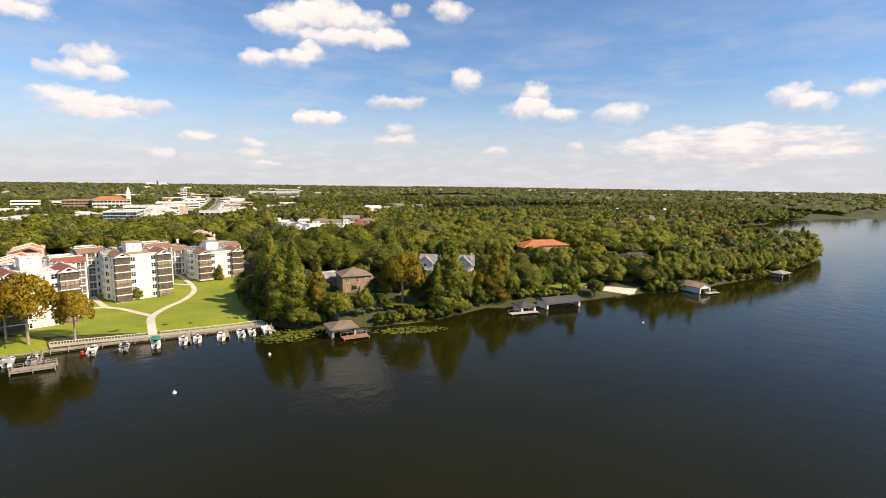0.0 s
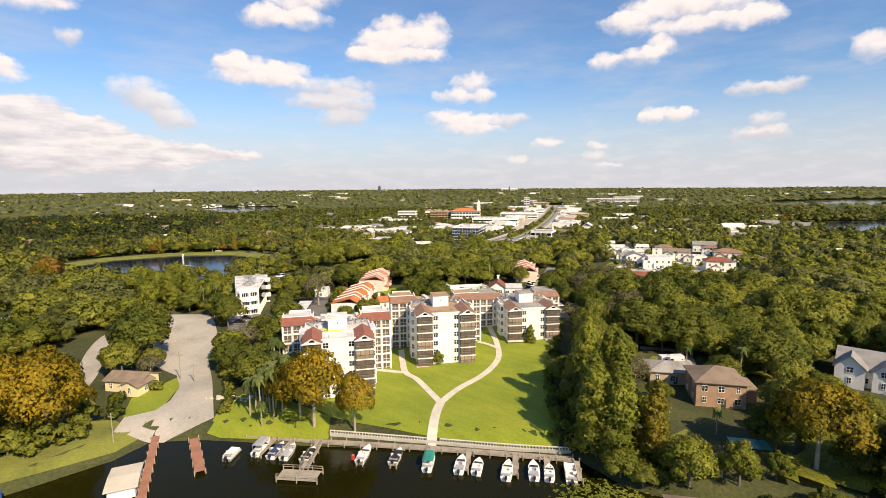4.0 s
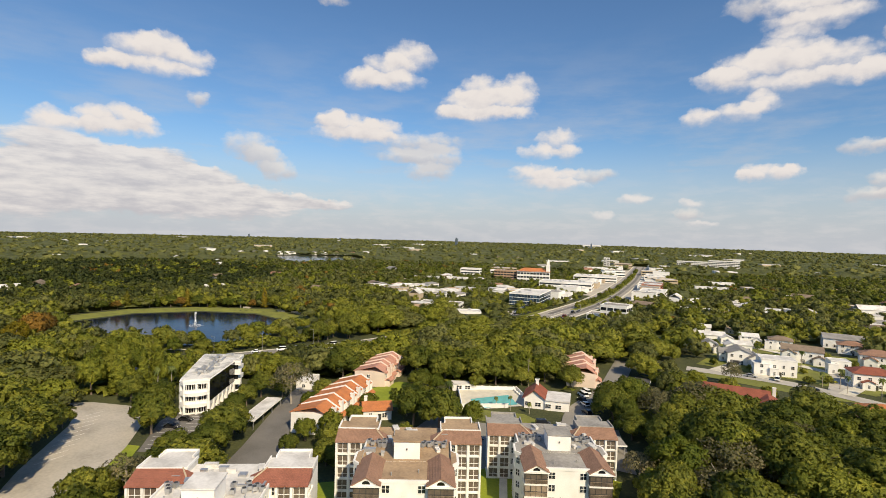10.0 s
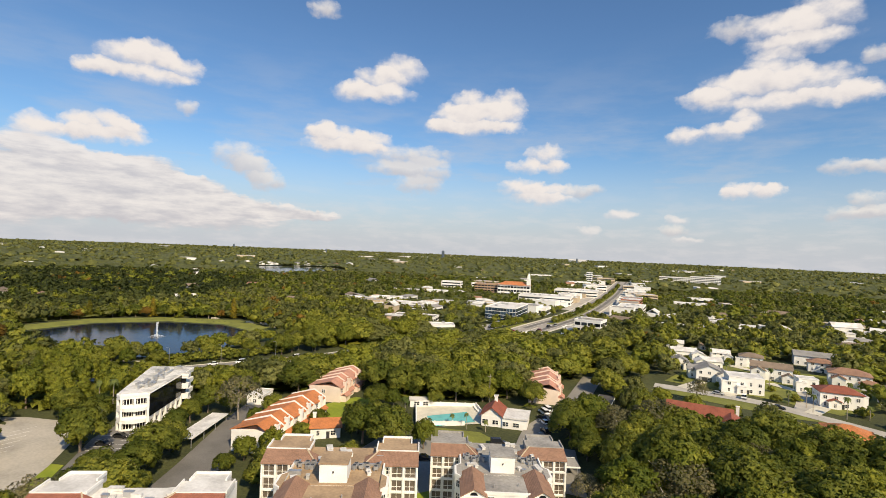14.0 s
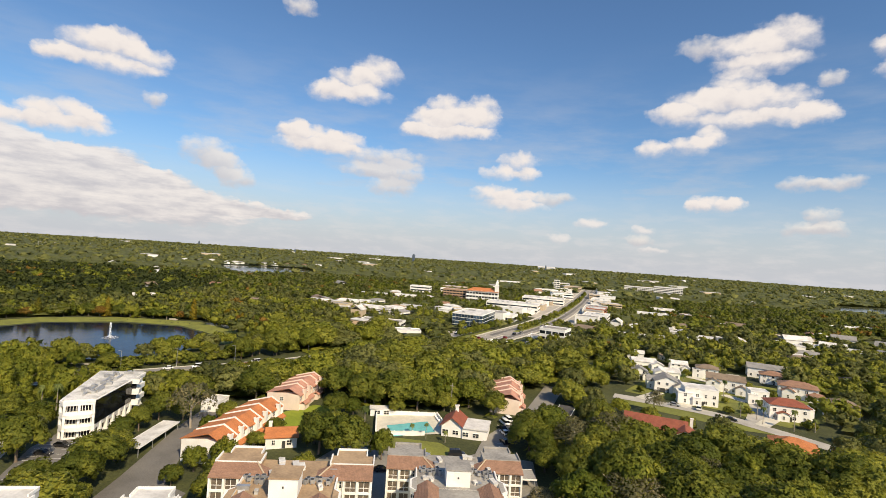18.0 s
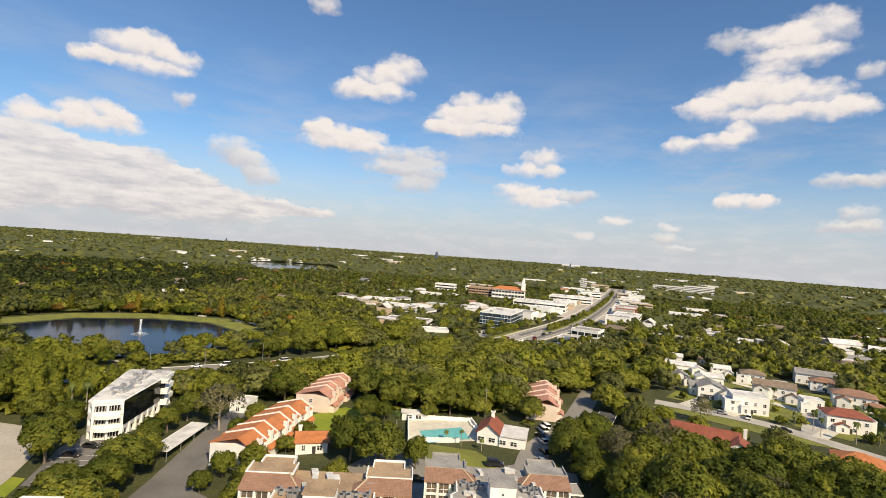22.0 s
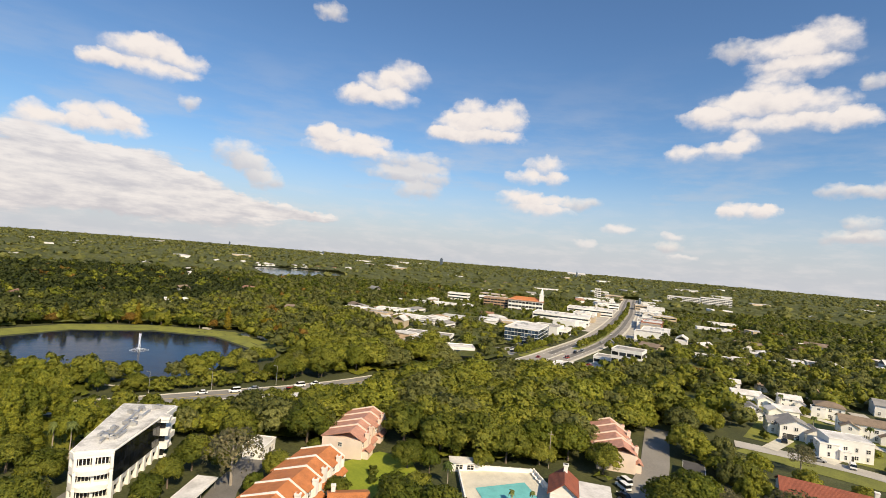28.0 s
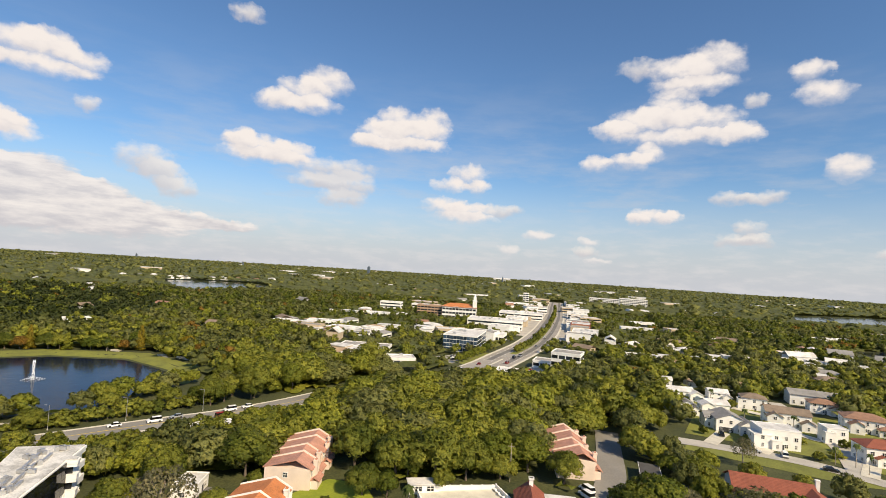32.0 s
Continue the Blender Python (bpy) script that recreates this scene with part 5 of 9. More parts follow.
townhouses(-181.5, 214.5, 121.8, 5, 7.3, 12.0, 5.4, "tile_orange", "stucco", "cream townhouse under orange barrel tiles with a white fire wall")
townhouses(-203.0, 249.5, 123, 4, 6.6, 12.5, 5.4, "tile_pink", "stucco_pink", "pink stucco townhouse under faded red tiles with a chimney")
townhouses(-145.5, 309.5, 120.5, 4, 7.2, 11.0, 5.2, "tile_pink", "stucco_pink", "pale pink townhouse under weathered pink tiles")


def house(x, y, ang, w, d, h, roof, wall, label, kind="hip", rise=2.2, storeys=1, wings=(), chimney=None, garage=None, group="", low=0.0):
    z = gz(x, y)
    t = thing("house", x, y, z, ang, label, "house", group)
    if group:
        t.matrix_world = t.matrix_world @ Matrix.Diagonal((0.84, 0.84, 0.92, 1))
    bodies = [(0, 0, w, d, h, kind, rise)] + [q if len(q) == 7 else (*q, kind, rise * 0.7) for q in wings]
    for cx, cy, bw, bd, bh, kd, rs in bodies:
        x0, x1, y0, y1 = cx - bw / 2, cx + bw / 2, cy - bd / 2, cy + bd / 2
        if kd == "flat":
            part("wall", [box(x0, x1, y0, y1, -1.0, bh + 0.6)], wall, t)
            part("roof", [box(x0 + 0.3, x1 - 0.3, y0 + 0.3, y1 - 0.3, bh, bh + 0.64)], roof, t)
            part("cornice", [box(x0 - 0.15, x1 + 0.15, y0 - 0.15, y0 + 0.1, bh + 0.35, bh + 0.75), box(x0 - 0.15, x1 + 0.15, y1 - 0.1, y1 + 0.15, bh + 0.35, bh + 0.75),
                             box(x0 - 0.15, x0 + 0.1, y0, y1, bh + 0.35, bh + 0.75), box(x1 - 0.1, x1 + 0.15, y0, y1, bh + 0.35, bh + 0.75)], wall, t)
        elif kd == "hip":
            part("wall", [box(x0, x1, y0, y1, -1.0, bh)], wall, t)
            part("roof", [hip(x0 - 0.6, x1 + 0.6, y0 - 0.6, y1 + 0.6, bh + 0.1, rs)], roof, t)
        else:
            along = "x" if kd == "gable" else "y"
            walls = [box(x0, x1, y0, y1, -1.0, bh)]
            if along == "y":
                walls.append(pediment(x0, x1, y0, y1, bh, rs * 0.96))
            else:
                pv, pf = pediment(y0, y1, x0, x1, bh, rs * 0.96)
                walls.append(([(b, a, c) for a, b, c in pv], [q[::-1] for q in pf]))
            part("wall", walls, wall, t)
            part("roof", [gable(x0 - 0.5, x1 + 0.5, y0 - 0.5, y1 + 0.5, bh + 0.15, rs, along)], roof, t)
        n = max(1, int(bw / 3.6))
        for s in range(storeys if bh > 4.5 else 1):
            for k in range(n):
                wx = x0 + (k + 0.5) * bw / n
                add_window(t, wx, y0 - 0.01, 0.9 + 3.0 * s, 0, (1.5, 1.5) if (k + s) % 3 else (1.0, 1.6))
                if cy >= 0:
                    add_window(t, wx, y1 + 0.01, 0.9 + 3.0 * s, 180, (1.5, 1.5))
            m = max(1, int(bd / 4.5))
            for k in range(m):
                wy = y0 + (k + 0.5) * bd / m
                add_window(t, x0 - 0.01, wy, 0.9 + 3.0 * s, -90, (1.3, 1.3))
                add_window(t, x1 + 0.01, wy, 0.9 + 3.0 * s, 90, (1.3, 1.3))
    part("door", [box(0.2, 1.2, -d / 2 - 0.08, -d / 2, 0, 2.1)], "metal_dark", t)
    if chimney:
        part("chimney", [box(chimney[0] - 0.5, chimney[0] + 0.5, chimney[1] - 0.4, chimney[1] + 0.4, 0, h + rise + 1.2), box(chimney[0] - 0.6, chimney[0] + 0.6, chimney[1] - 0.5, chimney[1] + 0.5, h + rise + 0.95, h + rise + 1.25)], wall, t)
    if garage:
        part("garage_door", [box(garage - 2.2, garage + 2.2, -d / 2 - 0.06, -d / 2 + 0.02, 0, 2.3)] + [box(garage - 2.2, garage + 2.2, -d / 2 - 0.09, -d / 2 - 0.05, z_, z_ + 0.05) for z_ in (0.6, 1.2, 1.8)], "metal_dark", t)
    clear(foot(x, y, w, d, ang, 1.8))
    for q in wings:
        m = pose(x, y, 0, 0, 0, ang) @ Vector((q[0], q[1], 0))
        clear(foot(m.x, m.y, q[2], q[3], ang, 1.5))
    return t


house(-169.5, 222.5, 57, 9, 8.5, 3.2, "tile_orange", "stucco", "low cream house under orange tiles with white chimneys", "gable", 1.6, 1, (), (-3.6, 2.0))
house(-168.0, 115.5, 28, 11, 7, 3.0, "shingle_brown", "stucco_cream", "small pale yellow house under a brown shingle roof", "gable", 1.7, 1, ((4.2, -3.0, 5.0, 6.0, 2.8, "gabley", 1.5),))
house(-91.5, 323.0, 16, 20, 14, 3.2, "tile_brick", "stucco_white", "white house under a broad brick-red tiled roof", "gable", 3.2, 1, ((9.5, -5.0, 7, 8, 3.6, "gabley", 2.2),), (11.5, 1.0))
house(-53.0, 341.0, 10, 13, 11, 3.4, "tile_orange", "stucco_tan", "tan house under an orange tiled roof among oaks", "hip", 2.6)
# white houses beyond the wood
W = "white stucco villas"
house(-92.5, 384.0, 26, 16, 12, 7.2, "roof_white", "stucco_white", "white two-storey villa with a flat parapet roof", "flat", 0.6, 2, ((-8.0, -3.5, 7, 7, 5.0, "flat", 0.5), (-2.5, -6.6, 4, 3, 3.4, "flat", 0.5)), None, None, W)
house(-110.0, 394.0, 24, 13, 14, 5.6, "shingle_grey", "stucco_white", "white villa under grey gabled roofs with a garage", "gabley", 2.6, 2, ((7.0, -5.0, 7.5, 10, 4.2, "gabley", 2.3), (-6.0, 3.0, 8, 9, 4.6, "gable", 2.0)), None, -3.0, W)
house(-90.0, 422.0, 14, 20, 12, 6.6, "shingle_brown", "stucco_white", "white two-storey villa under a brown tiled roof", "gable", 2.2, 2, ((-6.5, -6.5, 7, 6, 5.2, "gabley", 2.0), (8.0, -6.5, 6, 6, 3.4, "gabley", 1.8)), None, None, W)
house(-62.0, 440.0, 10, 19, 12, 6.4, "tile_brown", "stucco_white", "white two-storey villa under a brown hipped roof", "hip", 2.4, 2, ((-5, -7, 6, 6, 4.2, "gabley", 1.8), (8, -5, 8, 8, 3.4, "hip", 1.8)), None, None, W)
house(-61.0, 391.0, 24, 17, 11, 6.8, "tile_brick", "stucco_white", "white two-storey villa under a red tiled roof", "hip", 2.3, 2, ((8.5, 2.0, 6, 8, 5.2, "flat", 0.6), (-3.0, -6.0, 5, 3, 3.2, "gabley", 1.2)), None, None, W)
house(-137.0, 440.0, 30, 16, 11, 4.4, "roof_white", "stucco_white", "long low white villa under pale roofs", "gable", 1.8, 1, ((8, -5, 8, 9, 3.6, "gabley", 1.8),), None, None, W)
house(-118.0, 425.0, 28, 12, 10, 4.0, "roof_white", "stucco_white", "low white villa with a pale roof", "gable", 1.8, 1, ((-6, -4, 7, 8, 3.6, "gabley", 1.8),), None, None, W)
for k, (x, y, ang, w, d, h, roof, kind, rise) in enumerate((
        (-149.0, 463.0, 20, 10, 8, 4.5, "roof_white", "gable", 1.8), (-128.0, 409.0, 26, 9, 9, 4.6, "shingle_grey", "gabley", 2.2), (-104.0, 446.0, 14, 13, 10, 6.2, "shingle_brown", "hip", 2.0),
        (-120.0, 449.0, 22, 11, 9, 5.0, "roof_white", "gable", 1.8), (-74.0, 409.0, 26, 9, 8, 6.0, "roof_white", "flat", 0.5), (-76.0, 466.0, 12, 14, 10, 5.4, "tile_brown", "hip", 2.0),
        (-44.0, 418.0, 20, 13, 10, 6.2, "shingle_brown", "hip", 2.0), (-135.0, 478.0, 30, 12, 8, 3.6, "shingle_brown", "gable", 1.6), (-112.0, 490.0, 15, 13, 9, 3.8, "roof_tan", "hip", 1.6))):
    house(x, y, ang, w, d, h, roof, "stucco_white", ("white villa under a pitched roof in a row of villas", "small white villa with a gabled front")[k % 2], kind, rise, 2 if h > 4.4 else 1,
          ((w * 0.4, -d * 0.45, w * 0.45, d * 0.5, h * 0.7, "gabley", 1.5),) if k % 2 else ((-w * 0.4, -d * 0.4, w * 0.5, d * 0.5, h * 0.75, "flat", 0.5),), None, None, W)
house(-70.0, 548.0, 20, 16, 11, 5.5, "shingle_brown", "stucco_white", "white house under a brown roof amid trees", "hip", 2.0, 2)
house(-40.0, 500.0, 12, 18, 12, 3.6, "shingle_dark", "stucco_white", "low white house under a dark roof amid trees", "hip", 2.0, 1)
house(-128.0, 615.0, 20, 18, 10, 4.0, "roof_white", "stucco_white", "long pale flat-roofed building amid trees", "flat", 0.6, 1)
house(-62.0, 655.0, 15, 40, 11, 4.0, "roof_white", "stucco_white", "long low white building amid trees", "flat", 0.6, 1)
# the lake shore to the east
house(-34.5, 201.5, 24, 11.5, 11, 6.2, "shingle_brown", "brick_brown", "brown brick house of two storeys with arched lake windows", "hip", 2.6, 2, ((7.0, 2.5, 5, 8, 3.4, "hip", 1.6),), None, None)
drape("pool_1", [(-27, 177), (-20, 180), (-22, 184), (-29, 181)], "pool_green", 0.25, "small green swimming pool below the brown house", "pool")
house(4.0, 236.0, -5, 25, 13, 4.2, "shingle_grey", "stucco", "large cream house under steep grey shingle roofs", "gable", 4.2, 2,
      ((-9.5, -6.0, 6.5, 6, 5.0, "gabley", 3.4), (-2.5, -6.0, 4.5, 5, 4.6, "gabley", 2.6), (8.0, -6.5, 7, 7, 5.0, "gabley", 3.6)), (11.5, -3.0))
house(61.0, 291.0, 15, 26, 13, 5.0, "tile_orange", "stucco_tan", "broad tan house under orange hipped tiles", "hip", 2.6, 1, ((-12, -6, 10, 10, 4.4, "hip", 2.2),))
house(106.0, 268.0, 10, 18, 11, 3.6, "shingle_dark", "stucco_white", "white house under a dark hipped roof near the lake", "hip", 2.6, 1, ((4, -6, 7, 6, 3.2, "gabley", 2.2),))
house(163.0, 428.0, 5, 24, 13, 6.2, "tile_brown", "stucco_tan", "tan two-storey house under a brown hipped roof", "hip", 3.2, 2)
house(-80.0, 482.0, 15, 22, 11, 5.5, "shingle_grey", "stucco_white", "pale house amid the woods", "gable", 2.2, 1)
house(140.0, 530.0, 10, 30, 12, 4.2, "roof_white", "stucco_white", "low pale house amid the woods", "hip", 2.0, 1)
house(7.0, 396.0, 0, 14, 11, 3.6, "roof_white", "stucco_white", "low white house under a pale roof", "hip", 2.4, 1)
house(-6.0, 505.0, 0, 22, 10, 3.6, "roof_white", "stucco_white", "long pale house amid the woods", "hip", 1.8, 1)
house(-8.0, 281.0, 20, 16, 11, 3.4, "shingle_grey", "stucco_tan", "low tan house half hidden by oaks", "hip", 1.8, 1)
house(-47.0, 208.5, 25, 12, 9, 3.4, "roof_grey", "stucco_tan", "low pale house half hidden by oaks", "hip", 1.6, 1)
house(-250.0, 262.0 - 14, 70, 14, 9, 4.0, "roof_white", "stucco_white", "small white-roofed building beside the pond road", "flat", 0.5, 1)
house(-214.0, 222.0, 130, 9, 6, 3.0, "roof_white", "stucco_white", "small white-roofed shed beside the drive", "flat", 0.4, 1)

# pool and its house
POOL = [(-157.5, 255.0), (-150.8, 268.0), (-142.5, 263.0), (-149.2, 250.0)]
DECK = [(-168.0, 259.5), (-152.5, 275.0), (-138.5, 265.5), (-153.5, 246.5)]
deck = drape("pavement_11", DECK, "path_concrete", 0.3, "pale concrete pool deck", "deck")
drape("pool_2", POOL, "pool_tile", 0.42, "turquoise swimming pool in a pale deck", "pool")
clear(DECK)
for k in range(8):
    a = Vector((-152.8, 274.2)).lerp(Vector((-140.0, 266.0)), k / 7)
    lg = thing("sun_lounger", a.x, a.y, gz(a.x, a.y) + 0.32, 60 + 8 * (k % 3), "white sun lounger on the pool deck", "lounger", "pool loungers")
    part("bed", [box(-0.32, 0.32, -0.9, 0.4, 0.28, 0.36)], "paint_white", lg)
    part("backrest", [([(-0.32, 0.4, 0.28), (0.32, 0.4, 0.28), (0.32, 0.95, 0.8), (-0.32, 0.95, 0.8), (-0.32, 0.4, 0.36), (0.32, 0.4, 0.36), (0.32, 0.92, 0.88), (-0.32, 0.92, 0.88)], box(0, 1, 0, 1, 0, 1)[1])], "paint_white", lg)
    for lx in (-0.28, 0.28):
        for ly in (-0.8, 0.3):
            part("leg", [box(lx - 0.03, lx + 0.03, ly - 0.03, ly + 0.03, 0, 0.28)], "paint_white", lg)
ph = thing("pool_house", -137.5, 270.0, gz(-137.5, 270.0), 30, "white pool house with a red roof and flat wing", "pool house")
part("wall", [box(-5.5, 1.5, -5.0, 5.0, -1, 3.2), box(1.5, 9.5, -5.5, 4.5, -1, 3.2)], "stucco_white", ph)
part("red_roof", [gable(-6.2, 1.9, -5.6, 5.6, 3.3, 3.0, "y")], "tile_brick", ph)
part("gable_wall", [pediment(-5.4, 1.4, -4.9, 4.9, 3.2, 2.7)], "stucco_white", ph)
part("flat_roof", [box(1.7, 9.8, -5.8, 4.8, 3.2, 3.55)], "roof_white", ph)
part("chimney", [box(-2.4, -1.4, 2.6, 3.6, 3.0, 8.0), box(-2.6, -1.2, 2.4, 3.8, 7.6, 8.0)], "stucco_white", ph)
for k in range(4):
    add_window(ph, -4.2 + 3.4 * k, -5.02 if k < 2 else -5.52, 0.7, 0, (2.0, 1.4))
clear(foot(-137.5, 270, 18, 12, 30, 2))
cab = thing("pool_cabana", -167.5, 261.5, gz(-167.5, 261.5), 47, "small white flat-roofed cabana by the pool", "cabana")
part("wall", [box(-4, 4, -1.8, 1.8, -0.5, 2.4)], "stucco_white", cab)
part("roof", [box(-4.4, 4.4, -2.2, 2.2, 2.4, 2.65)], "roof_white", cab)
add_window(cab, -1.5, -1.82, 0.6, 0, (2.0, 1.4))
add_window(cab, 1.7, -1.82, 0.6, 0, (2.0, 1.4))
pw = thing("pool_wall", 0, 0, 0, 0, "low white wall round the pool deck", "wall")
for (ax, ay), (bx, by) in (((-168.0, 259.5), (-152.5, 275.0)), ((-152.5, 275.0), (-141.5, 267.6)), ((-168.0, 259.5), (-153.5, 246.5)), ((-153.5, 246.5), (-143.5, 259.0))):
    L, z = math.hypot(bx - ax, by - ay), gz((ax + bx) / 2, (ay + by) / 2) + 0.3
    side = part("wall_side", [box(0, L, -0.1, 0.1, -0.8, 1.25)], "stucco_white", pw, "", pose(ax, ay, z, 0, 0, math.degrees(math.atan2(by - ay, bx - ax))))
    part("coping", [box(-0.1, L + 0.1, -0.18, 0.18, 1.25, 1.37)], "stucco_white", side)
    for n in range(int(L / 3.0) + 1):
        part("pier", [box(n * 3.0 - 0.2, n * 3.0 + 0.2, -0.2, 0.2, -0.8, 1.5)], "stucco_white", side)
KEEP_LOW.append([(-200, 180), (-150, 165), (-128, 205), (-118, 240), (-128, 262), (-150, 245), (-170, 232), (-190, 240)])

# ---- sea wall, docks, boats and boathouses ----
WALL = curve_line([(-103, 131.5), (-97, 135), (-82, 143.6), (-68, 151), (-55.5, 158)])
strip("seawall", WALL, 0.7, "concrete", 0.35, "weathered concrete sea wall at the lawn's foot", "sea wall", thick=3.2)
bal = thing("balustrade", 0, 0, 0, 0, "pale balustrade of turned posts on the sea wall", "balustrade")
baluster_mesh = solid("baluster", [tube(0, 0, 0, 0.18, 0.13, 0.08, 6), tube(0, 0, 0.18, 0.42, 0.08, 0.12, 6), tube(0, 0, 0.42, 0.72, 0.12, 0.07, 6)], "path_concrete")
run, total = [], 0.0
for a, b in zip(WALL, WALL[1:]):
    n = max(1, int((Vector(b) - Vector(a)).length / 0.62))
    run += [Vector(a).lerp(Vector(b), k / n) for k in range(n)]
for p in run:
    if abs(p.x + 82.3) > 1.4:
        part("baluster", baluster_mesh, None, bal, "", pose(p.x, p.y, gz(p.x, p.y) + 0.4))
rl, rr = ribbon_poly([tuple(p) for p in run], 0.3)
rv, rf = [], []
for (lx, ly), (rx, ry), p in zip(rl, rr, run):
    z = gz(p.x, p.y) + 1.1
    rv += [(lx, ly, z), (rx, ry, z), (rx, ry, z + 0.14), (lx, ly, z + 0.14)]
for k in range(len(run) - 1):
    if abs(run[k].x + 82.3) > 1.3:
        o = 4 * k
        rf += [(o, o + 4, o + 5, o + 1), (o + 1, o + 5, o + 6, o + 2), (o + 2, o + 6, o + 7, o + 3), (o + 3, o + 7, o + 4, o)]
part("handrail", [(rv, rf)], "path_concrete", bal)
DECK_Z = -1.55


def plank_dock(name, a, b, width, mat, label, rails=False, plank=0.3):
    """A plank dock on piles from a to b."""
    a, b = Vector(a), Vector(b)
    L = (b - a).length
    ang = math.degrees(math.atan2((b - a).y, (b - a).x))
    d = thing(name, a.x, a.y, DECK_Z, ang, label, "dock", "docks")
    part("stringer", [box(0, L, -width / 2 + 0.05, -width / 2 + 0.2, -0.3, -0.06), box(0, L, width / 2 - 0.2, width / 2 - 0.05, -0.3, -0.06)], mat, d)
    n = int(L / plank)
    if n <= 46:
        me = solid("plank", [box(0.01, plank - 0.02, -width / 2, width / 2, -0.06, 0)], mat)
        for k in range(n):
            part("plank", me, None, d, "", pose(k * plank, 0, random.uniform(-0.008, 0.008)))
    else:
        part("decking", [box(k * plank, (k + 1) * plank - 0.03, -width / 2, width / 2, -0.06, random.uniform(-0.008, 0.008)) for k in range(n)], mat, d)
    pile = solid("pile", [tube(0, 0, -2.6, 0.5, 0.13, 0.12, 7)], "bark_pale")
    for k in range(max(2, int(L / 3.5)) + 1):
        for s in (-1, 1):
            part("pile", pile, None, d, "", pose(min(L, k * L / max(2, int(L / 3.5))), s * (width / 2 + 0.05), 0))
    if rails:
        part("railing", [box(0, L, s * width / 2 - 0.04, s * width / 2 + 0.04, z, z + 0.08) for s in (-1, 1) for z in (0.5, 0.95)] + [box(k * L / 4 - 0.05, k * L / 4 + 0.05, s * width / 2 - 0.05, s * width / 2 + 0.05, 0, 1.0) for k in range(5) for s in (-1, 1)], mat, d)
    return d


random.seed(3)
plank_dock("boardwalk", (-119.5, 121.0), (-101.5, 130.0), 1.8, "dock_wood", "grey plank boardwalk under the trees")
plank_dock("boardwalk", (-101.5, 130.0), (-82, 141.0), 1.8, "dock_wood", "grey plank boardwalk along the sea wall")
plank_dock("boardwalk", (-82, 141.0), (-54, 155.5), 1.8, "dock_wood", "grey plank boardwalk along the sea wall")
OUT = Vector((math.sin(radians(27)), -math.cos(radians(27))))
for x, y in ((-112.9, 123.5), (-109, 125.6), (-92.8, 134.2), (-86.5, 137.7), (-80.4, 141.3), (-73.3, 144.8), (-64.4, 149.4), (-58.6, 152.4), (-53.2, 155.2)):
    p = Vector((x, y))
    plank_dock("finger_pier", p, p + OUT * 7.2, 1.2, "dock_wood", "short grey plank finger pier between the boats")
plank_dock("pier", (-103.2, 128.4), (-97.2, 119.6), 1.7, "dock_wood", "grey plank pier to a railed platform", True)
plank_dock("pier_platform", (-99.8, 115.6), (-92.6, 119.9), 3.4, "dock_wood", "railed plank platform at the end of the pier", True)
plank_dock("boat_ramp_dock", (-138.6, 109.0), (-113.6, 95.2), 1.6, "deck_red", "long red-brown plank dock beside the boat ramp")
plank_dock("boat_ramp_dock", (-128.2, 112.5), (-113.6, 106.4), 2.0, "deck_red", "short red-brown plank dock beside the boat ramp")


def hull_rings(L, w, h):
    """Rings of a planing hull from stern to bow."""
    rings = []
    for u in (0.0, 0.35, 0.62, 0.82, 0.94, 1.0):
        k = 1.0 if u < 0.5 else max(0.06, 1 - ((u - 0.5) / 0.5) ** 2.2)
        b, rise = w / 2 * k, 0.28 * max(0, u - 0.55)
        rings.append([(0.75 * -b, u * L, -0.25 + rise), (0, u * L, -0.4 + rise * 1.6), (0.75 * b, u * L, -0.25 + rise), (b, u * L, h * (0.9 + 0.2 * u)), (0, u * L, h * (0.9 + 0.2 * u) - 0.02), (-b, u * L, h * (0.9 + 0.2 * u))])
    return rings


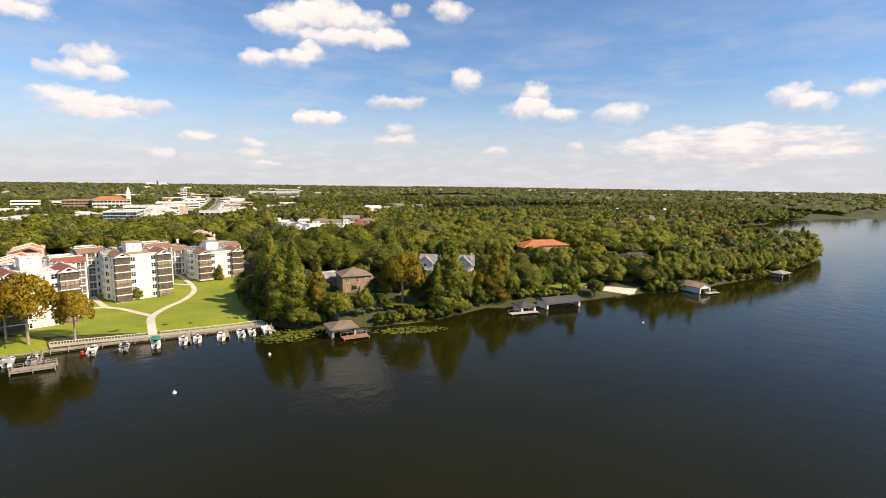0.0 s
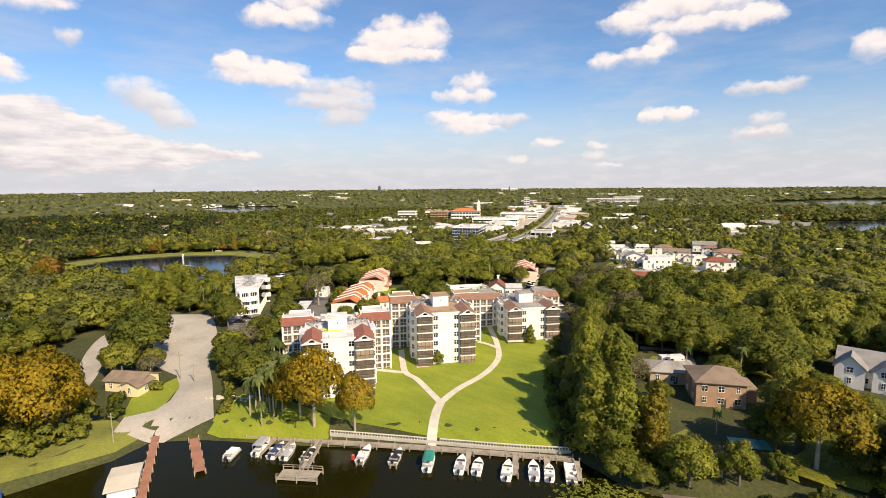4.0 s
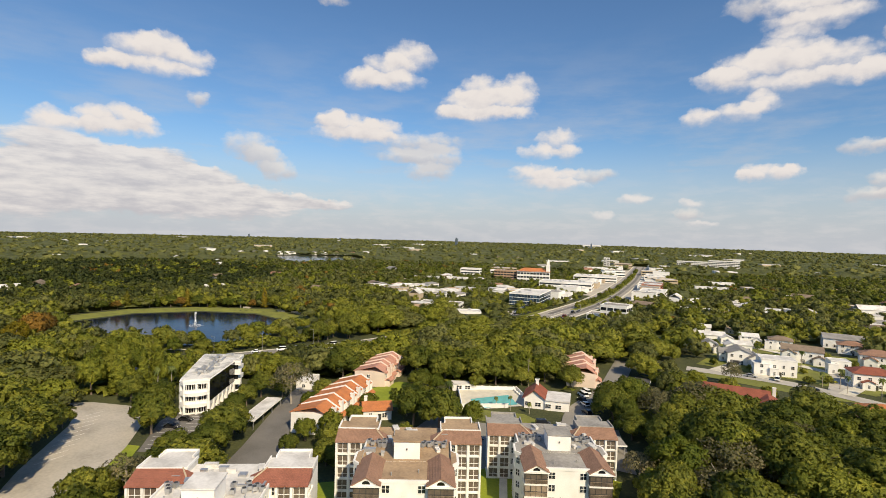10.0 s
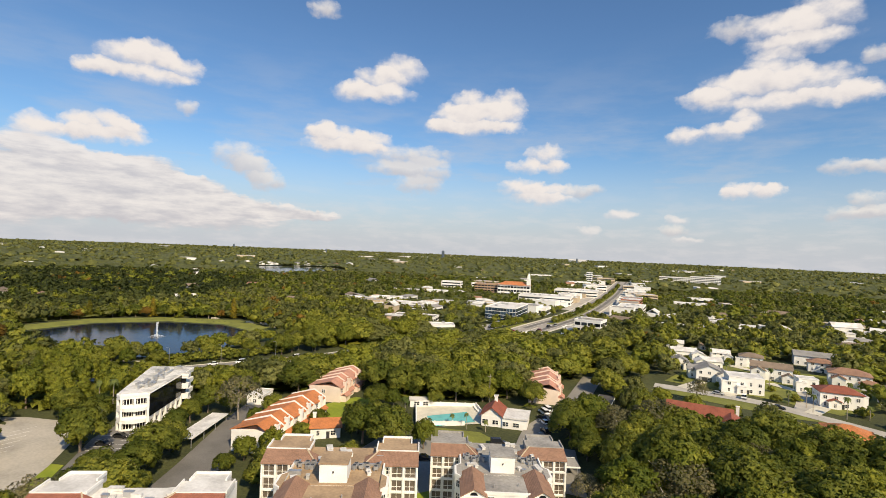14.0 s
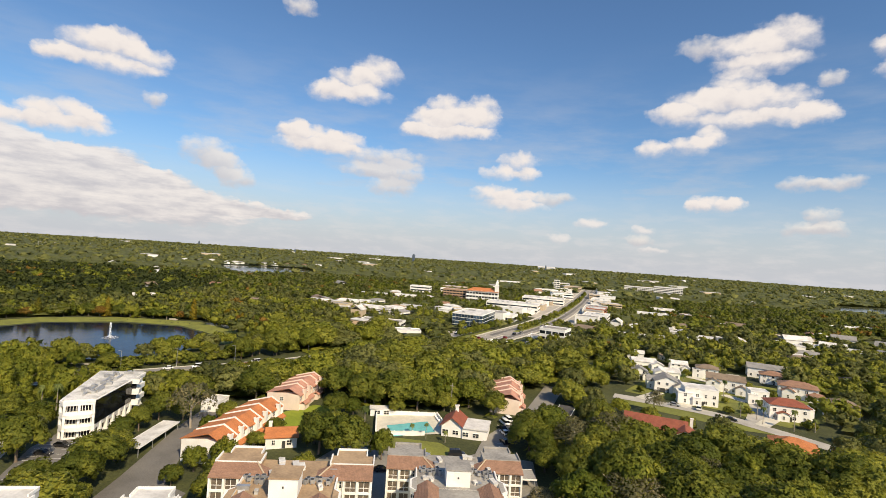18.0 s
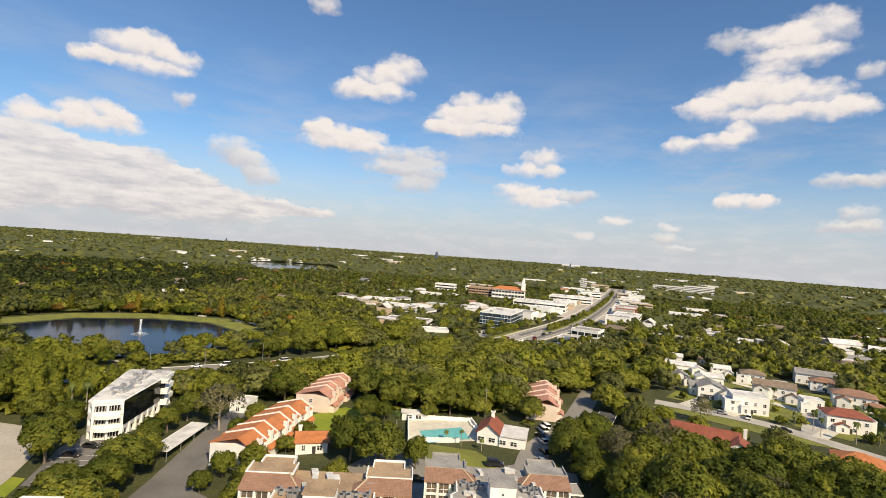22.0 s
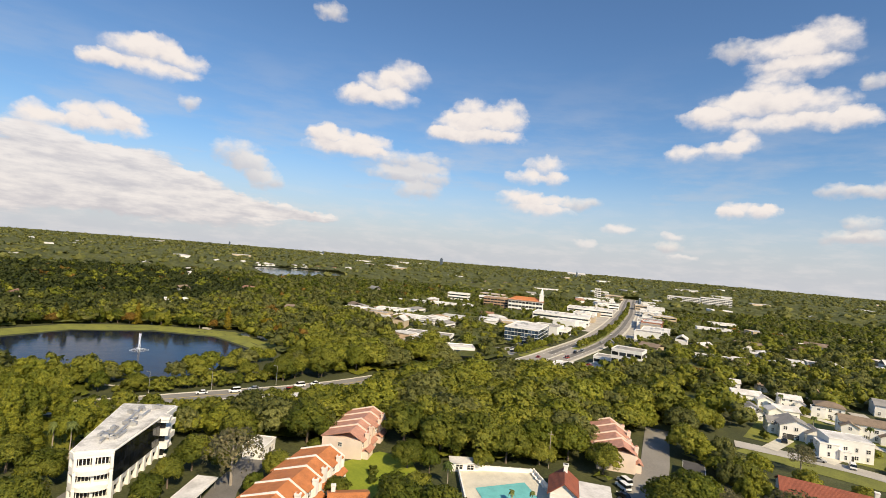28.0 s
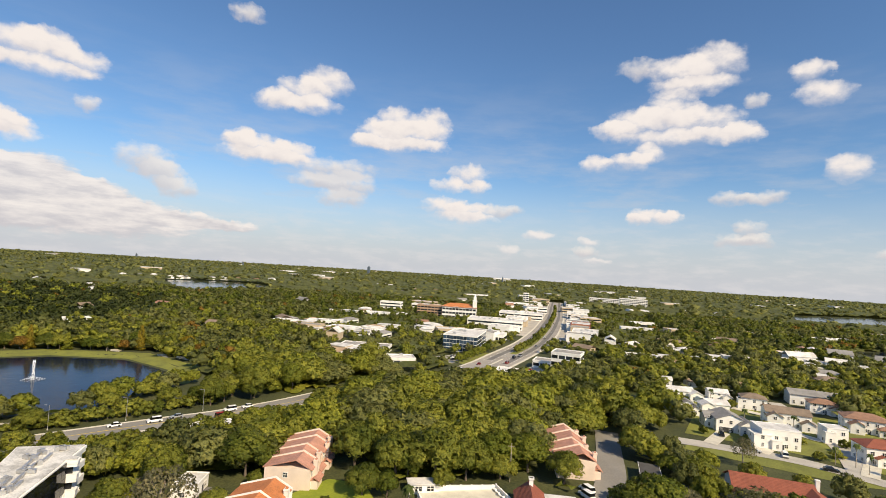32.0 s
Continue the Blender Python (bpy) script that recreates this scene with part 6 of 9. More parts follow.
def boat(x, y, ang, L, w, trim, label, cover=None, canopy=None, pontoon=False):
    """A moored motor boat, bow along local +y."""
    b = thing("motor_boat", x, y, WATER_Z + 0.2, ang, label, "boat", "moored boats")
    if pontoon:
        part("hull", [tube(-w * 0.35, 0, 0, L, 0.32, 0.3, 10), tube(w * 0.35, 0, 0, L, 0.32, 0.3, 10)], "metal_grey", b, "", pose(0, 0, 0.05, -90, 0, 0))
        part("deck", [box(-w / 2, w / 2, 0.2, L - 0.3, 0.3, 0.42)], trim, b)
        part("fence", [box(-w / 2, -w / 2 + 0.05, 0.4, L - 0.6, 0.42, 1.0), box(w / 2 - 0.05, w / 2, 0.4, L - 0.6, 0.42, 1.0), box(-w / 2, w / 2, L - 0.65, L - 0.6, 0.42, 1.0)], "gelcoat", b)
    else:
        part("hull", [loft(hull_rings(L, w, 0.75))], "gelcoat", b, "", None, False)
        part("cockpit", [prism([(-w * 0.38, 0.35), (w * 0.38, 0.35), (w * 0.38, L * 0.55), (w * 0.2, L * 0.66), (-w * 0.2, L * 0.66), (-w * 0.38, L * 0.55)], 0.72, 0.79)], trim, b)
        part("windshield", [([(-w * 0.4, L * 0.56, 0.78), (w * 0.4, L * 0.56, 0.78), (w * 0.34, L * 0.52, 1.25), (-w * 0.34, L * 0.52, 1.25), (-w * 0.4, L * 0.6, 0.78), (w * 0.4, L * 0.6, 0.78), (w * 0.34, L * 0.54, 1.25), (-w * 0.34, L * 0.54, 1.25)],
                             [(0, 1, 2, 3), (4, 7, 6, 5), (0, 3, 7, 4), (1, 5, 6, 2), (3, 2, 6, 7)])], "glass", b)
        part("rub_rail", [box(-w / 2 - 0.03, -w / 2 + 0.03, 0, L * 0.55, 0.6, 0.7), box(w / 2 - 0.03, w / 2 + 0.03, 0, L * 0.55, 0.6, 0.7)], "metal_dark", b)
    for sx in (-0.32, 0.32):
        part("seat", [box(sx * w - 0.28, sx * w + 0.28, L * 0.36, L * 0.45, 0.75, 1.05), box(sx * w - 0.28, sx * w + 0.28, L * 0.34, L * 0.37, 0.75, 1.4)], "paint_white", b)
    part("bench", [box(-w * 0.36, w * 0.36, 0.4, 0.95, 0.75, 1.05)], "vinyl_grey", b)
    mt = part("outboard_motor", [box(-0.22, 0.22, -0.6, -0.05, 0.55, 1.1)], "canvas_black", b)
    part("motor_leg", [box(-0.1, 0.1, -0.4, -0.15, -0.5, 0.55)], "metal_dark", mt)
    if cover:
        part("cover", [loft([[(-w * 0.46, yy, 0.78), (w * 0.46 if u else w * 0.46, yy, 0.78), (w * 0.2, yy, zz), (-w * 0.2, yy, zz)] for u, (yy, zz) in enumerate(((0.1, 0.95), (L * 0.35, 1.25), (L * 0.55, 1.35), (L * 0.78, 0.95)))])], cover, b, "fitted boat cover")
    if canopy:
        cp = part("canopy", [loft([[(-w * 0.5, yy, 2.0), (w * 0.5, yy, 2.0), (w * 0.3, yy, 2.25), (-w * 0.3, yy, 2.25)] for yy in (L * 0.12, L * 0.4, L * 0.66)])], canopy, b, "cloth canopy on poles")
        for sx in (-1, 1):
            for yy in (L * 0.14, L * 0.64):
                part("canopy_pole", [box(sx * w * 0.46 - 0.03, sx * w * 0.46 + 0.03, yy - 0.03, yy + 0.03, 0.75, 2.0)], "metal_grey", cp)
    return b


IN = 27.0
for x, y, L, trim, label, kw in (
        (-110.5, 116.9, 7.0, "paint_white", "white motor boat under a grey canopy at the boardwalk", dict(canopy="vinyl_grey")),
        (-106.9, 118.2, 6.2, "vinyl_grey", "white motor boat with a dark blue cover", dict(cover="canvas_navy")),
        (-104.2, 119.6, 6.0, "vinyl_grey", "grey motor boat tied beside a pier", dict(cover="vinyl_grey")),
        (-100.0, 121.6, 5.4, "canvas_black", "small dark motor boat inside the pier", dict(cover="canvas_black")),
        (-90.0, 128.2, 6.8, "paint_white", "white motor boat with red buoys alongside", {}),
        (-84.0, 132.0, 5.8, "canvas_black", "dark motor boat with a black cockpit", dict(cover="canvas_black")),
        (-76.6, 134.2, 6.8, "paint_white", "white motor boat under a teal canopy", dict(canopy="canvas_teal")),
        (-70.9, 137.4, 6.4, "vinyl_grey", "white open motor boat moored bow in", {}),
        (-67.8, 139.1, 5.6, "paint_white", "small white motor boat moored bow in", {}),
        (-62.0, 141.0, 6.8, "paint_white", "long white motor boat moored bow in", {}),
        (-57.5, 144.4, 6.4, "vinyl_grey", "white motor boat with a grey cockpit", {}),
        (-51.0, 147.6, 6.6, "paint_white", "white pontoon boat at the last pier", dict(pontoon=True))):
    boat(x, y, IN + random.uniform(-4, 4), L, 2.3, trim, label, **kw)
boat(-54.9, 145.8, 26, 5.4, 2.1, "paint_white", "small white motor boat between two piers")
boat(-113.9, 112.2, 30, 4.6, 2.0, "paint_white", "small white boat on a lift", pontoon=True)
boat(-136.6, 79.0, -100, 6.0, 2.3, "paint_white", "white motor boat under a blue canopy at a white dock", canopy="canvas_blue")
boat(-128.5, 73.4, -60, 4.0, 1.7, "paint_white", "small white skiff beside a dock")
kay = thing("kayak", -63.0, 144.6, WATER_Z + 0.35, 30, "bright yellow kayak leaning on a finger pier", "kayak")
part("hull", [loft([[(-0.05, -1.7, 0.2), (0.05, -1.7, 0.2), (0, -1.7, 0.25)], [(-0.36, -0.6, 0.25), (0.36, -0.6, 0.25), (0, -0.6, -0.1)], [(-0.36, 0.6, 0.25), (0.36, 0.6, 0.25), (0, 0.6, -0.1)], [(-0.05, 1.7, 0.2), (0.05, 1.7, 0.2), (0, 1.7, 0.25)]])], "plastic_yellow", kay)
part("cockpit_rim", [prism([(0.25 * math.cos(a), 0.5 * math.sin(a)) for a in np.linspace(0, 2 * math.pi, 12, endpoint=False)], 0.24, 0.3)], "rubber", kay)
fl = thing("dock_float", -92.6, 128.8, WATER_Z + 0.1, 0, "red rubber float tied to the pier", "float")
part("body", [tube(0, 0, 0, 0.9, 0.5, 0.4, 10)], "plastic_red", fl)
part("ring", [tube(0, 0, 0.9, 1.0, 0.2, n=8)], "metal_grey", fl)
for x, y in ((-57.0, 105.8), (-44.8, 130.2), (68.2, 164.5)):
    bu = thing("buoy", x, y, WATER_Z, 0, "small white mooring buoy on the lake", "buoy", "mooring buoys")
    part("float", [tube(0, 0, -0.1, 0.35, 0.45, 0.4, 10)], "gelcoat", bu)
    part("top", [tube(0, 0, 0.35, 0.75, 0.2, 0.05, 8)], "gelcoat", bu)


def boathouse(x, y, ang, w, d, h, roof, wall, label, kind="hip", rise=1.4, deck=None, open_front=True):
    b = thing("boathouse", x, y, WATER_Z, ang, label, "boathouse", "boathouses")
    part("roof", [hip(-w / 2 - 0.6, w / 2 + 0.6, -d / 2 - 0.6, d / 2 + 0.6, h, rise) if kind == "hip" else gable(-w / 2 - 0.5, w / 2 + 0.5, -d / 2 - 0.5, d / 2 + 0.5, h, rise, "y" if kind == "gabley" else "x")], roof, b)
    ws = [box(-w / 2, -w / 2 + 0.15, -d / 2, d / 2, 0.3, h), box(w / 2 - 0.15, w / 2, -d / 2, d / 2, 0.3, h), box(-w / 2, w / 2, d / 2 - 0.15, d / 2, 0.3, h)]
    if not open_front:
        ws.append(box(-w / 2, w / 2, -d / 2, -d / 2 + 0.15, 0.3, h))
    else:
        ws += [box(-w / 2, -w / 2 + 0.8, -d / 2, -d / 2 + 0.15, 0.3, h), box(w / 2 - 0.8, w / 2, -d / 2, -d / 2 + 0.15, 0.3, h), box(-w / 2, w / 2, -d / 2, -d / 2 + 0.15, h - 0.6, h)]
        if kind == "gabley":
            ws.append(pediment(-w / 2, w / 2, -d / 2, -d / 2 + 0.2, h, rise * 0.95))
    part("wall", ws, wall, b)
    for px in (-w / 2, 0, w / 2):
        for py in (-d / 2, 0, d / 2):
            if not (px == 0 and py == -d / 2 and open_front):
                part("pile", [tube(px, py, -2.0, 0.4, 0.15, n=7)], "bark_pale", b)
    if deck:
        x0, x1, y0, y1 = deck
        dk = part("deck", [box(x0, x1, y0 + k * 0.3, y0 + k * 0.3 + 0.27, 0.45, 0.55) for k in range(int((y1 - y0) / 0.3))], "deck_red" if wall != "stucco_white" else "concrete", b)
        for px in (x0 + 0.2, x1 - 0.2):
            for py in (y0 + 0.2, y1 - 0.2):
                part("pile", [tube(px, py, -2.0, 0.5, 0.13, n=7)], "bark_pale", dk)
        part("railing", [box(x0, x1, y1 - 0.08, y1, 1.4, 1.5)] + [box(px - 0.05, px + 0.05, y1 - 0.1, y1, 0.5, 1.5) for px in np.linspace(x0, x1, 5)], "dock_wood", dk)
    return b


boathouse(-29.5, 148.5, 26, 7.5, 7.0, 2.9, "shingle_brown", "dock_wood", "brown boathouse with a shingled hip roof and red deck", "hip", 1.5, (-1.0, 6.8, -6.8, -3.2))
boathouse(-120.8, 95.3, 61, 4.6, 8.2, 2.6, "sand", "stucco_white", "white boathouse with a low cream roof beside the ramp", "gable", 0.35, None, False)
boathouse(31.0, 179.5, 20, 6.0, 6.0, 2.4, "shingle_dark", "stucco_white", "dark-roofed boat shelter with a white dock", "hip", 1.6, (-8.0, 3.0, -5.5, -2.8))
boathouse(45.0, 186.0, 22, 15.0, 6.5, 2.6, "shingle_dark", "stucco_white", "long black-roofed white boathouse", "gable", 1.5)
boathouse(112.0, 216.5, 25, 7.0, 11.0, 2.8, "roof_tan", "stucco_white", "white gabled boathouse with a pale deck", "gabley", 1.8, (-1, 6.5, -8.0, -5.6))
boathouse(176.0, 254.0, 30, 8.0, 6.0, 2.4, "roof_grey", "dock_wood", "small grey boat shelter at the point", "hip", 1.2)
plank_dock("white_dock", (-141.5, 80.0), (-128.5, 74.5), 2.2, "paint_white", "white plank dock with a boat lift")

# lily pads on the water: countless small leaves
def lily_field(name, cx, cy, rx, ry, ang, n, label):
    rng = np.random.default_rng(17 + n)
    v, f = [], []
    ca, sa = math.cos(radians(ang)), math.sin(radians(ang))
    while len(f) < n:
        a, r = rng.uniform(0, 2 * math.pi), math.sqrt(rng.uniform(0, 1))
        px, py = r * math.cos(a) * rx, r * math.sin(a) * ry
        if noise.noise((px * 1.0, py * 1.0, n * 0.1)) < -0.1 + 0.25 * (r > 0.75):
            continue
        x, y, s = cx + ca * px - sa * py, cy + sa * px + ca * py, rng.uniform(0.12, 0.27)
        o = len(v)
        t0 = rng.uniform(0, 6.28)
        z = WATER_Z + 0.03 + rng.uniform(0, 0.1)
        v += [(x + s * math.cos(t0 + k * 1.047), y + s * math.sin(t0 + k * 1.047), z + 0.05 * rng.uniform(-1, 1)) for k in range(6)]
        f.append(tuple(range(o, o + 6)))
    me = bpy.data.meshes.new(name)
    me.from_pydata(v, [], f)
    me.materials.append(MAT["leaf_lily"])
    tagged(new(name, me), label, "lily pads", kind="stuff")


lily_field("lily_pads", -44.5, 147.0, 10.5, 6.5, 30, 1500, "yellow-green lily pads spread on the dark water")
lily_field("lily_pads", -9.0, 154.0, 12.0, 4.2, 12, 1400, "yellow-green lily pads spread on the dark water")
lily_field("reed_bed", -11.0, 162.0, 10.0, 1.8, 20, 700, "reeds and pads along the bank")

# pond fountain
fo = thing("fountain", -380.5, 233.0, POND_Z, 0, "tall white jet of a pond fountain", "fountain")
rng = np.random.default_rng(4)
jet, ring_ = [], []
for k in range(150):
    u = rng.uniform(0, 1)
    z, r = 9.0 * u, 0.25 + 0.35 * (1 - u) + 0.35 * u * rng.uniform(0, 1)
    a, s = rng.uniform(0, 6.28), rng.uniform(0.15, 0.34)
    x, y = r * math.cos(a) * 0.8, r * math.sin(a) * 0.8
    jet.append(([(x - s, y, z - s), (x + s, y, z - s), (x, y + s, z), (x, y, z + 1.5 * s)], [(0, 1, 2), (0, 2, 3), (1, 3, 2), (0, 3, 1)]))
for k in range(220):
    a, r, s = rng.uniform(0, 6.28), rng.uniform(0.4, 4.6), rng.uniform(0.1, 0.26)
    x, y, z = r * math.cos(a), r * math.sin(a), max(0.05, rng.uniform(0, 2.2) * (1 - r / 4.0))
    ring_.append(([(x - s, y, z), (x + s, y, z), (x, y + s, z), (x, y, z + s)], [(0, 1, 2), (0, 2, 3), (1, 3, 2), (0, 3, 1)]))
part("jet", jet, "spray", fo)
part("splash", ring_, "spray", fo)
part("nozzle", [tube(0, 0, -0.4, 0.5, 0.5, 0.25)], "metal_dark", fo)
strip("pond_wall", curve_line([(-318, 196), (-305, 212), (-300, 228), (-304, 246)]), 0.8, "concrete", 0.3, "low pale wall with benches on the pond's near bank", "wall", thick=1.2)

for k, (x, y, turn, L) in enumerate(((-397, 300, 20, 7.0), (-384, 305.5, 8, 11.0), (-374, 306.0, -8, 9.0), (-428, 286, 35, 5.0), (-353, 306, -30, 6.0))):
    bw = thing("bank_wall", x, y, gz(x, y), turn, "low pale retaining wall with a bench on the pond bank", "wall", "pond bank walls")
    part("wall", [box(-L / 2, L / 2, -0.25, 0.25, -0.5, 0.9)], "concrete", bw)
    part("coping", [box(-L / 2 - 0.1, L / 2 + 0.1, -0.35, 0.35, 0.9, 1.05)], "path_concrete", bw)
    part("bench", [box(-1.2, 1.2, -1.0, -0.55, 0.4, 0.5), box(-1.1, -1.0, -1.0, -0.55, -0.3, 0.4), box(1.0, 1.1, -1.0, -0.55, -0.3, 0.4)], "dock_wood", bw)
    part("terrace", [box(-L / 2, L / 2, 0.25, 3.2, -0.5, 0.82)], "sand", bw)

# ---- cars, lamps and poles ----
CAR = {}


def car_parts(kind):
    """Body, cabin, glass and wheel of a car, built once for each kind."""
    if kind not in CAR:
        van = kind == "van"
        L, w, h = (5.0, 1.95, 1.1) if van else (4.5, 1.8, 0.85)
        sec = [(-L / 2, 0.45), (-L / 2 + 0.1, h), (L / 2 - (0.9 if van else 1.2), h + 0.02), (L / 2 - 0.1, h - 0.2), (L / 2, 0.45)]
        body = ([(x, s * w / 2 * (0.94 if z > 0.6 else 1.0), z) for s in (-1, 1) for x, z in [(-L / 2, 0.28)] + sec + [(L / 2, 0.28)]], None)
        n = 7
        faces = [tuple(range(n)), tuple(range(n, 2 * n))[::-1]] + [(k, n + k, n + (k + 1) % n, (k + 1) % n) for k in range(n)]
        top = h + (0.85 if van else 0.58)
        x0, x1, x2, x3 = (-L / 2 + 0.1, -L / 2 + 0.3, L / 2 - 1.7, L / 2 - 1.0) if van else (-L / 2 + 0.3, -L / 2 + 1.0, L / 2 - 2.0, L / 2 - 1.3)
        cab = loft([[(x0, -w * 0.46, h), (x3, -w * 0.46, h), (x3, w * 0.46, h), (x0, w * 0.46, h)], [(x1, -w * 0.38, top), (x2, -w * 0.38, top), (x2, w * 0.38, top), (x1, w * 0.38, top)]])
        rf = loft([[(x1 - 0.05, -w * 0.4, top - 0.03), (x2 + 0.05, -w * 0.4, top - 0.03), (x2 + 0.05, w * 0.4, top - 0.03), (x1 - 0.05, w * 0.4, top - 0.03)], [(x1 + 0.1, -w * 0.34, top + 0.06), (x2 - 0.1, -w * 0.34, top + 0.06), (x2 - 0.1, w * 0.34, top + 0.06), (x1 + 0.1, w * 0.34, top + 0.06)]])
        wheel = [(a, c, b) for a, b, c in tube(0, 0, -0.11, 0.11, 0.33, n=12)[0]]
        CAR[kind] = ((body[0], faces), cab, rf, (wheel, [q[::-1] for q in tube(0, 0, 0, 1, 1, n=12)[1]]), L, w, h)
    return CAR[kind]


CAR_MESH = {}


def car(x, y, ang, mat, label, kind="sedan", z=None):
    body, cab, rf, wheel, L, w, h = car_parts(kind)
    if (kind, mat) not in CAR_MESH:
        CAR_MESH[kind, mat] = (solid("body", [body], mat), solid("cabin_glass", [cab], "glass_black"), solid("roof", [rf], mat), solid("tyre", [wheel], "rubber"), solid("bumper", [box(-0.06, 0.06, -w * 0.46, w * 0.46, 0.32, 0.55)], "metal_dark"),
                               solid("headlight", [box(-0.04, 0.04, -0.16, 0.16, 0.6, 0.75)], "gelcoat"))
    bm_, gm, rm, tm, bpm, hm = CAR_MESH[kind, mat]
    c = thing("parked_car", x, y, (gz(x, y) + 0.24) if z is None else z, ang, label, "car", "parked cars")
    part("body", bm_, None, c)
    part("cabin_glass", gm, None, c)
    part("roof", rm, None, c)
    for sx in (-1, 1):
        part("bumper", bpm, None, c, "", pose(sx * (L / 2), 0, 0))
        for sy in (-1, 1):
            part("tyre", tm, None, c, "", pose(sx * L * 0.31, sy * w * 0.47, 0.33))
    for sy in (-1, 1):
        part("headlight", hm, None, c, "", pose(L / 2, sy * w * 0.33, 0))


car(-131.5, 287.5, 150, "car_white", "white van parked beside the pink townhouses", "van")
car(-132.6, 291.0, 150, "car_white", "white van parked beside the pink townhouses", "van")
car(-129.0, 282.5, 150, "car_black", "black car parked beside the lane")
car(-207.5, 175.5, 38, "car_black", "black car in the office's parking bay")
car(-204.0, 170.5, 38, "car_black", "black car in the office's parking bay")
car(-158.0, 176.0, 120, "car_white", "white car on the drive behind the condominium", "van")
car(-153.5, 173.0, 120, "car_white", "white car on the drive behind the condominium")
car(-124.0, 243.0, 44, "car_silver", "silver car in the car park behind the condominiums")
car(-116.0, 256.0, 44, "car_black", "dark car in the car park behind the condominiums")
for x, y, turn, mat, kind in ((-126.0, 279.5, 150, "car_white", "sedan"), (-121.5, 273.0, 150, "car_black", "sedan"), (-118.5, 266.5, 150, "car_silver", "sedan"), (-112.0, 257.5, 116, "car_white", "sedan"), (-126.0, 254.5, 44, "car_black", "van"), (-133.0, 247.0, 44, "car_silver", "sedan")):
    car(x, y, turn, mat, mat[4:] + " car parked in a bay behind the condominiums", kind)
for x, y, turn, mat, kind in ((-98, 368, 14, "car_silver", "sedan"), (-89, 371, 100, "car_white", "van"), (-76, 366, 8, "car_black", "sedan"), (-110, 381, 100, "car_black", "van"), (-226, 440, 15, "car_white", "sedan"), (-222, 445, 15, "car_black", "sedan"), (-228, 452, 15, "car_red", "sedan"), (-286, 448, 60, "car_white", "sedan"), (-290, 454, 60, "car_silver", "sedan"), (-282, 443, 60, "car_black", "sedan")):
    car(x, y, turn, mat, mat[4:] + " car standing at the kerb near the town", kind)
car(-140.0, 228.0, 44, "car_silver", "silver car in the car park behind the condominiums")
car(-134.0, 232.0, 44, "car_black", "dark car in the car park behind the condominiums")
random.seed(21)
for line, ks, off in ((POND_ROAD, (14, 17, 19, 21, 23, 24, 26), 3.0), (BOULEVARD, (5, 8, 11, 14, 16, 19, 21, 24, 26, 29, 31, 33, 35), 6.0)):
    for k in ks:
        a, b = Vector(line[k]), Vector(line[k + 1])
        d = (b - a).normalized()
        s = random.choice((-1, 1))
        p = a.lerp(b, random.uniform(0, 1)) + Vector((d.y, -d.x)) * s * random.uniform(off * 0.6, off * 1.4)
        mat = random.choice(("car_white", "car_silver", "car_black", "car_red", "car_white"))
        car(p.x, p.y, math.degrees(math.atan2(d.y, d.x)) + (0 if s > 0 else 180), mat, mat[4:] + " car standing on the road", random.choice(("sedan", "van")), gz(p.x, p.y) + 0.38)


def street_lamp(x, y, h, ang, label="grey street lamp on a tapered pole"):
    l = thing("street_lamp", x, y, gz(x, y), ang, label, "street lamp", "street lamps")
    part("pole", [tube(0, 0, -0.3, h, 0.11, 0.06, 8)], "metal_grey", l)
    part("arm", [box(0, 1.6, -0.04, 0.04, h - 0.1, h)], "metal_grey", l)
    part("lamp_head", [box(1.3, 2.1, -0.16, 0.16, h - 0.18, h - 0.02)], "metal_grey", l)
    part("base", [tube(0, 0, -0.2, 0.5, 0.22, 0.2, 8)], "concrete", l)


street_lamp(-293, 214, 8.5, 200)
street_lamp(-287, 236, 8.5, 200)
street_lamp(-281, 262, 8.5, 200)
for k in (4, 9, 14, 19, 24, 29):
    a, b = Vector(BOULEVARD[k]), Vector(BOULEVARD[k + 1])
    d = (b - a).normalized()
    p = a + Vector((d.y, -d.x)) * 15
    street_lamp(p.x, p.y, 9, math.degrees(math.atan2(d.y, d.x)) + 90)


def utility_pole(x, y, h):
    l = thing("utility_pole", x, y, gz(x, y), 20, "weathered wooden utility pole", "pole", "utility poles")
    part("pole", [tube(0, 0, -0.5, h, 0.15, 0.1, 8)], "bark_pale", l)
    part("crossarm", [box(-0.9, 0.9, -0.06, 0.06, h - 1.0, h - 0.85)], "bark_pale", l)


for x, y, h in ((-162, 126, 8.5), (-157, 127.5, 6.0), (-139, 100, 7.0), (-152, 282, 11), (-98, 420, 9)):
    utility_pole(x, y, h)
st = thing("rubble_heap", -138.5, 127.0, gz(-138.5, 127), 30, "pile of pale stones and rubble beside the ramp", "stones")
random.seed(8)
for k in range(26):
    s = random.uniform(0.3, 0.8)
    x, y = random.uniform(-6, 6), random.uniform(-1.2, 1.2)
    ring0 = [(s * random.uniform(0.8, 1.1) * math.cos(a), s * random.uniform(0.7, 1.1) * math.sin(a), -0.3) for a in np.linspace(0, 6.28, 6, endpoint=False)]
    ring1 = [(a * 0.6, b * 0.6, s * random.uniform(0.5, 0.8)) for a, b, c in ring0]
    part("rock", [loft([ring0, ring1])], "stone", st, "", pose(x, y, 0.2))

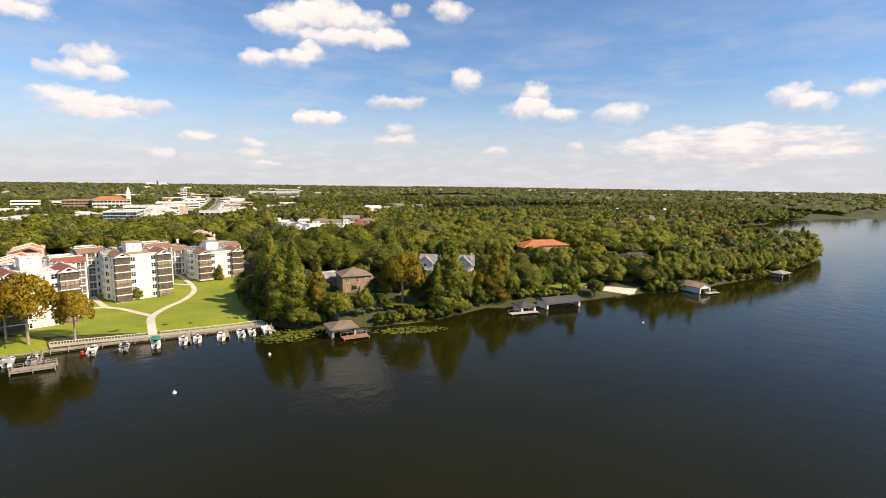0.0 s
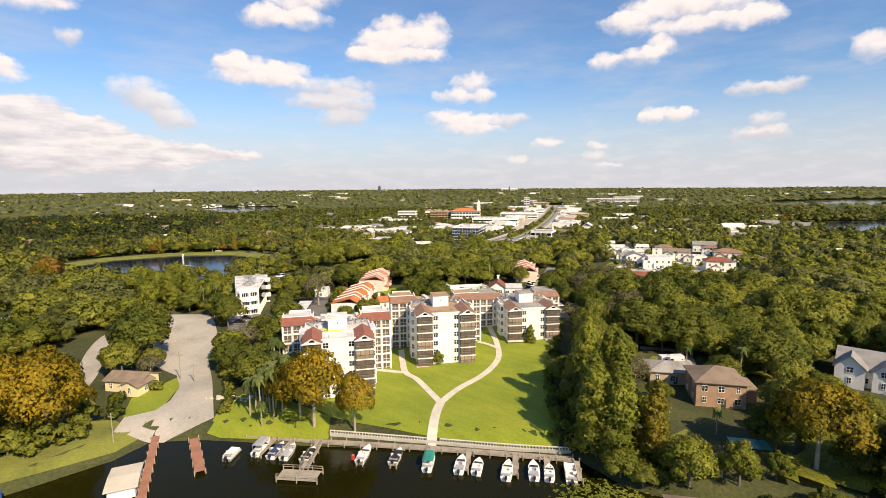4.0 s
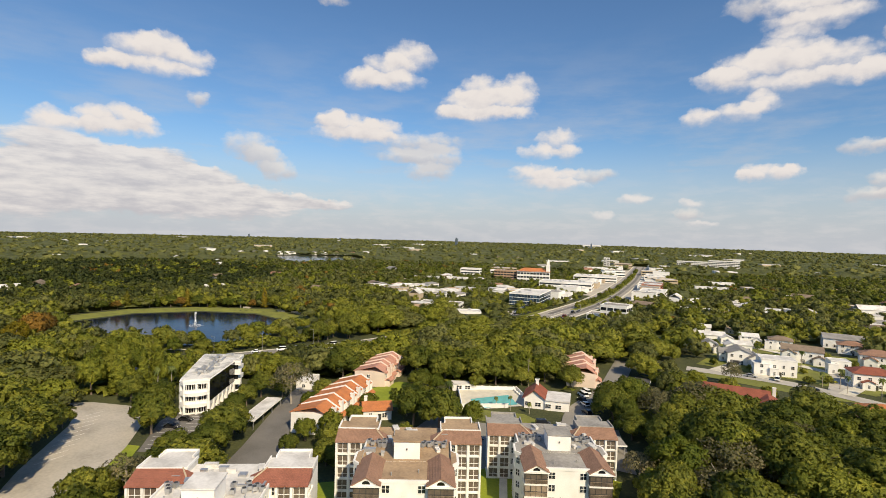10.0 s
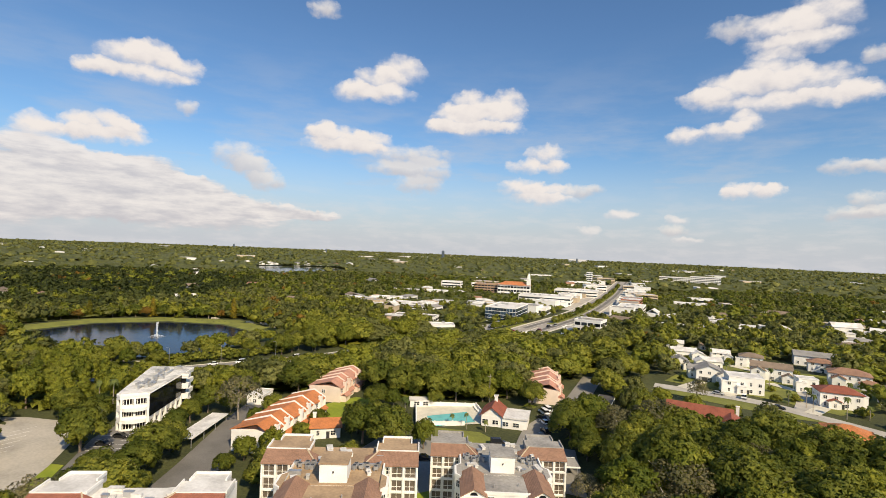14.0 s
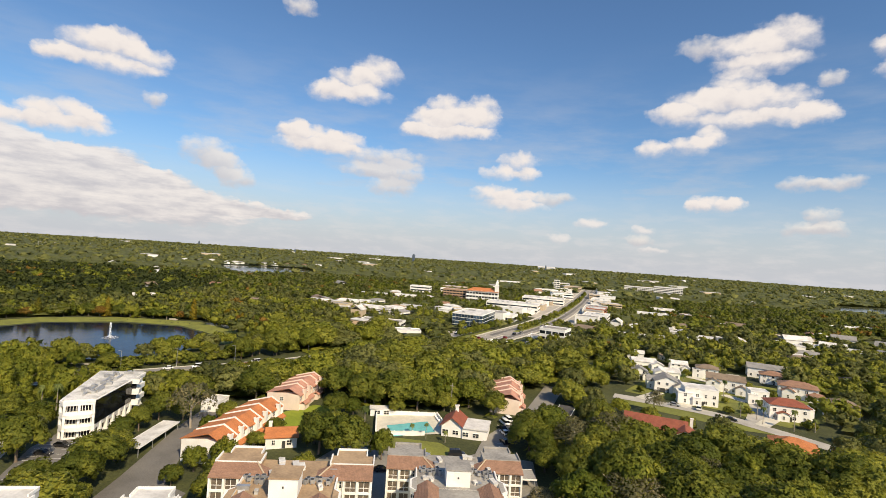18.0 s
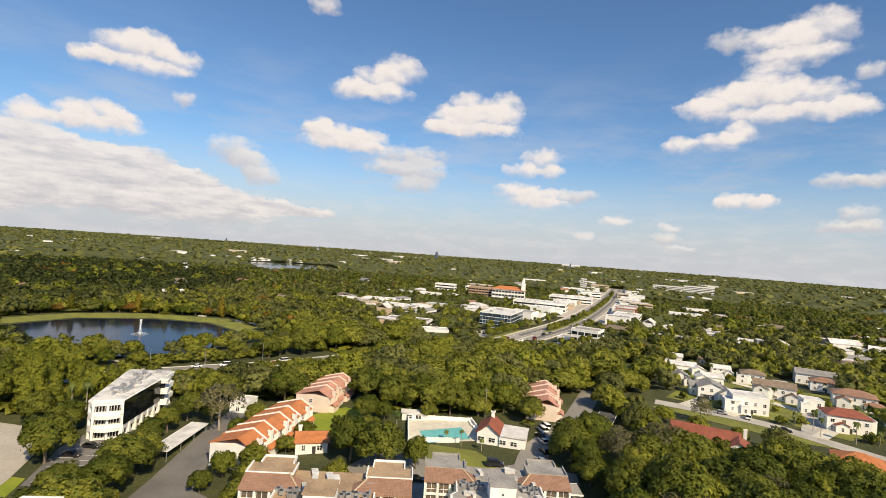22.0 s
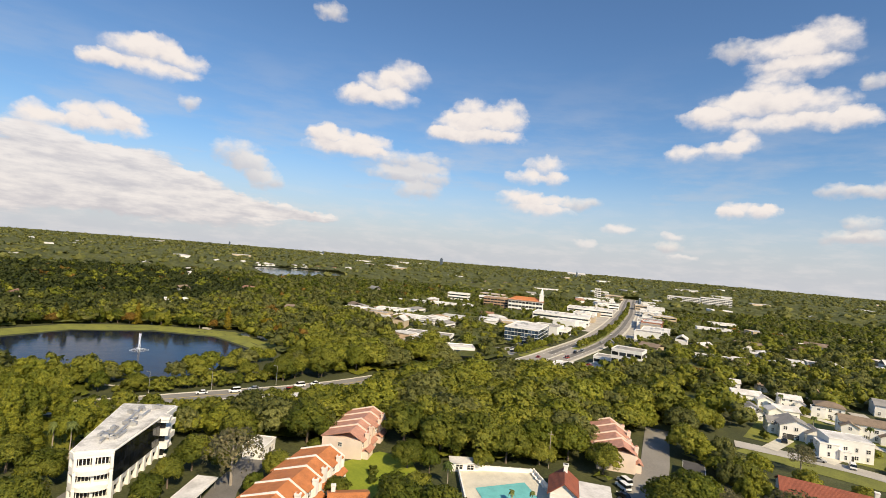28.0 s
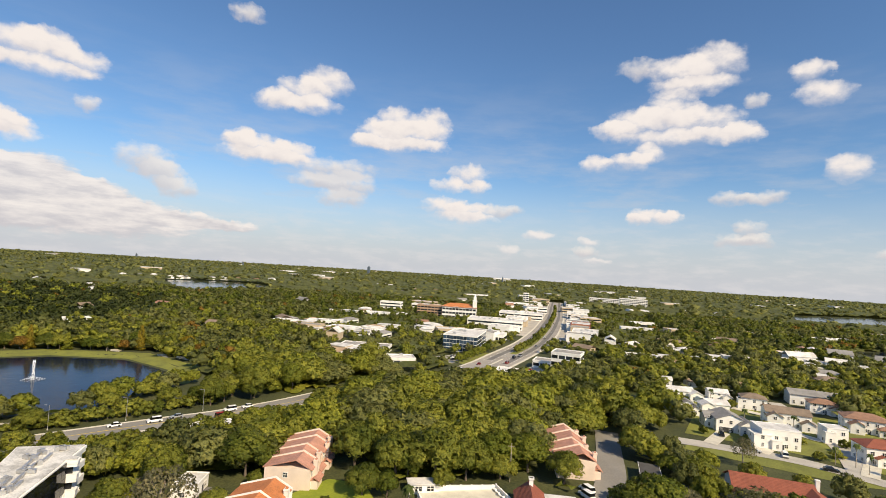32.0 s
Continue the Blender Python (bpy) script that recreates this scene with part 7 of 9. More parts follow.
rv = thing("camper_van", -48.5, 218.0, gz(-48.5, 218.0) + 0.2, 40, "white camper parked beside a house", "camper")
part("body", [box(-3.6, 2.6, -1.15, 1.15, 0.6, 3.0), box(2.6, 3.6, -1.1, 1.1, 0.6, 1.7), box(2.2, 3.5, -1.12, 1.12, 2.1, 3.05)], "car_white", rv)
part("windscreen", [box(2.6, 3.2, -1.0, 1.0, 1.7, 2.1)], "glass_black", rv)
for wx in (-2.2, -0.4):
    part("window", [box(wx - 0.5, wx + 0.5, -1.18, -1.1, 1.7, 2.3)], "glass_black", rv)
for wx in (-2.2, 2.2):
    for wy in (-1.0, 1.0):
        part("wheel", [box(wx - 0.38, wx + 0.38, wy - 0.15, wy + 0.15, 0.0, 0.75)], "rubber", rv)
part("roof_vent", [box(-1.2, -0.5, -0.35, 0.35, 3.0, 3.25)], "vinyl_grey", rv)

# ---- the town beyond ----
def town_block(x, y, ang, w, d, h, wall, roof, label, storeys=2, glassy=False, name="town_building", detail=True, tower=None):
    z = gz(x, y)
    t = thing(name, x, y, z, ang, label, "building", "town buildings")
    part("wall", [box(-w / 2, w / 2, -d / 2, d / 2, -1, h)], wall, t)
    part("roof", [box(-w / 2 + 0.4, w / 2 - 0.4, -d / 2 + 0.4, d / 2 - 0.4, h, h + 0.25)], roof, t)
    part("parapet", [box(-w / 2 - 0.1, w / 2 + 0.1, -d / 2 - 0.1, -d / 2 + 0.3, h - 0.1, h + 0.8), box(-w / 2 - 0.1, w / 2 + 0.1, d / 2 - 0.3, d / 2 + 0.1, h - 0.1, h + 0.8),
                     box(-w / 2 - 0.1, -w / 2 + 0.3, -d / 2, d / 2, h - 0.1, h + 0.8), box(w / 2 - 0.3, w / 2 + 0.1, -d / 2, d / 2, h - 0.1, h + 0.8)], wall if not glassy else "stucco_white", t)
    if detail and y > 600 and h < 13:
        fh = h / storeys
        for s in range(storeys):
            for me_name, pc in (("window_band", [box(-w / 2 + 0.8, w / 2 - 0.8, -d / 2 - 0.06, -d / 2 + 0.05, s * fh + fh * 0.3, s * fh + fh * 0.72)]), ("window_band", [box(w / 2 - 0.05, w / 2 + 0.06, -d / 2 + 0.8, d / 2 - 0.8, s * fh + fh * 0.3, s * fh + fh * 0.72)])):
                part(me_name, pc, "glass", t)
    elif detail:
        fh = h / storeys
        for s in range(storeys):
            n = max(2, int(w / (2.6 if glassy else 4.2)))
            me = solid("window", [box(-(0.47 if glassy else 0.42) * w / n, (0.47 if glassy else 0.42) * w / n, -0.08, 0.03, 0, fh * (0.86 if glassy else 0.5))], "glass_blue" if glassy else "glass")
            for k in range(n):
                part("window", me, None, t, "", pose(-w / 2 + (k + 0.5) * w / n, -d / 2, s * fh + fh * (0.1 if glassy else 0.22)))
            m = max(1, int(d / (3.0 if glassy else 5.0)))
            me2 = solid("window", [box(-(0.47 if glassy else 0.42) * d / m, (0.47 if glassy else 0.42) * d / m, -0.08, 0.03, 0, fh * (0.86 if glassy else 0.5))], "glass_blue" if glassy else "glass")
            for k in range(m):
                part("window", me2, None, t, "", pose(w / 2, -d / 2 + (k + 0.5) * d / m, s * fh + fh * (0.1 if glassy else 0.22), 0, 0, 90))
    for k in range(max(1, int(w * d / 260))):
        ux, uy = random.uniform(-w * 0.35, w * 0.35), random.uniform(-d * 0.35, d * 0.35)
        part("rooftop_unit", [box(ux - 1.2, ux + 1.2, uy - 0.8, uy + 0.8, h + 0.2, h + 1.4), box(ux - 0.7, ux + 0.7, uy - 0.5, uy + 0.5, h + 1.4, h + 1.7)], "metal_grey", t)
    if tower:
        tx, ty, tw, th = tower
        tw_ = part("tower", [box(tx - tw, tx + tw, ty - tw, ty + tw, 0, th), box(tx - tw * 1.2, tx + tw * 1.2, ty - tw * 1.2, ty + tw * 1.2, th, th + 0.8), box(tx - tw * 0.7, tx + tw * 0.7, ty - tw * 0.7, ty + tw * 0.7, th + 0.8, th + 5)], "stucco_white", t)
        part("spire", [tube(tx, ty, th + 5, th + 9, tw * 0.7, 0.1, 8)], "stucco_white", tw_)
    clear(foot(x, y, w, d, ang, 3.0))
    return t


random.seed(31)
town_block(-205.0, 458.0, 12, 18, 16, 12.5, "stucco", "roof_grey", "pale three-storey building beside the boulevard", 3)
town_block(-309.0, 499.0, 22, 27, 46, 12.0, "stucco_white", "roof_white", "white-roofed office with a dark blue glass grid", 4, True)
hall = town_block(-450.0, 700.0, 30, 44, 18, 15.0, "stucco", "tile_brick", "cream town hall with a red roof and white tower", 3, False, "town_building", True, (20, -6, 2.6, 24))
part("pitched_roof", [hip(-23, 23, -10, 10, 15.3, 4.5)], "tile_orange", hall, "orange-red tiled hip roof")
town_block(-482.0, 690.0, 30, 46, 20, 14.0, "brick_brown", "roof_tan", "tan brick four-storey building with white trim", 4)
town_block(-372.0, 660.0, 25, 62, 34, 9.0, "stucco_white", "roof_white", "wide white commercial building with a columned front", 2)
town_block(-410.0, 800.0, 25, 60, 40, 8.0, "stucco", "roof_white", "long pale shops along the boulevard", 2)
town_block(-547.0, 1092.0, 20, 11, 11, 24.0, "stucco_white", "roof_white", "square white tower block", 6)
town_block(-400.0, 1345.0, 20, 60, 26, 21.0, "stucco", "roof_white", "long cream seven-storey block with a flat roof", 6)
town_block(-470.0, 1360.0, 20, 70, 24, 16.0, "stucco", "roof_white", "long cream apartment block", 5)
town_block(-270.0, 672.0, 18, 26, 40, 7.0, "stucco_white", "roof_white", "white shops east of the boulevard", 2)
town_block(-300.0, 740.0, 18, 22, 34, 8.0, "brick_red", "roof_white", "brick and white shops east of the boulevard", 2)
town_block(-322.0, 560.0, 20, 30, 24, 6.0, "stucco_white", "roof_white", "low white building behind trees", 1)
town_block(-222.0, 474.0, 15, 24, 14, 4.0, "stucco_white", "roof_grey", "low grey-roofed shop beside the boulevard", 1)
town_block(-228.0, 420.0, 15, 14, 20, 3.6, "stucco_white", "roof_white", "low white shop beside the boulevard", 1)
town_block(-560.0, 690.0, 30, 30, 16, 12.0, "stucco_white", "roof_white", "white three-storey block among town trees", 3)
town_block(-540.0, 745.0, 25, 40, 18, 9.0, "stucco_white", "roof_white", "long white two-storey block in the town", 2)
for k, (x, y, w, d, h) in enumerate(((-430, 478, 26, 16, 4), (-402, 480, 30, 14, 4), (-455, 455, 30, 14, 5), (-470, 490, 34, 16, 5), (-500, 600, 24, 16, 6), (-365, 560, 30, 18, 5), (-345, 420, 36, 18, 4), (-300, 402, 24, 14, 4),
                                     (-330, 850, 30, 26, 7), (-365, 900, 30, 30, 7), (-450, 930, 34, 30, 9), (-420, 1010, 30, 30, 8), (-520, 1000, 40, 24, 8), (-480, 1190, 40, 30, 9), (-560, 1180, 40, 30, 10), (-340, 1150, 36, 24, 8),
                                     (-250, 800, 40, 18, 5), (-200, 812, 40, 20, 5), (-182, 545, 22, 14, 4), (-150, 740, 30, 16, 4), (-112, 882, 60, 18, 5), (-60, 900, 70, 16, 5), (-640, 1285, 40, 30, 10), (-600, 820, 40, 20, 7),
                                     (-680, 900, 36, 22, 6), (-496, 460, 20, 14, 4), (10, 1085, 40, 20, 5), (-262, 880, 34, 20, 6), (-700, 1150, 60, 24, 8), (-90, 700, 30, 16, 4))):
    town_block(x, y, 20 + (k * 17) % 30, w, d, h, ("stucco_white", "stucco", "stucco_tan")[k % 3], ("roof_white", "roof_white", "roof_grey", "roof_white")[k % 4], "low pale flat-roofed town building among trees", max(1, int(h / 3.2)))

# rows of shops behind their car parks on both sides of the boulevard
random.seed(53)
for k in range(27, 47):
    a, b = Vector(BOULEVARD[k]), Vector(BOULEVARD[k + 1])
    d = (b - a).normalized()
    turn = math.degrees(math.atan2(d.y, d.x)) - 90
    for side in (-1, 1):
        if (side > 0 and k < 30) or random.random() < 0.22:
            continue
        out = Vector((d.y, -d.x)) * side
        p = a + out * random.uniform(34, 44)
        w, dd, h = random.uniform(18, 30), random.uniform(16, 26), random.uniform(4.5, 8.5)
        town_block(p.x, p.y, turn, w, dd, h, random.choice(("stucco_white", "stucco_white", "stucco", "stucco_tan")), random.choice(("roof_white", "roof_white", "roof_white", "roof_grey", "roof_tan")),
                   "flat-roofed shop in the row along the boulevard", max(1, int(h / 3.6)), False, "town_building", False)
for side, ks, name, label in ((1, (28, 46), "pavement_22", "pale car parks along the east side of the boulevard"), (-1, (30, 46), "pavement_23", "pale car parks along the west side of the boulevard"), (-1, (14, 22), "lawn_15", "green verge with young trees beside the boulevard")):
    inner, outer = [], []
    for k in range(*ks):
        a, b = Vector(BOULEVARD[k]), Vector(BOULEVARD[k + 1])
        d = (b - a).normalized()
        out = Vector((d.y, -d.x)) * side
        inner.append(tuple(a + out * 15.5))
        outer.append(tuple(a + out * (24 if name == "lawn_15" else 31)))
    poly = inner + outer[::-1]
    drape(name, poly, "bank_grass" if name == "lawn_15" else "lot_concrete", 0.12, label, "lawn" if name == "lawn_15" else "parking lot", step=8.0)
    clear(poly)
# low houses among the town's trees
random.seed(59)
for cx, cy, sx_, sy_, count in ((-425, 485, 34, 30, 9), (-480, 490, 36, 30, 7), (-340, 400, 26, 22, 5), (-540, 590, 60, 50, 9), (-380, 560, 24, 26, 4), (-170, 590, 50, 60, 7), (-60, 620, 60, 70, 7)):
    for n in range(count):
        x, y = random.gauss(cx, sx_ * 0.6), random.gauss(cy, sy_ * 0.6)
        if segment_distance(np.array([x]), np.array([y]), BOULEVARD)[0][0] < 50:
            continue
        w, d, h = random.uniform(12, 22), random.uniform(9, 13), random.uniform(3.2, 5.0)
        turn = random.choice((20, 110)) + random.uniform(-12, 12)
        t = thing("house", x, y, gz(x, y), turn, "low pale house in the town's trees", "house", "town houses")
        part("wall", [box(-w / 2, w / 2, -d / 2, d / 2, -0.5, h)], random.choice(("stucco_white", "stucco", "stucco_tan")), t)
        if n % 3:
            part("roof", [hip(-w / 2 - 0.5, w / 2 + 0.5, -d / 2 - 0.5, d / 2 + 0.5, h + 0.1, 1.9)], random.choice(("roof_white", "shingle_grey", "roof_tan", "roof_white")), t)
        else:
            part("roof", [box(-w / 2 - 0.3, w / 2 + 0.3, -d / 2 - 0.3, d / 2 + 0.3, h, h + 0.45)], "roof_white", t)
        part("window_band", [box(-w / 2 + 1, w / 2 - 1, -d / 2 - 0.05, -d / 2 + 0.05, 1.0, 2.3)], "glass", t)
        clear(foot(x, y, w, d, turn, 2.0), foot(x + 6, y - 9, w * 0.9, 9, 20, 0))

# white houses on the far shore of the blue lake
random.seed(67)
for k in range(12):
    u = k / 11
    x, y = -1345 + 90 * u + random.uniform(-22, 14), 650 + 330 * u + random.uniform(-14, 14)
    t = thing("house", x, y, gz(x, y), random.uniform(0, 90), "white house on the far lake shore", "house", "far lake houses")
    w, d, h = random.uniform(10, 18), random.uniform(8, 11), random.uniform(5, 8)
    part("wall", [box(-w / 2, w / 2, -d / 2, d / 2, -0.5, h)], random.choice(("stucco_white", "stucco")), t)
    part("roof", [hip(-w / 2 - 0.5, w / 2 + 0.5, -d / 2 - 0.5, d / 2 + 0.5, h, 2.4)], random.choice(("roof_white", "shingle_grey", "tile_brown")), t)
    clear(foot(x, y, w, d, 0, 4.0), foot(x + 16, y - 8, 30, 14, 0, 0))
# scattered far houses, and bright roofs near the horizon
random.seed(77)
far_wall = {c: solid("wall", [box(-1, 1, -1, 1, -0.2, 1)], c) for c in ("stucco_white", "stucco", "stucco_tan")}
far_roof = {c: solid("roof", [gable(-1.08, 1.08, -1.08, 1.08, 1.0, 0.6, "x", 0.05)], c) for c in ("roof_white", "shingle_grey", "tile_brown", "shingle_brown")}
far_flat = solid("roof", [box(-1.02, 1.02, -1.02, 1.02, 0.98, 1.06)], "roof_white")
n_far = 0
while n_far < 130:
    az, r = radians(random.uniform(-42, 92)), 480 + 3900 * random.random() ** 1.7
    x, y = -30 - math.sin(az) * r, 120 + math.cos(az) * r
    if not inside(x, y, SHORE_POLY) or segment_distance(np.array([x]), np.array([y]), BOULEVARD)[0][0] < 40 or any(bool(inside(x, y, q)) for q in KEEP_CLEAR[:60]):
        continue
    n_far += 1
    big = r > 1500
    w, d, h = (random.uniform(14, 45), random.uniform(8, 14), random.uniform(6, 13)) if big else (random.uniform(6, 11), random.uniform(4.5, 6.5), random.uniform(3.5, 6.5))
    t = thing("far_building" if big else "house", x, y, gz(x, y), random.uniform(0, 180), "pale far-off building among the woods" if big else "pale house with a pitched roof among the trees", "building" if big else "house", "far buildings")
    o = part("wall", far_wall[random.choice(list(far_wall))], None, t, "", Matrix.Diagonal((w, d, h, 1)))
    o = part("roof", far_flat if big else far_roof[random.choice(list(far_roof))], None, t, "", Matrix.Diagonal((w, d, h, 1)))
    clear(foot(x, y, 2 * w, 2 * d, 0, 4))
    if not big:
        # an open yard towards the lake side
        KEEP_CLEAR.append(foot(x + 12, y - 14, 2 * w, 16, 0, 0))
clear([(-120, 375), (-60, 375), (-48, 400), (-52, 455), (-100, 445), (-150, 460), (-150, 430)])
for h, x, y, w in ((46, -2290, 2420, 7), (30, -4350, 1930, 5), (34, -1490, 2700, 4), (26, -3000, 2000, 4)):
    t = thing("tower_block", x, y, 0, 20, "slim tower on the horizon", "tower", "far towers")
    part("shaft", [box(-w, w, -w, w, 0, h), box(-w * 0.5, w * 0.5, -w * 0.5, w * 0.5, h, h + 5)], "panel_blue", t)
    part("mast", [tube(0, 0, h + 5, h + 14, 0.6, 0.2)], "metal_grey", t)
dome = thing("arena", -1880, 3400, 0, 20, "wide white-roofed hall near the horizon", "hall")
part("wall", [box(-60, 60, -30, 30, 0, 16)], "stucco_white", dome)
part("roof", [gable(-62, 62, -32, 32, 16, 8, "x")], "roof_white", dome)

# ---- trees ----
def quick_mesh(name, verts, quads, tris, mats, normals=None):
    """A mesh straight from arrays of quads and triangles, with the leaf directions as normals where given."""
    me = bpy.data.meshes.new(name)
    nq, nt = len(quads), len(tris)
    me.vertices.add(len(verts))
    me.vertices.foreach_set("co", np.asarray(verts, np.float32).ravel())
    loops = np.concatenate([np.asarray(quads, np.int32).ravel(), np.asarray(tris, np.int32).ravel()]) if nt else np.asarray(quads, np.int32).ravel()
    me.loops.add(len(loops))
    me.loops.foreach_set("vertex_index", loops)
    me.polygons.add(nq + nt)
    start = np.concatenate([np.arange(nq) * 4, nq * 4 + np.arange(nt) * 3]).astype(np.int32)
    me.polygons.foreach_set("loop_start", start)
    for m in mats:
        me.materials.append(MAT[m])
    if normals is not None:
        me.attributes.new("custom_normal", "FLOAT_VECTOR", "POINT").data.foreach_set("vector", np.asarray(normals, np.float32).ravel())
    me.update(calc_edges=True)
    return me


bm = bmesh.new()
bmesh.ops.create_icosphere(bm, subdivisions=1, radius=1)
ICO_V = np.array([v.co[:] for v in bm.verts])
NO_QUADS = np.zeros((0, 4), int)
OCTA_V = np.array([(1, 0, 0), (0, 1, 0), (-1, 0, 0), (0, -1, 0), (0, 0, 1), (0, 0, -1)], float)
OCTA_F = np.array([(k, (k + 1) % 4, 4) for k in range(4)] + [((k + 1) % 4, k, 5) for k in range(4)])
ICO_F = np.array([[v.index for v in f.verts] for f in bm.faces])
bm.free()


def crown(rng, rx, rz, n, size, shape="round", lobes=14, low=0.0, core=0.66):
    """Leaf clumps on the lobes of a crown whose foot is at z = 0: vertices, quads and triangles."""
    mid = np.array([0, 0, rz * 0.75])
    cs, rs = [mid], [np.array([rx * 0.74, rx * 0.74, rz * 0.86])]
    for k in range(lobes):
        u, a = (k + 0.5) / lobes, k * 2.4 + rng.uniform(-0.5, 0.5)
        if shape == "cone":
            q, r = rng.uniform(0.25, 0.75), rx * (1.03 - u) ** 0.58 * rng.uniform(0.8, 1.1)
            c = np.array([math.cos(a) * r * q, math.sin(a) * r * q, rz * 2 * u])
            w = r * rng.uniform(0.42, 0.62) + 0.35
            s = np.array([w, w, rz * rng.uniform(0.16, 0.26)])
        else:
            up = math.asin(1 - 1.25 * u) if u < 0.999 else -0.25
            q = rng.uniform(0.55, 0.78)
            c = mid + np.array([math.cos(a) * math.cos(up) * rx * q, math.sin(a) * math.cos(up) * rx * q, math.sin(up) * rz * q * 1.15])
            w = rng.uniform(0.24, 0.4)
            s = np.array([rx * w, rx * w, rz * rng.uniform(0.26, 0.4)])
        cs.append(c)
        rs.append(s)
    cs, rs = np.array(cs), np.array(rs)
    if shape == "cone":
        cs[0], rs[0] = (0, 0, rz * 0.8), (rx * 0.55, rx * 0.55, rz * 0.95)
    pick = rng.integers(0 if shape == "round" else 1, lobes + 1, n)
    away = cs[pick] - np.array([0, 0, rz * 0.5]) if shape == "round" else cs[pick] * [1, 1, 0]
    away = away / (np.linalg.norm(away, axis=1)[:, None] + 0.3)
    d = rng.normal(size=(n, 3))
    d = d / np.linalg.norm(d, axis=1)[:, None] + away * 0.75 + [0, 0, 0.12]
    d /= np.linalg.norm(d, axis=1)[:, None]
    p = cs[pick] + d * rs[pick] * rng.uniform(0.8, 1.16, (n, 1))
    p[:, 2] = np.maximum(p[:, 2], low)
    nrm = d + rng.normal(size=(n, 3)) * 0.62 + [0, 0, 0.25]
    nrm /= np.linalg.norm(nrm, axis=1)[:, None]
    t1 = np.cross(nrm, rng.normal(size=(n, 3)))
    t1 /= np.linalg.norm(t1, axis=1)[:, None] + 1e-9
    t2 = np.cross(nrm, t1)
    s = size * rng.uniform(0.6, 1.35, (n, 1))
    e = s * rng.uniform(0.6, 1.0, (n, 1))
    v = np.stack([p + t1 * s * 1.25, p - t1 * s * 0.75 + t2 * e - nrm * s * 0.25, p - t1 * s * 0.6 - t2 * e - nrm * s * 0.2], 1).reshape(-1, 3)
    lt = np.arange(3 * n).reshape(-1, 3)
    m = lobes + 1
    ball_v, ball_f = (ICO_V, ICO_F) if n > 150 else (OCTA_V, OCTA_F)
    shape_v = ball_v[None] * (rs[:, None] * (core if n > 150 else 0.85)) * rng.uniform(0.85, 1.1, (m, len(ball_v), 1))
    iv = (shape_v + cs[:, None]).reshape(-1, 3)
    tf = (ball_f[None] + (np.arange(m) * len(ball_v))[:, None, None]).reshape(-1, 3) + len(v)
    # leaves face out of their lobe and out of the crown
    heart = np.array([0, 0, rz * 0.55])
    soft = d + 0.7 * (p - heart) / np.array([rx, rx, rz]) + rng.normal(size=(n, 3)) * 0.22
    inner = np.repeat(ball_v[None], m, 0).reshape(-1, 3) + 0.7 * (iv - heart) / np.array([rx, rx, rz])
    nv = np.concatenate([np.repeat(soft, 3, 0), inner])
    nv /= np.linalg.norm(nv, axis=1)[:, None] + 1e-9
    return np.concatenate([v, iv]), nv, np.concatenate([lt, tf])


def trunk_mesh(rng, h, r, reach, mat, limbs=5, rise=0.55):
    ps = [tube(0, 0, -0.8, h, r * 1.15, r * 0.5, 7, (rng.uniform(-0.3, 0.3), rng.uniform(-0.3, 0.3)))]
    for k in range(limbs):
        a, z0 = 6.28 * k / limbs + rng.uniform(-0.4, 0.4), h * rng.uniform(0.55, 0.95)
        ex, ey = math.cos(a) * reach * rng.uniform(0.5, 0.8), math.sin(a) * reach * rng.uniform(0.5, 0.8)
        ps.append(tube(0, 0, z0, z0 + reach * rise * rng.uniform(0.7, 1.1), r * 0.42, r * 0.14, 5, (ex, ey)))
    return solid("trunk", ps, mat)


rng = np.random.default_rng(42)
KINDS = {}


def tree_kind(key, count, rx, rz, n, size, mat, bark, th, tr, shape="round", lobes=14, core=0.66):
    KINDS[key] = []
    for k in range(count):
        a, b = rx * rng.uniform(0.88, 1.12), rz * rng.uniform(0.88, 1.12)
        v, q, t = crown(rng, a, b, n, size, shape, lobes, 0.0, core)
        v = v + [0, 0, th * 0.8]
        KINDS[key].append((trunk_mesh(rng, th + b * (0.9 if shape == "round" else 1.7), tr, a, bark), quick_mesh("crown", v, NO_QUADS, t, [mat], q), a, th + 2 * b))


tree_kind("oak", 7, 6.0, 4.6, 3200, 0.3, "leaf_oak", "bark", 2.6, 0.32, lobes=24)
tree_kind("gold", 4, 5.6, 4.2, 3800, 0.25, "leaf_gold", "bark_pale", 4.0, 0.28, lobes=20, core=0.3)
tree_kind("cypress", 4, 3.9, 7.0, 3000, 0.26, "leaf_cypress", "bark", 1.0, 0.34, "cone", 26)
tree_kind("larch", 2, 3.3, 7.2, 3000, 0.24, "leaf_larch", "bark", 0.8, 0.3, "cone", 26)
tree_kind("bush", 3, 1.6, 1.1, 380, 0.2, "leaf_oak", "bark", 0.1, 0.1, lobes=9)
tree_kind("grey", 3, 5.0, 3.8, 1500, 0.22, "leaf_grey", "bark_pale", 3.0, 0.3, lobes=18, core=0.2)
tree_kind("lime", 3, 4.6, 4.1, 2000, 0.29, "leaf_cypress", "bark", 2.2, 0.28, lobes=22)
tree_kind("rust", 2, 4.8, 3.9, 1600, 0.34, "leaf_rust", "bark", 2.2, 0.28, lobes=22)


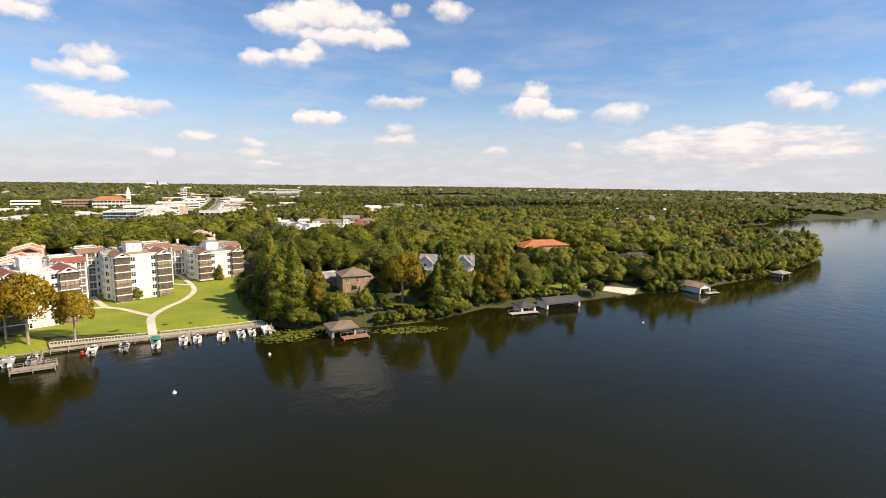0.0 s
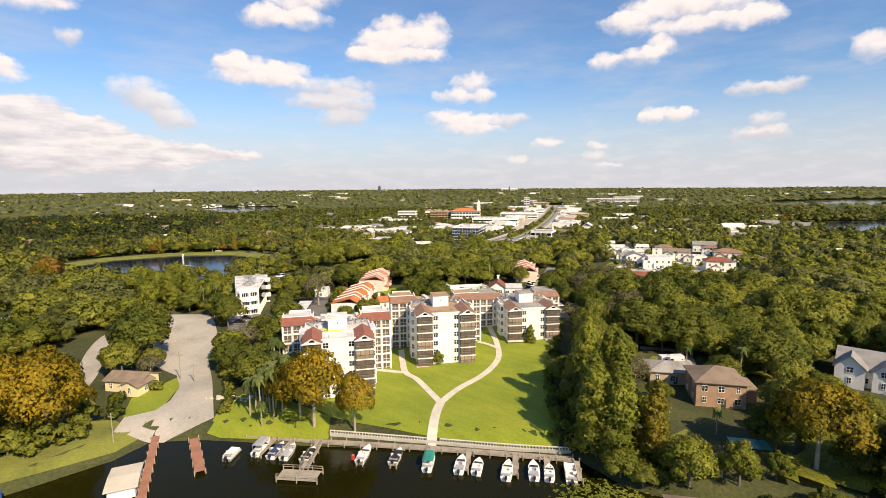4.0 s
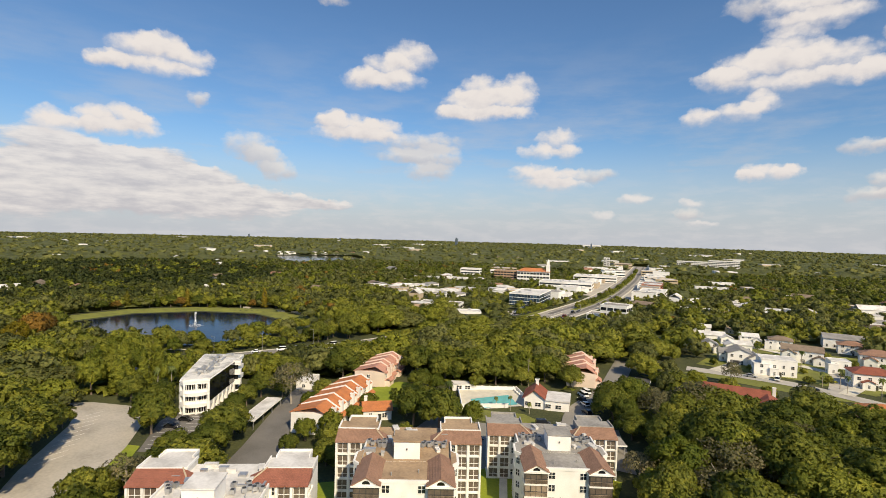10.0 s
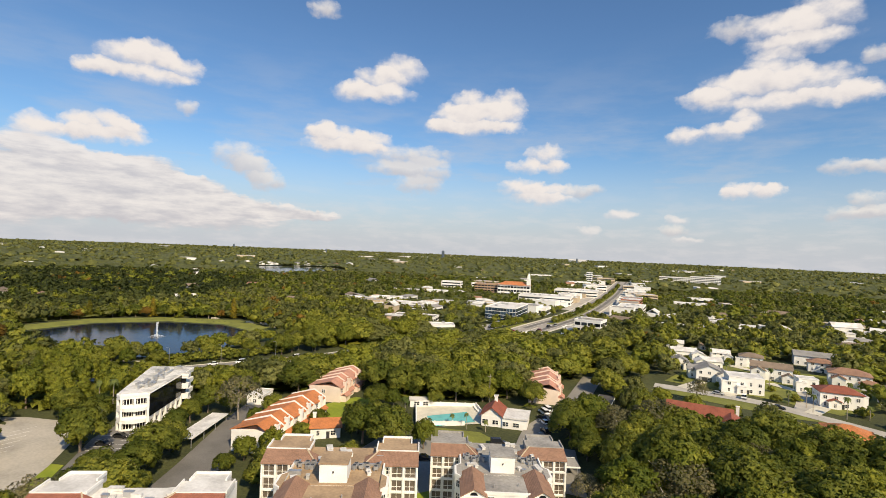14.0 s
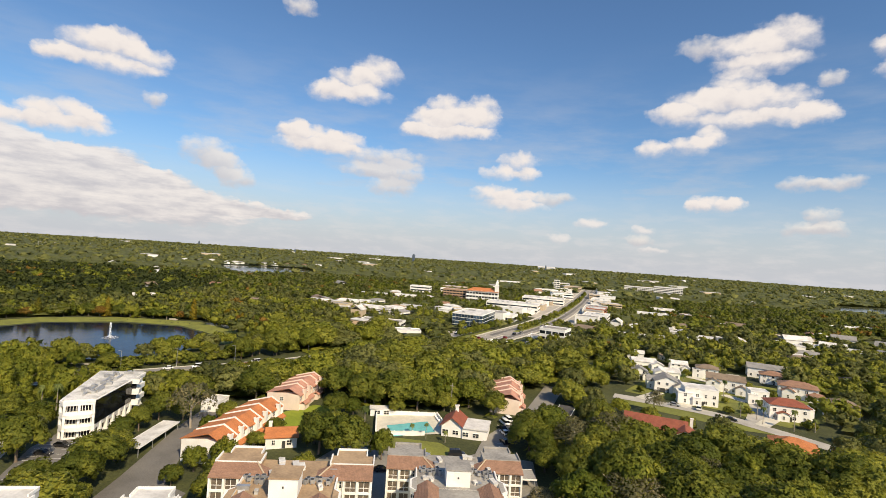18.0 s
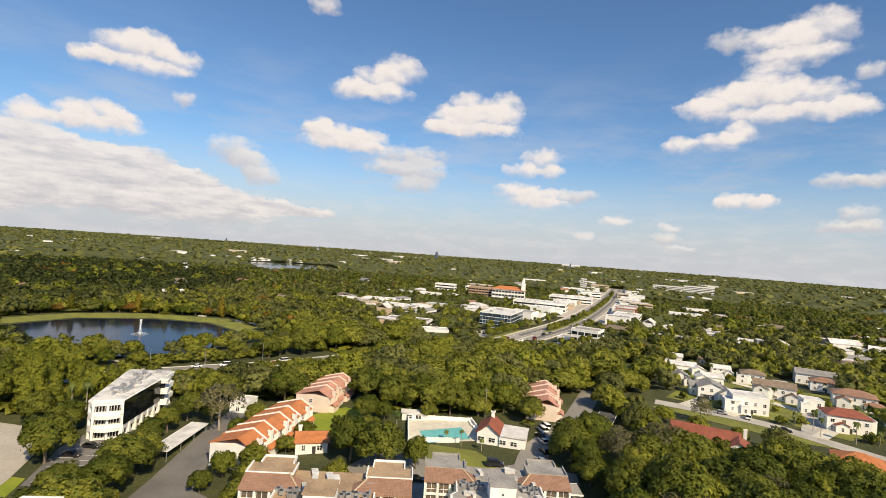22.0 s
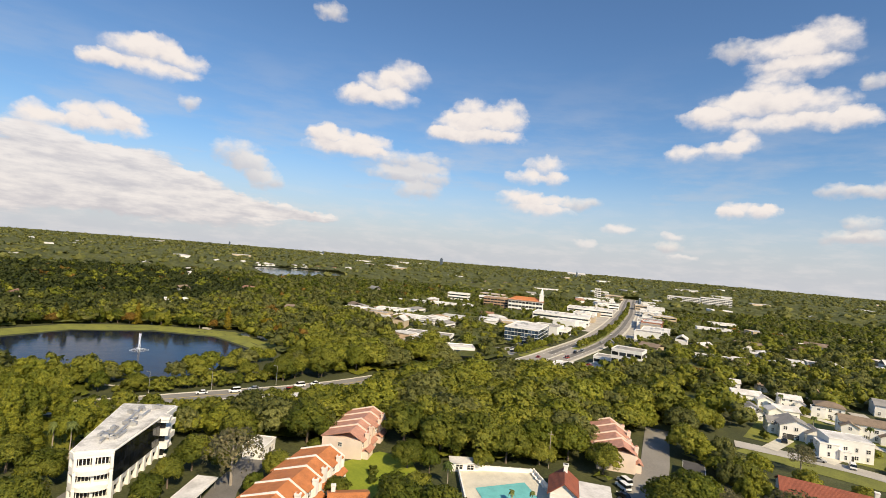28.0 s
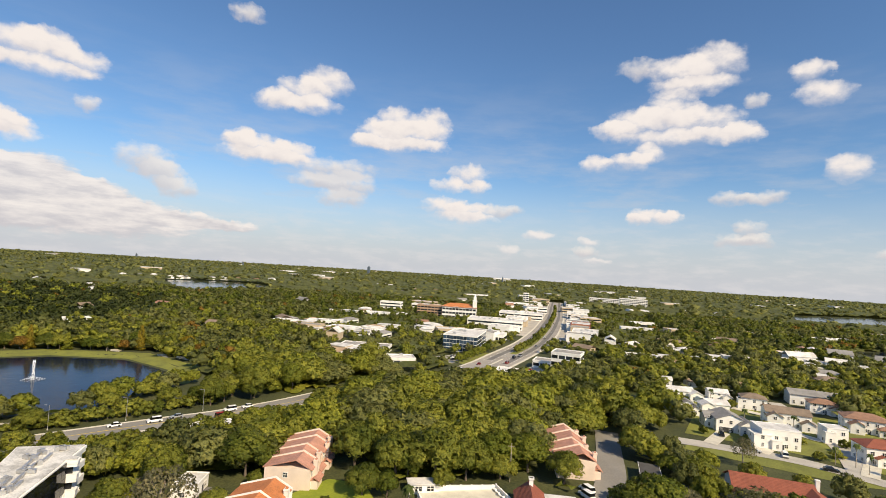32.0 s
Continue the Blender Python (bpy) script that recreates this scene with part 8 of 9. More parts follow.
def palm_meshes(h):
    tr = solid("trunk", [tube(0, 0, -0.6, h * 0.5, 0.2, 0.15, 7, (0.15, 0.1)), tube(0.15, 0.1, h * 0.5, h, 0.15, 0.17, 7, (0.12, -0.08))], "bark_pale")
    v, q = [], []
    for k in range(22):
        a, up = 6.28 * k / 22 + rng.uniform(-0.2, 0.2), rng.uniform(-0.5, 0.9)
        L = rng.uniform(1.6, 2.3)
        pts = []
        for j in range(5):
            u = j / 4
            pts.append((np.array([math.cos(a), math.sin(a), 0]) * L * u * (1 - 0.15 * u) + [0.27, 0.02, h + up * L * u - 1.15 * L * u * u]))
        side = np.array([-math.sin(a), math.cos(a), 0])
        for j in range(4):
            w0, w1 = 0.5 * math.sin(math.pi * min(1, j / 4 + 0.12)), 0.5 * math.sin(math.pi * min(0.97, (j + 1) / 4))
            for sg in (-1, 1):
                o = len(v)
                v += [pts[j], pts[j] + sg * side * w0 - [0, 0, w0 * 0.45], pts[j + 1] + sg * side * w1 - [0, 0, w1 * 0.45], pts[j + 1]]
                q.append((o, o + 1, o + 2, o + 3))
    return tr, quick_mesh("crown", np.array(v), np.array(q), np.zeros((0, 3), int), ["leaf_palm"])


PALMS = [palm_meshes(h) for h in (6.5, 8.5, 10.0)]
LABELS = {"oak": ("oak_tree", "broad green oak with a dense rounded crown", "oak trees"), "gold": ("autumn_tree", "spreading tree with golden-orange autumn leaves", "autumn trees"),
          "cypress": ("cypress_tree", "tall pointed cypress with feathery green leaves", "cypress trees"), "bush": ("bush", "rounded clipped green bush", "bushes"),
          "grey": ("moss_oak", "half-bare oak hung with grey moss", "mossy oaks"), "lime": ("maple_tree", "leafy tree with pale yellow-green leaves", "maple trees"), "larch": ("larch_tree", "pointed conifer turning yellow-green in autumn", "larches"), "rust": ("rust_tree", "tree with rusty brown autumn leaves", "rusty trees")}


def tree(key, x, y, size=1.0, turn=None, tall=1.0, z=None):
    k = rng.integers(0, len(KINDS[key]))
    tr, cr, a, h = KINDS[key][k]
    name, label, group = LABELS[key]
    t = thing(name, x, y, gz(x, y) if z is None else z, 0, label, "bush" if key == "bush" else "tree", group)
    t.matrix_world = pose(x, y, max(gz(x, y), -2.2), 0, 0, rng.uniform(0, 360) if turn is None else turn) @ Matrix.Diagonal((size, size, size * tall, 1))
    part("trunk", tr, None, t)
    part("crown", cr, None, t)
    TREES.append((x, y, a * size))


def palm(x, y, size=1.0):
    tr, cr = PALMS[rng.integers(0, 3)]
    t = thing("palm_tree", x, y, gz(x, y), 0, "cabbage palm with a ragged fan crown", "palm tree", "palms")
    t.matrix_world = pose(x, y, gz(x, y), 0, 0, rng.uniform(0, 360)) @ Matrix.Diagonal((size, size, size, 1))
    part("trunk", tr, None, t)
    part("crown", cr, None, t)
    TREES.append((x, y, 1.8 * size))


TREES = []
# trees that stand by themselves
SHORE_TREES = [("gold", -108, 131, 1.35, 1.25), ("gold", -114.5, 132, 1.1, 1.25), ("gold", -99, 135.5, 0.9, 1.35), ("gold", -119.5, 130.5, 0.85, 1.2), ("oak", -122, 134.5, 0.8, 1.2), ("oak", -128, 141, 0.8, 1.15), ("gold", -149, 91, 1.5, 1.2), ("gold", -156, 84, 1.5, 1.2), ("gold", -153, 96, 0.95, 1.2), ("gold", -163, 95, 1.4, 1.15), ("oak", -166, 84, 1.1, 1.1), ("oak", -152, 76, 1, 1.1), ("gold", -168, 92, 1.1, 1.1), ("cypress", -51, 159.5, 1.45, 0.85), ("cypress", -53.5, 165, 1.45, 0.95), ("cypress", -58.5, 173.5, 1.35, 1.05), ("cypress", -46, 160, 1.4, 0.9), ("cypress", -62.5, 180.5, 1.25, 1), ("cypress", -50.5, 172.5, 1.3, 1.05), ("cypress", -55, 181, 1.3, 1.05)]
LAKE_TREES = [("larch", -39.5, 161.5, 1.15, 0.98), ("lime", -42.5, 168, 0.9, 1.3), ("oak", -44, 155, 0.75, 0.8), ("oak", -39.5, 154.5, 0.6, 0.75), ("gold", -13, 176, 1.5, 1.15), ("lime", -19, 168, 0.55, 1.1), ("bush", -150, 84, 3, 1.1), ("bush", -148.5, 91, 2.7, 1.1), ("bush", -150.5, 98, 2.4, 1.1), ("bush", -153, 78.5, 3, 1.1), ("bush", -146, 95, 2, 1), ("bush", -146.5, 87, 2, 1), ("bush", -156, 90, 3, 1.2), ("cypress", 3.2, 176, 1.9, 0.82), ("oak", 5.5, 181, 1, 1.3), ("gold", 17, 188, 0.85, 1.2), ("larch", 21, 188.5, 1.6, 0.65), ("oak", -1, 180, 1, 1.1), ("oak", -20, 180, 0.9, 1), ("oak", -6, 179, 0.8, 1)]
LOT_TREES = [("grey", -27.5, 163.5, 0.6, 1.2), ("lime", -24.5, 162.5, 0.75, 1.15), ("lime", 27, 190, 0.9, 1.2), ("oak", 33, 197, 1, 1.1), ("bush", -58.8, 163, 1.2, 1.3), ("bush", -108.6, 180.5, 1.3, 1.6), ("cypress", -93.5, 213.5, 0.6, 0.75), ("oak", -197.5, 131, 1.6, 1), ("oak", -187, 126, 1.5, 1), ("oak", -207.5, 136, 1.4, 1), ("oak", -180.5, 117.5, 1.05, 1), ("oak", -163.5, 142.5, 1, 1.05), ("oak", -156, 139, 0.95, 1.05), ("oak", -148, 144.5, 0.8, 1.05), ("oak", -203, 164.5, 1.25, 1.0), ("bush", -209, 165, 1.5, 1.1), ("bush", -160, 118.5, 1.3, 1), ("grey", -60.5, 189, 1, 1.2), ("grey", -72.5, 221, 1, 1), ("grey", -53, 197, 0.8, 1.1)]
GARDEN_TREES = [("grey", -100, 348, 0.8, 1.2), ("oak", -182, 177.5, 1.15, 0.9), ("oak", -174.5, 171.5, 1, 1), ("oak", -188.5, 183, 0.8, 0.95), ("oak", -200.5, 188.5, 0.7, 1.1), ("oak", -207.5, 195, 0.7, 1.1), ("oak", -214, 203, 0.8, 1.1), ("oak", -151, 192.5, 0.8, 0.9), ("oak", -157.5, 198.5, 0.75, 0.9), ("oak", -145, 198, 0.8, 0.85), ("oak", -155, 226, 1.2, 1), ("oak", -147, 229.5, 1.25, 1), ("lime", -139.5, 236.5, 0.8, 1.2), ("oak", -160.5, 236, 0.85, 0.95), ("bush", -177.5, 236, 1.1, 1), ("bush", -181, 239, 1, 1.2), ("bush", -126, 293, 1, 1.2), ("oak", -178, 249, 0.75, 0.95), ("lime", -172, 252, 0.6, 1.2), ("rust", -366, 150, 1.5, 1.2)]
POND_TREES = [("rust", -378, 155, 1.3, 1.2), ("gold", -352, 143, 1.2, 1.1), ("rust", -342, 136, 1.1, 1.1), ("oak", -296.5, 210, 0.75, 0.9), ("lime", -303.5, 199, 0.8, 1), ("oak", -311, 191.5, 0.7, 0.9), ("lime", -320, 184, 0.7, 0.9), ("oak", -331, 177.5, 0.7, 0.9), ("oak", -4, 205, 0.75, 0.9), ("oak", 6, 202, 0.75, 0.9), ("oak", 14, 208, 0.75, 0.9), ("oak", 22, 213, 0.75, 0.9), ("oak", -12, 198, 0.75, 0.9), ("oak", -12, 212, 0.9, 0.9), ("oak", -297, 256, 0.75, 0.9), ("oak", -292, 265.5, 0.8, 0.95), ("lime", -287.5, 275, 0.9, 1), ("oak", -283.5, 285.5, 0.9, 0.95), ("oak", -293, 282, 0.9, 0.9), ("oak", -303, 279, 0.8, 0.9)]
LANE_TREES = [("bush", -302.5, 240, 1.5, 1.2), ("bush", -301, 234, 1.1, 1.2), ("bush", -300, 228, 1.2, 1), ("bush", -300.5, 245, 1.7, 1.2), ("bush", -298, 219, 1.8, 1.2), ("gold", -402, 318, 0.9, 1), ("lime", -432, 300, 1, 1.1), ("grey", -199.5, 207.5, 1.35, 1.15), ("lime", -163.5, 201.5, 0.8, 1.1), ("lime", -168.5, 196, 0.7, 1), ("cypress", -277, 163, 1, 0.85), ("cypress", -281, 169, 1.05, 0.9), ("lime", -271, 175, 1.2, 1.2), ("cypress", -274, 184, 1, 0.95), ("lime", -256, 158, 1.2, 1.3), ("cypress", -250, 165, 1.1, 0.85), ("cypress", -248, 173, 1, 0.9), ("lime", -246, 182, 1, 1.3), ("cypress", -252, 190, 0.95, 0.85), ("cypress", -263, 170, 1.15, 0.9)]
ROAD_TREES = [("cypress", -262, 182, 1, 0.9), ("oak", -286, 268, 1.1, 1), ("oak", -285, 288, 1.2, 1.05), ("lime", -284, 308, 1.3, 1.1), ("oak", -171, 204.5, 0.55, 0.9)]
for key, x, y, s, tl in SHORE_TREES + LAKE_TREES + LOT_TREES + GARDEN_TREES + POND_TREES + LANE_TREES + ROAD_TREES:
    tree(key, x, y, s, None, tl)
for x, y, s in ((-125.0, 125.0, 1.1), (-122.5, 129.0, 1.2), (-127.5, 131.5, 1.0), (-118.5, 124.0, 0.9), (-131.0, 135.0, 1.1), (-135.0, 139.5, 1.0), (-139.5, 144.0, 1.1), (-142.5, 139.0, 1.0), (-133.0, 145.0, 1.0), (-144.0, 149.0, 1.0), (-128.0, 138.0, 1.1),
                (-147.0, 145.5, 0.9), (-146.5, 256.0, 0.55), (-141.0, 257.0, 0.5), (-135.0, 259.5, 0.55), (-163.0, 250.0, 1.0), (-31.0, 181.5, 0.7), (-66.0, 371.0, 0.7), (-74.5, 376.0, 0.7), (-56.0, 372.5, 0.8), (-50.0, 378.0, 0.8),
                (-232.0, 183.0, 0.9), (-240.0, 180.0, 1.0), (-246.0, 177.0, 1.0), (-252.0, 183.0, 1.0), (-384.0, 306.0, 1.0), (-68.0, 250.0, 0.9), (-30.0, 215.0, 1.0)):
    palm(x, y, s)
# the tree line behind the pond's grass bank
for k, (x, y) in enumerate(curve_line([(-468, 170), (-474, 214), (-466, 243), (-446, 268), (-416, 303), (-386, 314), (-352, 312), (-322, 292)], 5)):
    tree(("oak", "cypress", "lime", "oak", "rust", "larch", "oak")[k % 7], x + rng.uniform(-1.5, 1.5), y + rng.uniform(-1, 3), rng.uniform(0.8, 1.05), None, rng.uniform(0.75, 1.0))
for k in range(46):
    u = k / 46
    x, y = ((-263.5 + 9 * u, 212 + 70 * u) if k % 2 else (-297.5 + 8 * u, 205 + 70 * u))
    tree("bush", x + rng.uniform(-3.5, 3.5), y, rng.uniform(1.6, 2.9), None, rng.uniform(0.8, 1.2))
for x, y in ((-101, 380), (-84, 394), (-79, 376), (-70, 402), (-116, 378), (-128, 398), (-97, 406), (-83, 440), (-70, 424), (-54, 408), (-112, 436), (-131, 428), (-52, 380), (-74, 384)):
    tree("bush", x, y, rng.uniform(1.2, 2.0), None, rng.uniform(0.9, 1.4))
for x, y in ((-104, 401), (-87, 405), (-69, 377), (-121, 434), (-58, 402), (-43.5, 213.5), (-98, 430)):
    palm(x, y, 0.8)
for k in range(23, 45):
    a, b = Vector(BOULEVARD[k]), Vector(BOULEVARD[k + 1])
    for u in (0.0, 0.5):
        p = a.lerp(b, u)
        tree("bush", p.x + rng.uniform(-0.6, 0.6), p.y, rng.uniform(1.5, 2.3), None, rng.uniform(1.2, 1.9))
for k in range(14, 22):
    a, b = Vector(BOULEVARD[k]), Vector(BOULEVARD[k + 1])
    d = (b - a).normalized()
    p = a - Vector((d.y, -d.x)) * 19.5
    tree("lime", p.x, p.y, rng.uniform(0.6, 0.8), None, rng.uniform(0.9, 1.1))
for x, y, size in ((-123, 131, 1.35), (-126.5, 127.5, 1.3), (-119.5, 128, 1.25), (-130, 132, 1.3), (-126, 135.5, 1.35), (-133, 137.5, 1.25), (-137, 141, 1.3), (-121, 125.5, 1.1)):
    palm(x, y, size)
for x, y in ((-101, 313), (-97, 312), (-93, 313), (-89, 314), (-85, 315.5), (-81, 316), (-78, 318), (-104, 316)):
    tree("bush", x, y, rng.uniform(1.7, 2.4), None, rng.uniform(1.0, 1.3))
for x, y in ((62, 222), (70, 224), (80, 224), (90, 226), (99, 225), (76, 232), (92, 233)):
    tree("oak", x, y, rng.uniform(0.7, 0.9), None, 1.0)
palm(-432.0, 283.0, 1.0)
palm(-398.0, 304.0, 1.1)
# hedges and low shrubs along the lot, the ramp and the lawn's wooded edge
for line, gap in (([(-131, 122), (-139, 128), (-150, 134), (-164, 140)], 3.2), ([(-150, 104.5), (-157, 106.5), (-162, 111)], 2.6), ([(-59, 160), (-64, 170), (-73, 185), (-79, 200), (-85, 216), (-94, 238)], 3.4)):
    for (ax, ay), (bx, by) in zip(line, line[1:]):
        n = max(1, int(math.hypot(bx - ax, by - ay) / gap))
        for k in range(n):
            u = k / n
            tree("bush", ax + (bx - ax) * u + rng.uniform(-0.5, 0.5), ay + (by - ay) * u + rng.uniform(-0.5, 0.5), rng.uniform(0.9, 1.5), None, rng.uniform(0.8, 1.2))
# cypresses with bare feet along the far shore
for k in range(12):
    u = k / 11
    tree("lime", 128 + 54 * u + rng.uniform(-2, 2), 234 + 31 * u + rng.uniform(0, 4), 0.85, None, 1.35)

# a dense fringe on the eastern shore and along the lawn's edge
fringe = curve_line([(-41, 158), (-22, 161), (-8, 167), (3, 173), (19, 190), (36, 196), (54, 201)], 3) + curve_line([(92, 216), (106, 221), (131, 236), (184, 268), (244, 322), (296, 402)], 9)
for k, (x, y) in enumerate(fringe):
    if not -47 < x < -3:
        tree(("oak", "lime", "oak", "cypress", "oak")[k % 5], x + rng.uniform(-1.5, 1.5), y + rng.uniform(0.5, 4), rng.uniform(0.7, 1.0), None, rng.uniform(0.9, 1.2))
for k, (x, y) in enumerate(curve_line([(-40, 155.5), (-20, 159), (-8, 164), (3, 170), (19, 187), (36, 191), (54, 197)], 4) + curve_line([(92, 212.5), (106, 217), (131, 232.5), (184, 265), (244, 319), (296, 400)], 8)):
    if not -34 < x < -22:
        tree("bush", x + rng.uniform(-1, 1), y + rng.uniform(-0.5, 1.5), rng.uniform(1.3, 2.4), None, rng.uniform(0.8, 1.3))
for k in range(13):
    u = k / 12
    tree(("oak", "lime", "oak")[k % 3], -62 - 20 * u + rng.uniform(-1, 1) + 4, 170 + 62 * u, rng.uniform(0.8, 1.0), None, rng.uniform(1.15, 1.45))
# the woods: a scatter on all land that is not kept clear
def free_of(px, py, margin_scale=1.0):
    ok = inside(px, py, SHORE_POLY)
    d, _ = segment_distance(px, py, SHORE)
    ok &= d > 0.8
    dp, _ = segment_distance(px, py, POND, True)
    ok &= ~inside(px, py, POND) & (dp > 3)
    for line, w in ROADS:
        xs, ys = [p[0] for p in line], [p[1] for p in line]
        near = ok & (px > min(xs) - 30) & (px < max(xs) + 30) & (py > min(ys) - 30) & (py < max(ys) + 30)
        if near.any():
            d, _ = segment_distance(px[near], py[near], line)
            ok[np.flatnonzero(near)[d < w * 0.5 + 3.2]] = False
    for poly in KEEP_CLEAR:
        xs, ys = [p[0] for p in poly], [p[1] for p in poly]
        near = ok & (px > min(xs)) & (px < max(xs)) & (py > min(ys)) & (py < max(ys))
        if near.any():
            idx_ = np.flatnonzero(near)
            ok[idx_[inside(px[near], py[near], poly)]] = False
    return ok


def scatter(x0, x1, y0, y1, step, jitter=0.42):
    gx, gy = np.meshgrid(np.arange(x0, x1, step), np.arange(y0, y1, step))
    gx = gx + (np.arange(gx.shape[0]) % 2)[:, None] * step * 0.5
    n = gx.size
    return gx.ravel() + rng.uniform(-jitter, jitter, n) * step, gy.ravel() + rng.uniform(-jitter, jitter, n) * step


def in_view(px, py):
    """The fan of land that the walk ever looks over."""
    az = np.degrees(np.arctan2(-(px + 10), py - 20))
    return (az > -46) & (az < 108)


sx, sy = scatter(-330, 140, 60, 380, 9.2)
ok = free_of(sx, sy) & in_view(sx, sy)
own = np.array([(a, b) for a, b, _ in TREES])
orad = np.array([r for *_, r in TREES])
ok &= (np.hypot(sx[:, None] - own[:, 0], sy[:, None] - own[:, 1]) > orad * 0.75 + 2.0).all(1)
sx, sy = sx[ok], sy[ok]
low = np.zeros(len(sx), bool)
for poly in KEEP_LOW:
    low |= inside(sx, sy, poly)
# crowns end where open ground, roads and roofs begin
edge = np.full(len(sx), 1e9)
for poly in KEEP_CLEAR:
    xs, ys = [p[0] for p in poly], [p[1] for p in poly]
    near = np.flatnonzero((sx > min(xs) - 14) & (sx < max(xs) + 14) & (sy > min(ys) - 14) & (sy < max(ys) + 14))
    if len(near):
        edge[near] = np.minimum(edge[near], segment_distance(sx[near], sy[near], poly, True)[0])
for line, w in ROADS:
    edge = np.minimum(edge, segment_distance(sx, sy, line)[0] - w / 2)
cap = np.clip((edge + 2.2) / 6.2, 0.5, 2.0)
# how near the walk's ground line each one stands: the nearest are things of their own
line_d = np.minimum(segment_distance(sx, sy, [(0, 0), (-30, 95), (-35, 135), (-85, 150)])[0], 1e9)
order = np.argsort(line_d)
single = order[:230]
mixed = ["oak"] * 7 + ["lime"] * 2 + ["grey"]
for k in single:
    size = min(rng.uniform(0.9, 1.65) * (0.62 if low[k] else 1.0), cap[k])
    tree(mixed[rng.integers(0, len(mixed))], sx[k], sy[k], size, None, rng.uniform(0.75, 1.0) if size > 1.15 else rng.uniform(0.85, 1.15))


def wood(name, px, py, proto, smin, smax, mat, label, z_extra=0.0, low_mask=None, most=None):
    """One mesh of many crowns; each is one of a few shapes, turned and scaled."""
    V, Q, T, o = [], [], [], 0
    for k in range(len(px)):
        v, q, t = proto[rng.integers(0, len(proto))]
        s = rng.uniform(smin, smax) * (0.62 if low_mask is not None and low_mask[k] else 1.0)
        s = s if most is None else min(s, most[k])
        a = rng.uniform(0, 6.28)
        c, d = math.cos(a), math.sin(a)
        w = np.empty_like(v)
        w[:, 0], w[:, 1], w[:, 2] = (v[:, 0] * c - v[:, 1] * d) * s + px[k], (v[:, 0] * d + v[:, 1] * c) * s + py[k], v[:, 2] * s ** 0.6 * rng.uniform(0.8, 1.2) + PZ[k] + z_extra
        V.append(w)
        Q.append(np.stack([q[:, 0] * c - q[:, 1] * d, q[:, 0] * d + q[:, 1] * c, q[:, 2]], 1))
        T.append(t + o)
        o += len(v)
    me = quick_mesh(name, np.concatenate(V), NO_QUADS, np.concatenate(T), [mat], np.concatenate(Q))
    return tagged(new(name, me), label, "trees", kind="stuff")


def prototypes(count, rx, rz, n, size, lobes, th):
    out = []
    for k in range(count):
        v, q, t = crown(rng, rx * rng.uniform(0.9, 1.1), rz * rng.uniform(0.9, 1.15), n, size, "round", lobes)
        out.append((v + [0, 0, th], q, t))
    return out


rest = order[230:]
near_proto = prototypes(10, 6.6, 4.5, 1150, 0.46, 18, 1.4)
for cut in range(4):
    part_of = rest[cut::4]
    PZ = land_height(sx[part_of], sy[part_of])
    wood("woods", sx[part_of], sy[part_of], near_proto, 0.95, 1.7, ("leaf_oak", "leaf_far", "leaf_oak", "leaf_cypress")[cut], "dense green oak woods between the houses", 0, low[part_of], cap[part_of])
# middle distance
mid_proto = prototypes(12, 6.8, 4.4, 145, 0.86, 5, 1.0)
outer_proto = prototypes(10, 6.8, 4.4, 52, 1.35, 3, 1.0)
mx, my = scatter(-1050, 560, -50, 1150, 11.2)
far_r = np.hypot(mx + 40, my - 120)
ok = ~((mx > -330) & (mx < 140) & (my > 60) & (my < 380)) & (far_r < 1020) & in_view(mx, my)
mx, my = mx[ok], my[ok]
town = inside(mx, my, [(-262, 372), (-215, 440), (-180, 700), (-330, 1150), (-650, 1150), (-600, 650), (-480, 440), (-340, 400)])
ok = free_of(mx, my) & (rng.uniform(0, 1, len(mx)) > np.where(town, 0.3, 0.04))
mx, my, town = mx[ok], my[ok], town[ok]
PZ = land_height(mx, my)
cut = rng.uniform(0, 1, len(mx))
# woods beyond the pond, darkened by leaf colour where a cloud's shadow lies
in_cloud_shade = inside(mx, my, [(-520, 150), (-500, 225), (-548, 300), (-600, 390), (-760, 470), (-940, 450), (-1040, 350), (-1040, 100), (-700, 60)])
cut = np.where(in_cloud_shade & (cut < 0.8), 1.5, cut)
nearer = np.hypot(mx + 40, my - 120) < 560
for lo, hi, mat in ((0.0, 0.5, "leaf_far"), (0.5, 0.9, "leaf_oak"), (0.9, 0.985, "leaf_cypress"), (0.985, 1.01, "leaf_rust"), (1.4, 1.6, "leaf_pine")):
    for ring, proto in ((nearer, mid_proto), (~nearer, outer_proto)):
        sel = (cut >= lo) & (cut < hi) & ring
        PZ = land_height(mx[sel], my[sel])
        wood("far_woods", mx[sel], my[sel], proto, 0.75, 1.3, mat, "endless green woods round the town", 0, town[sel])
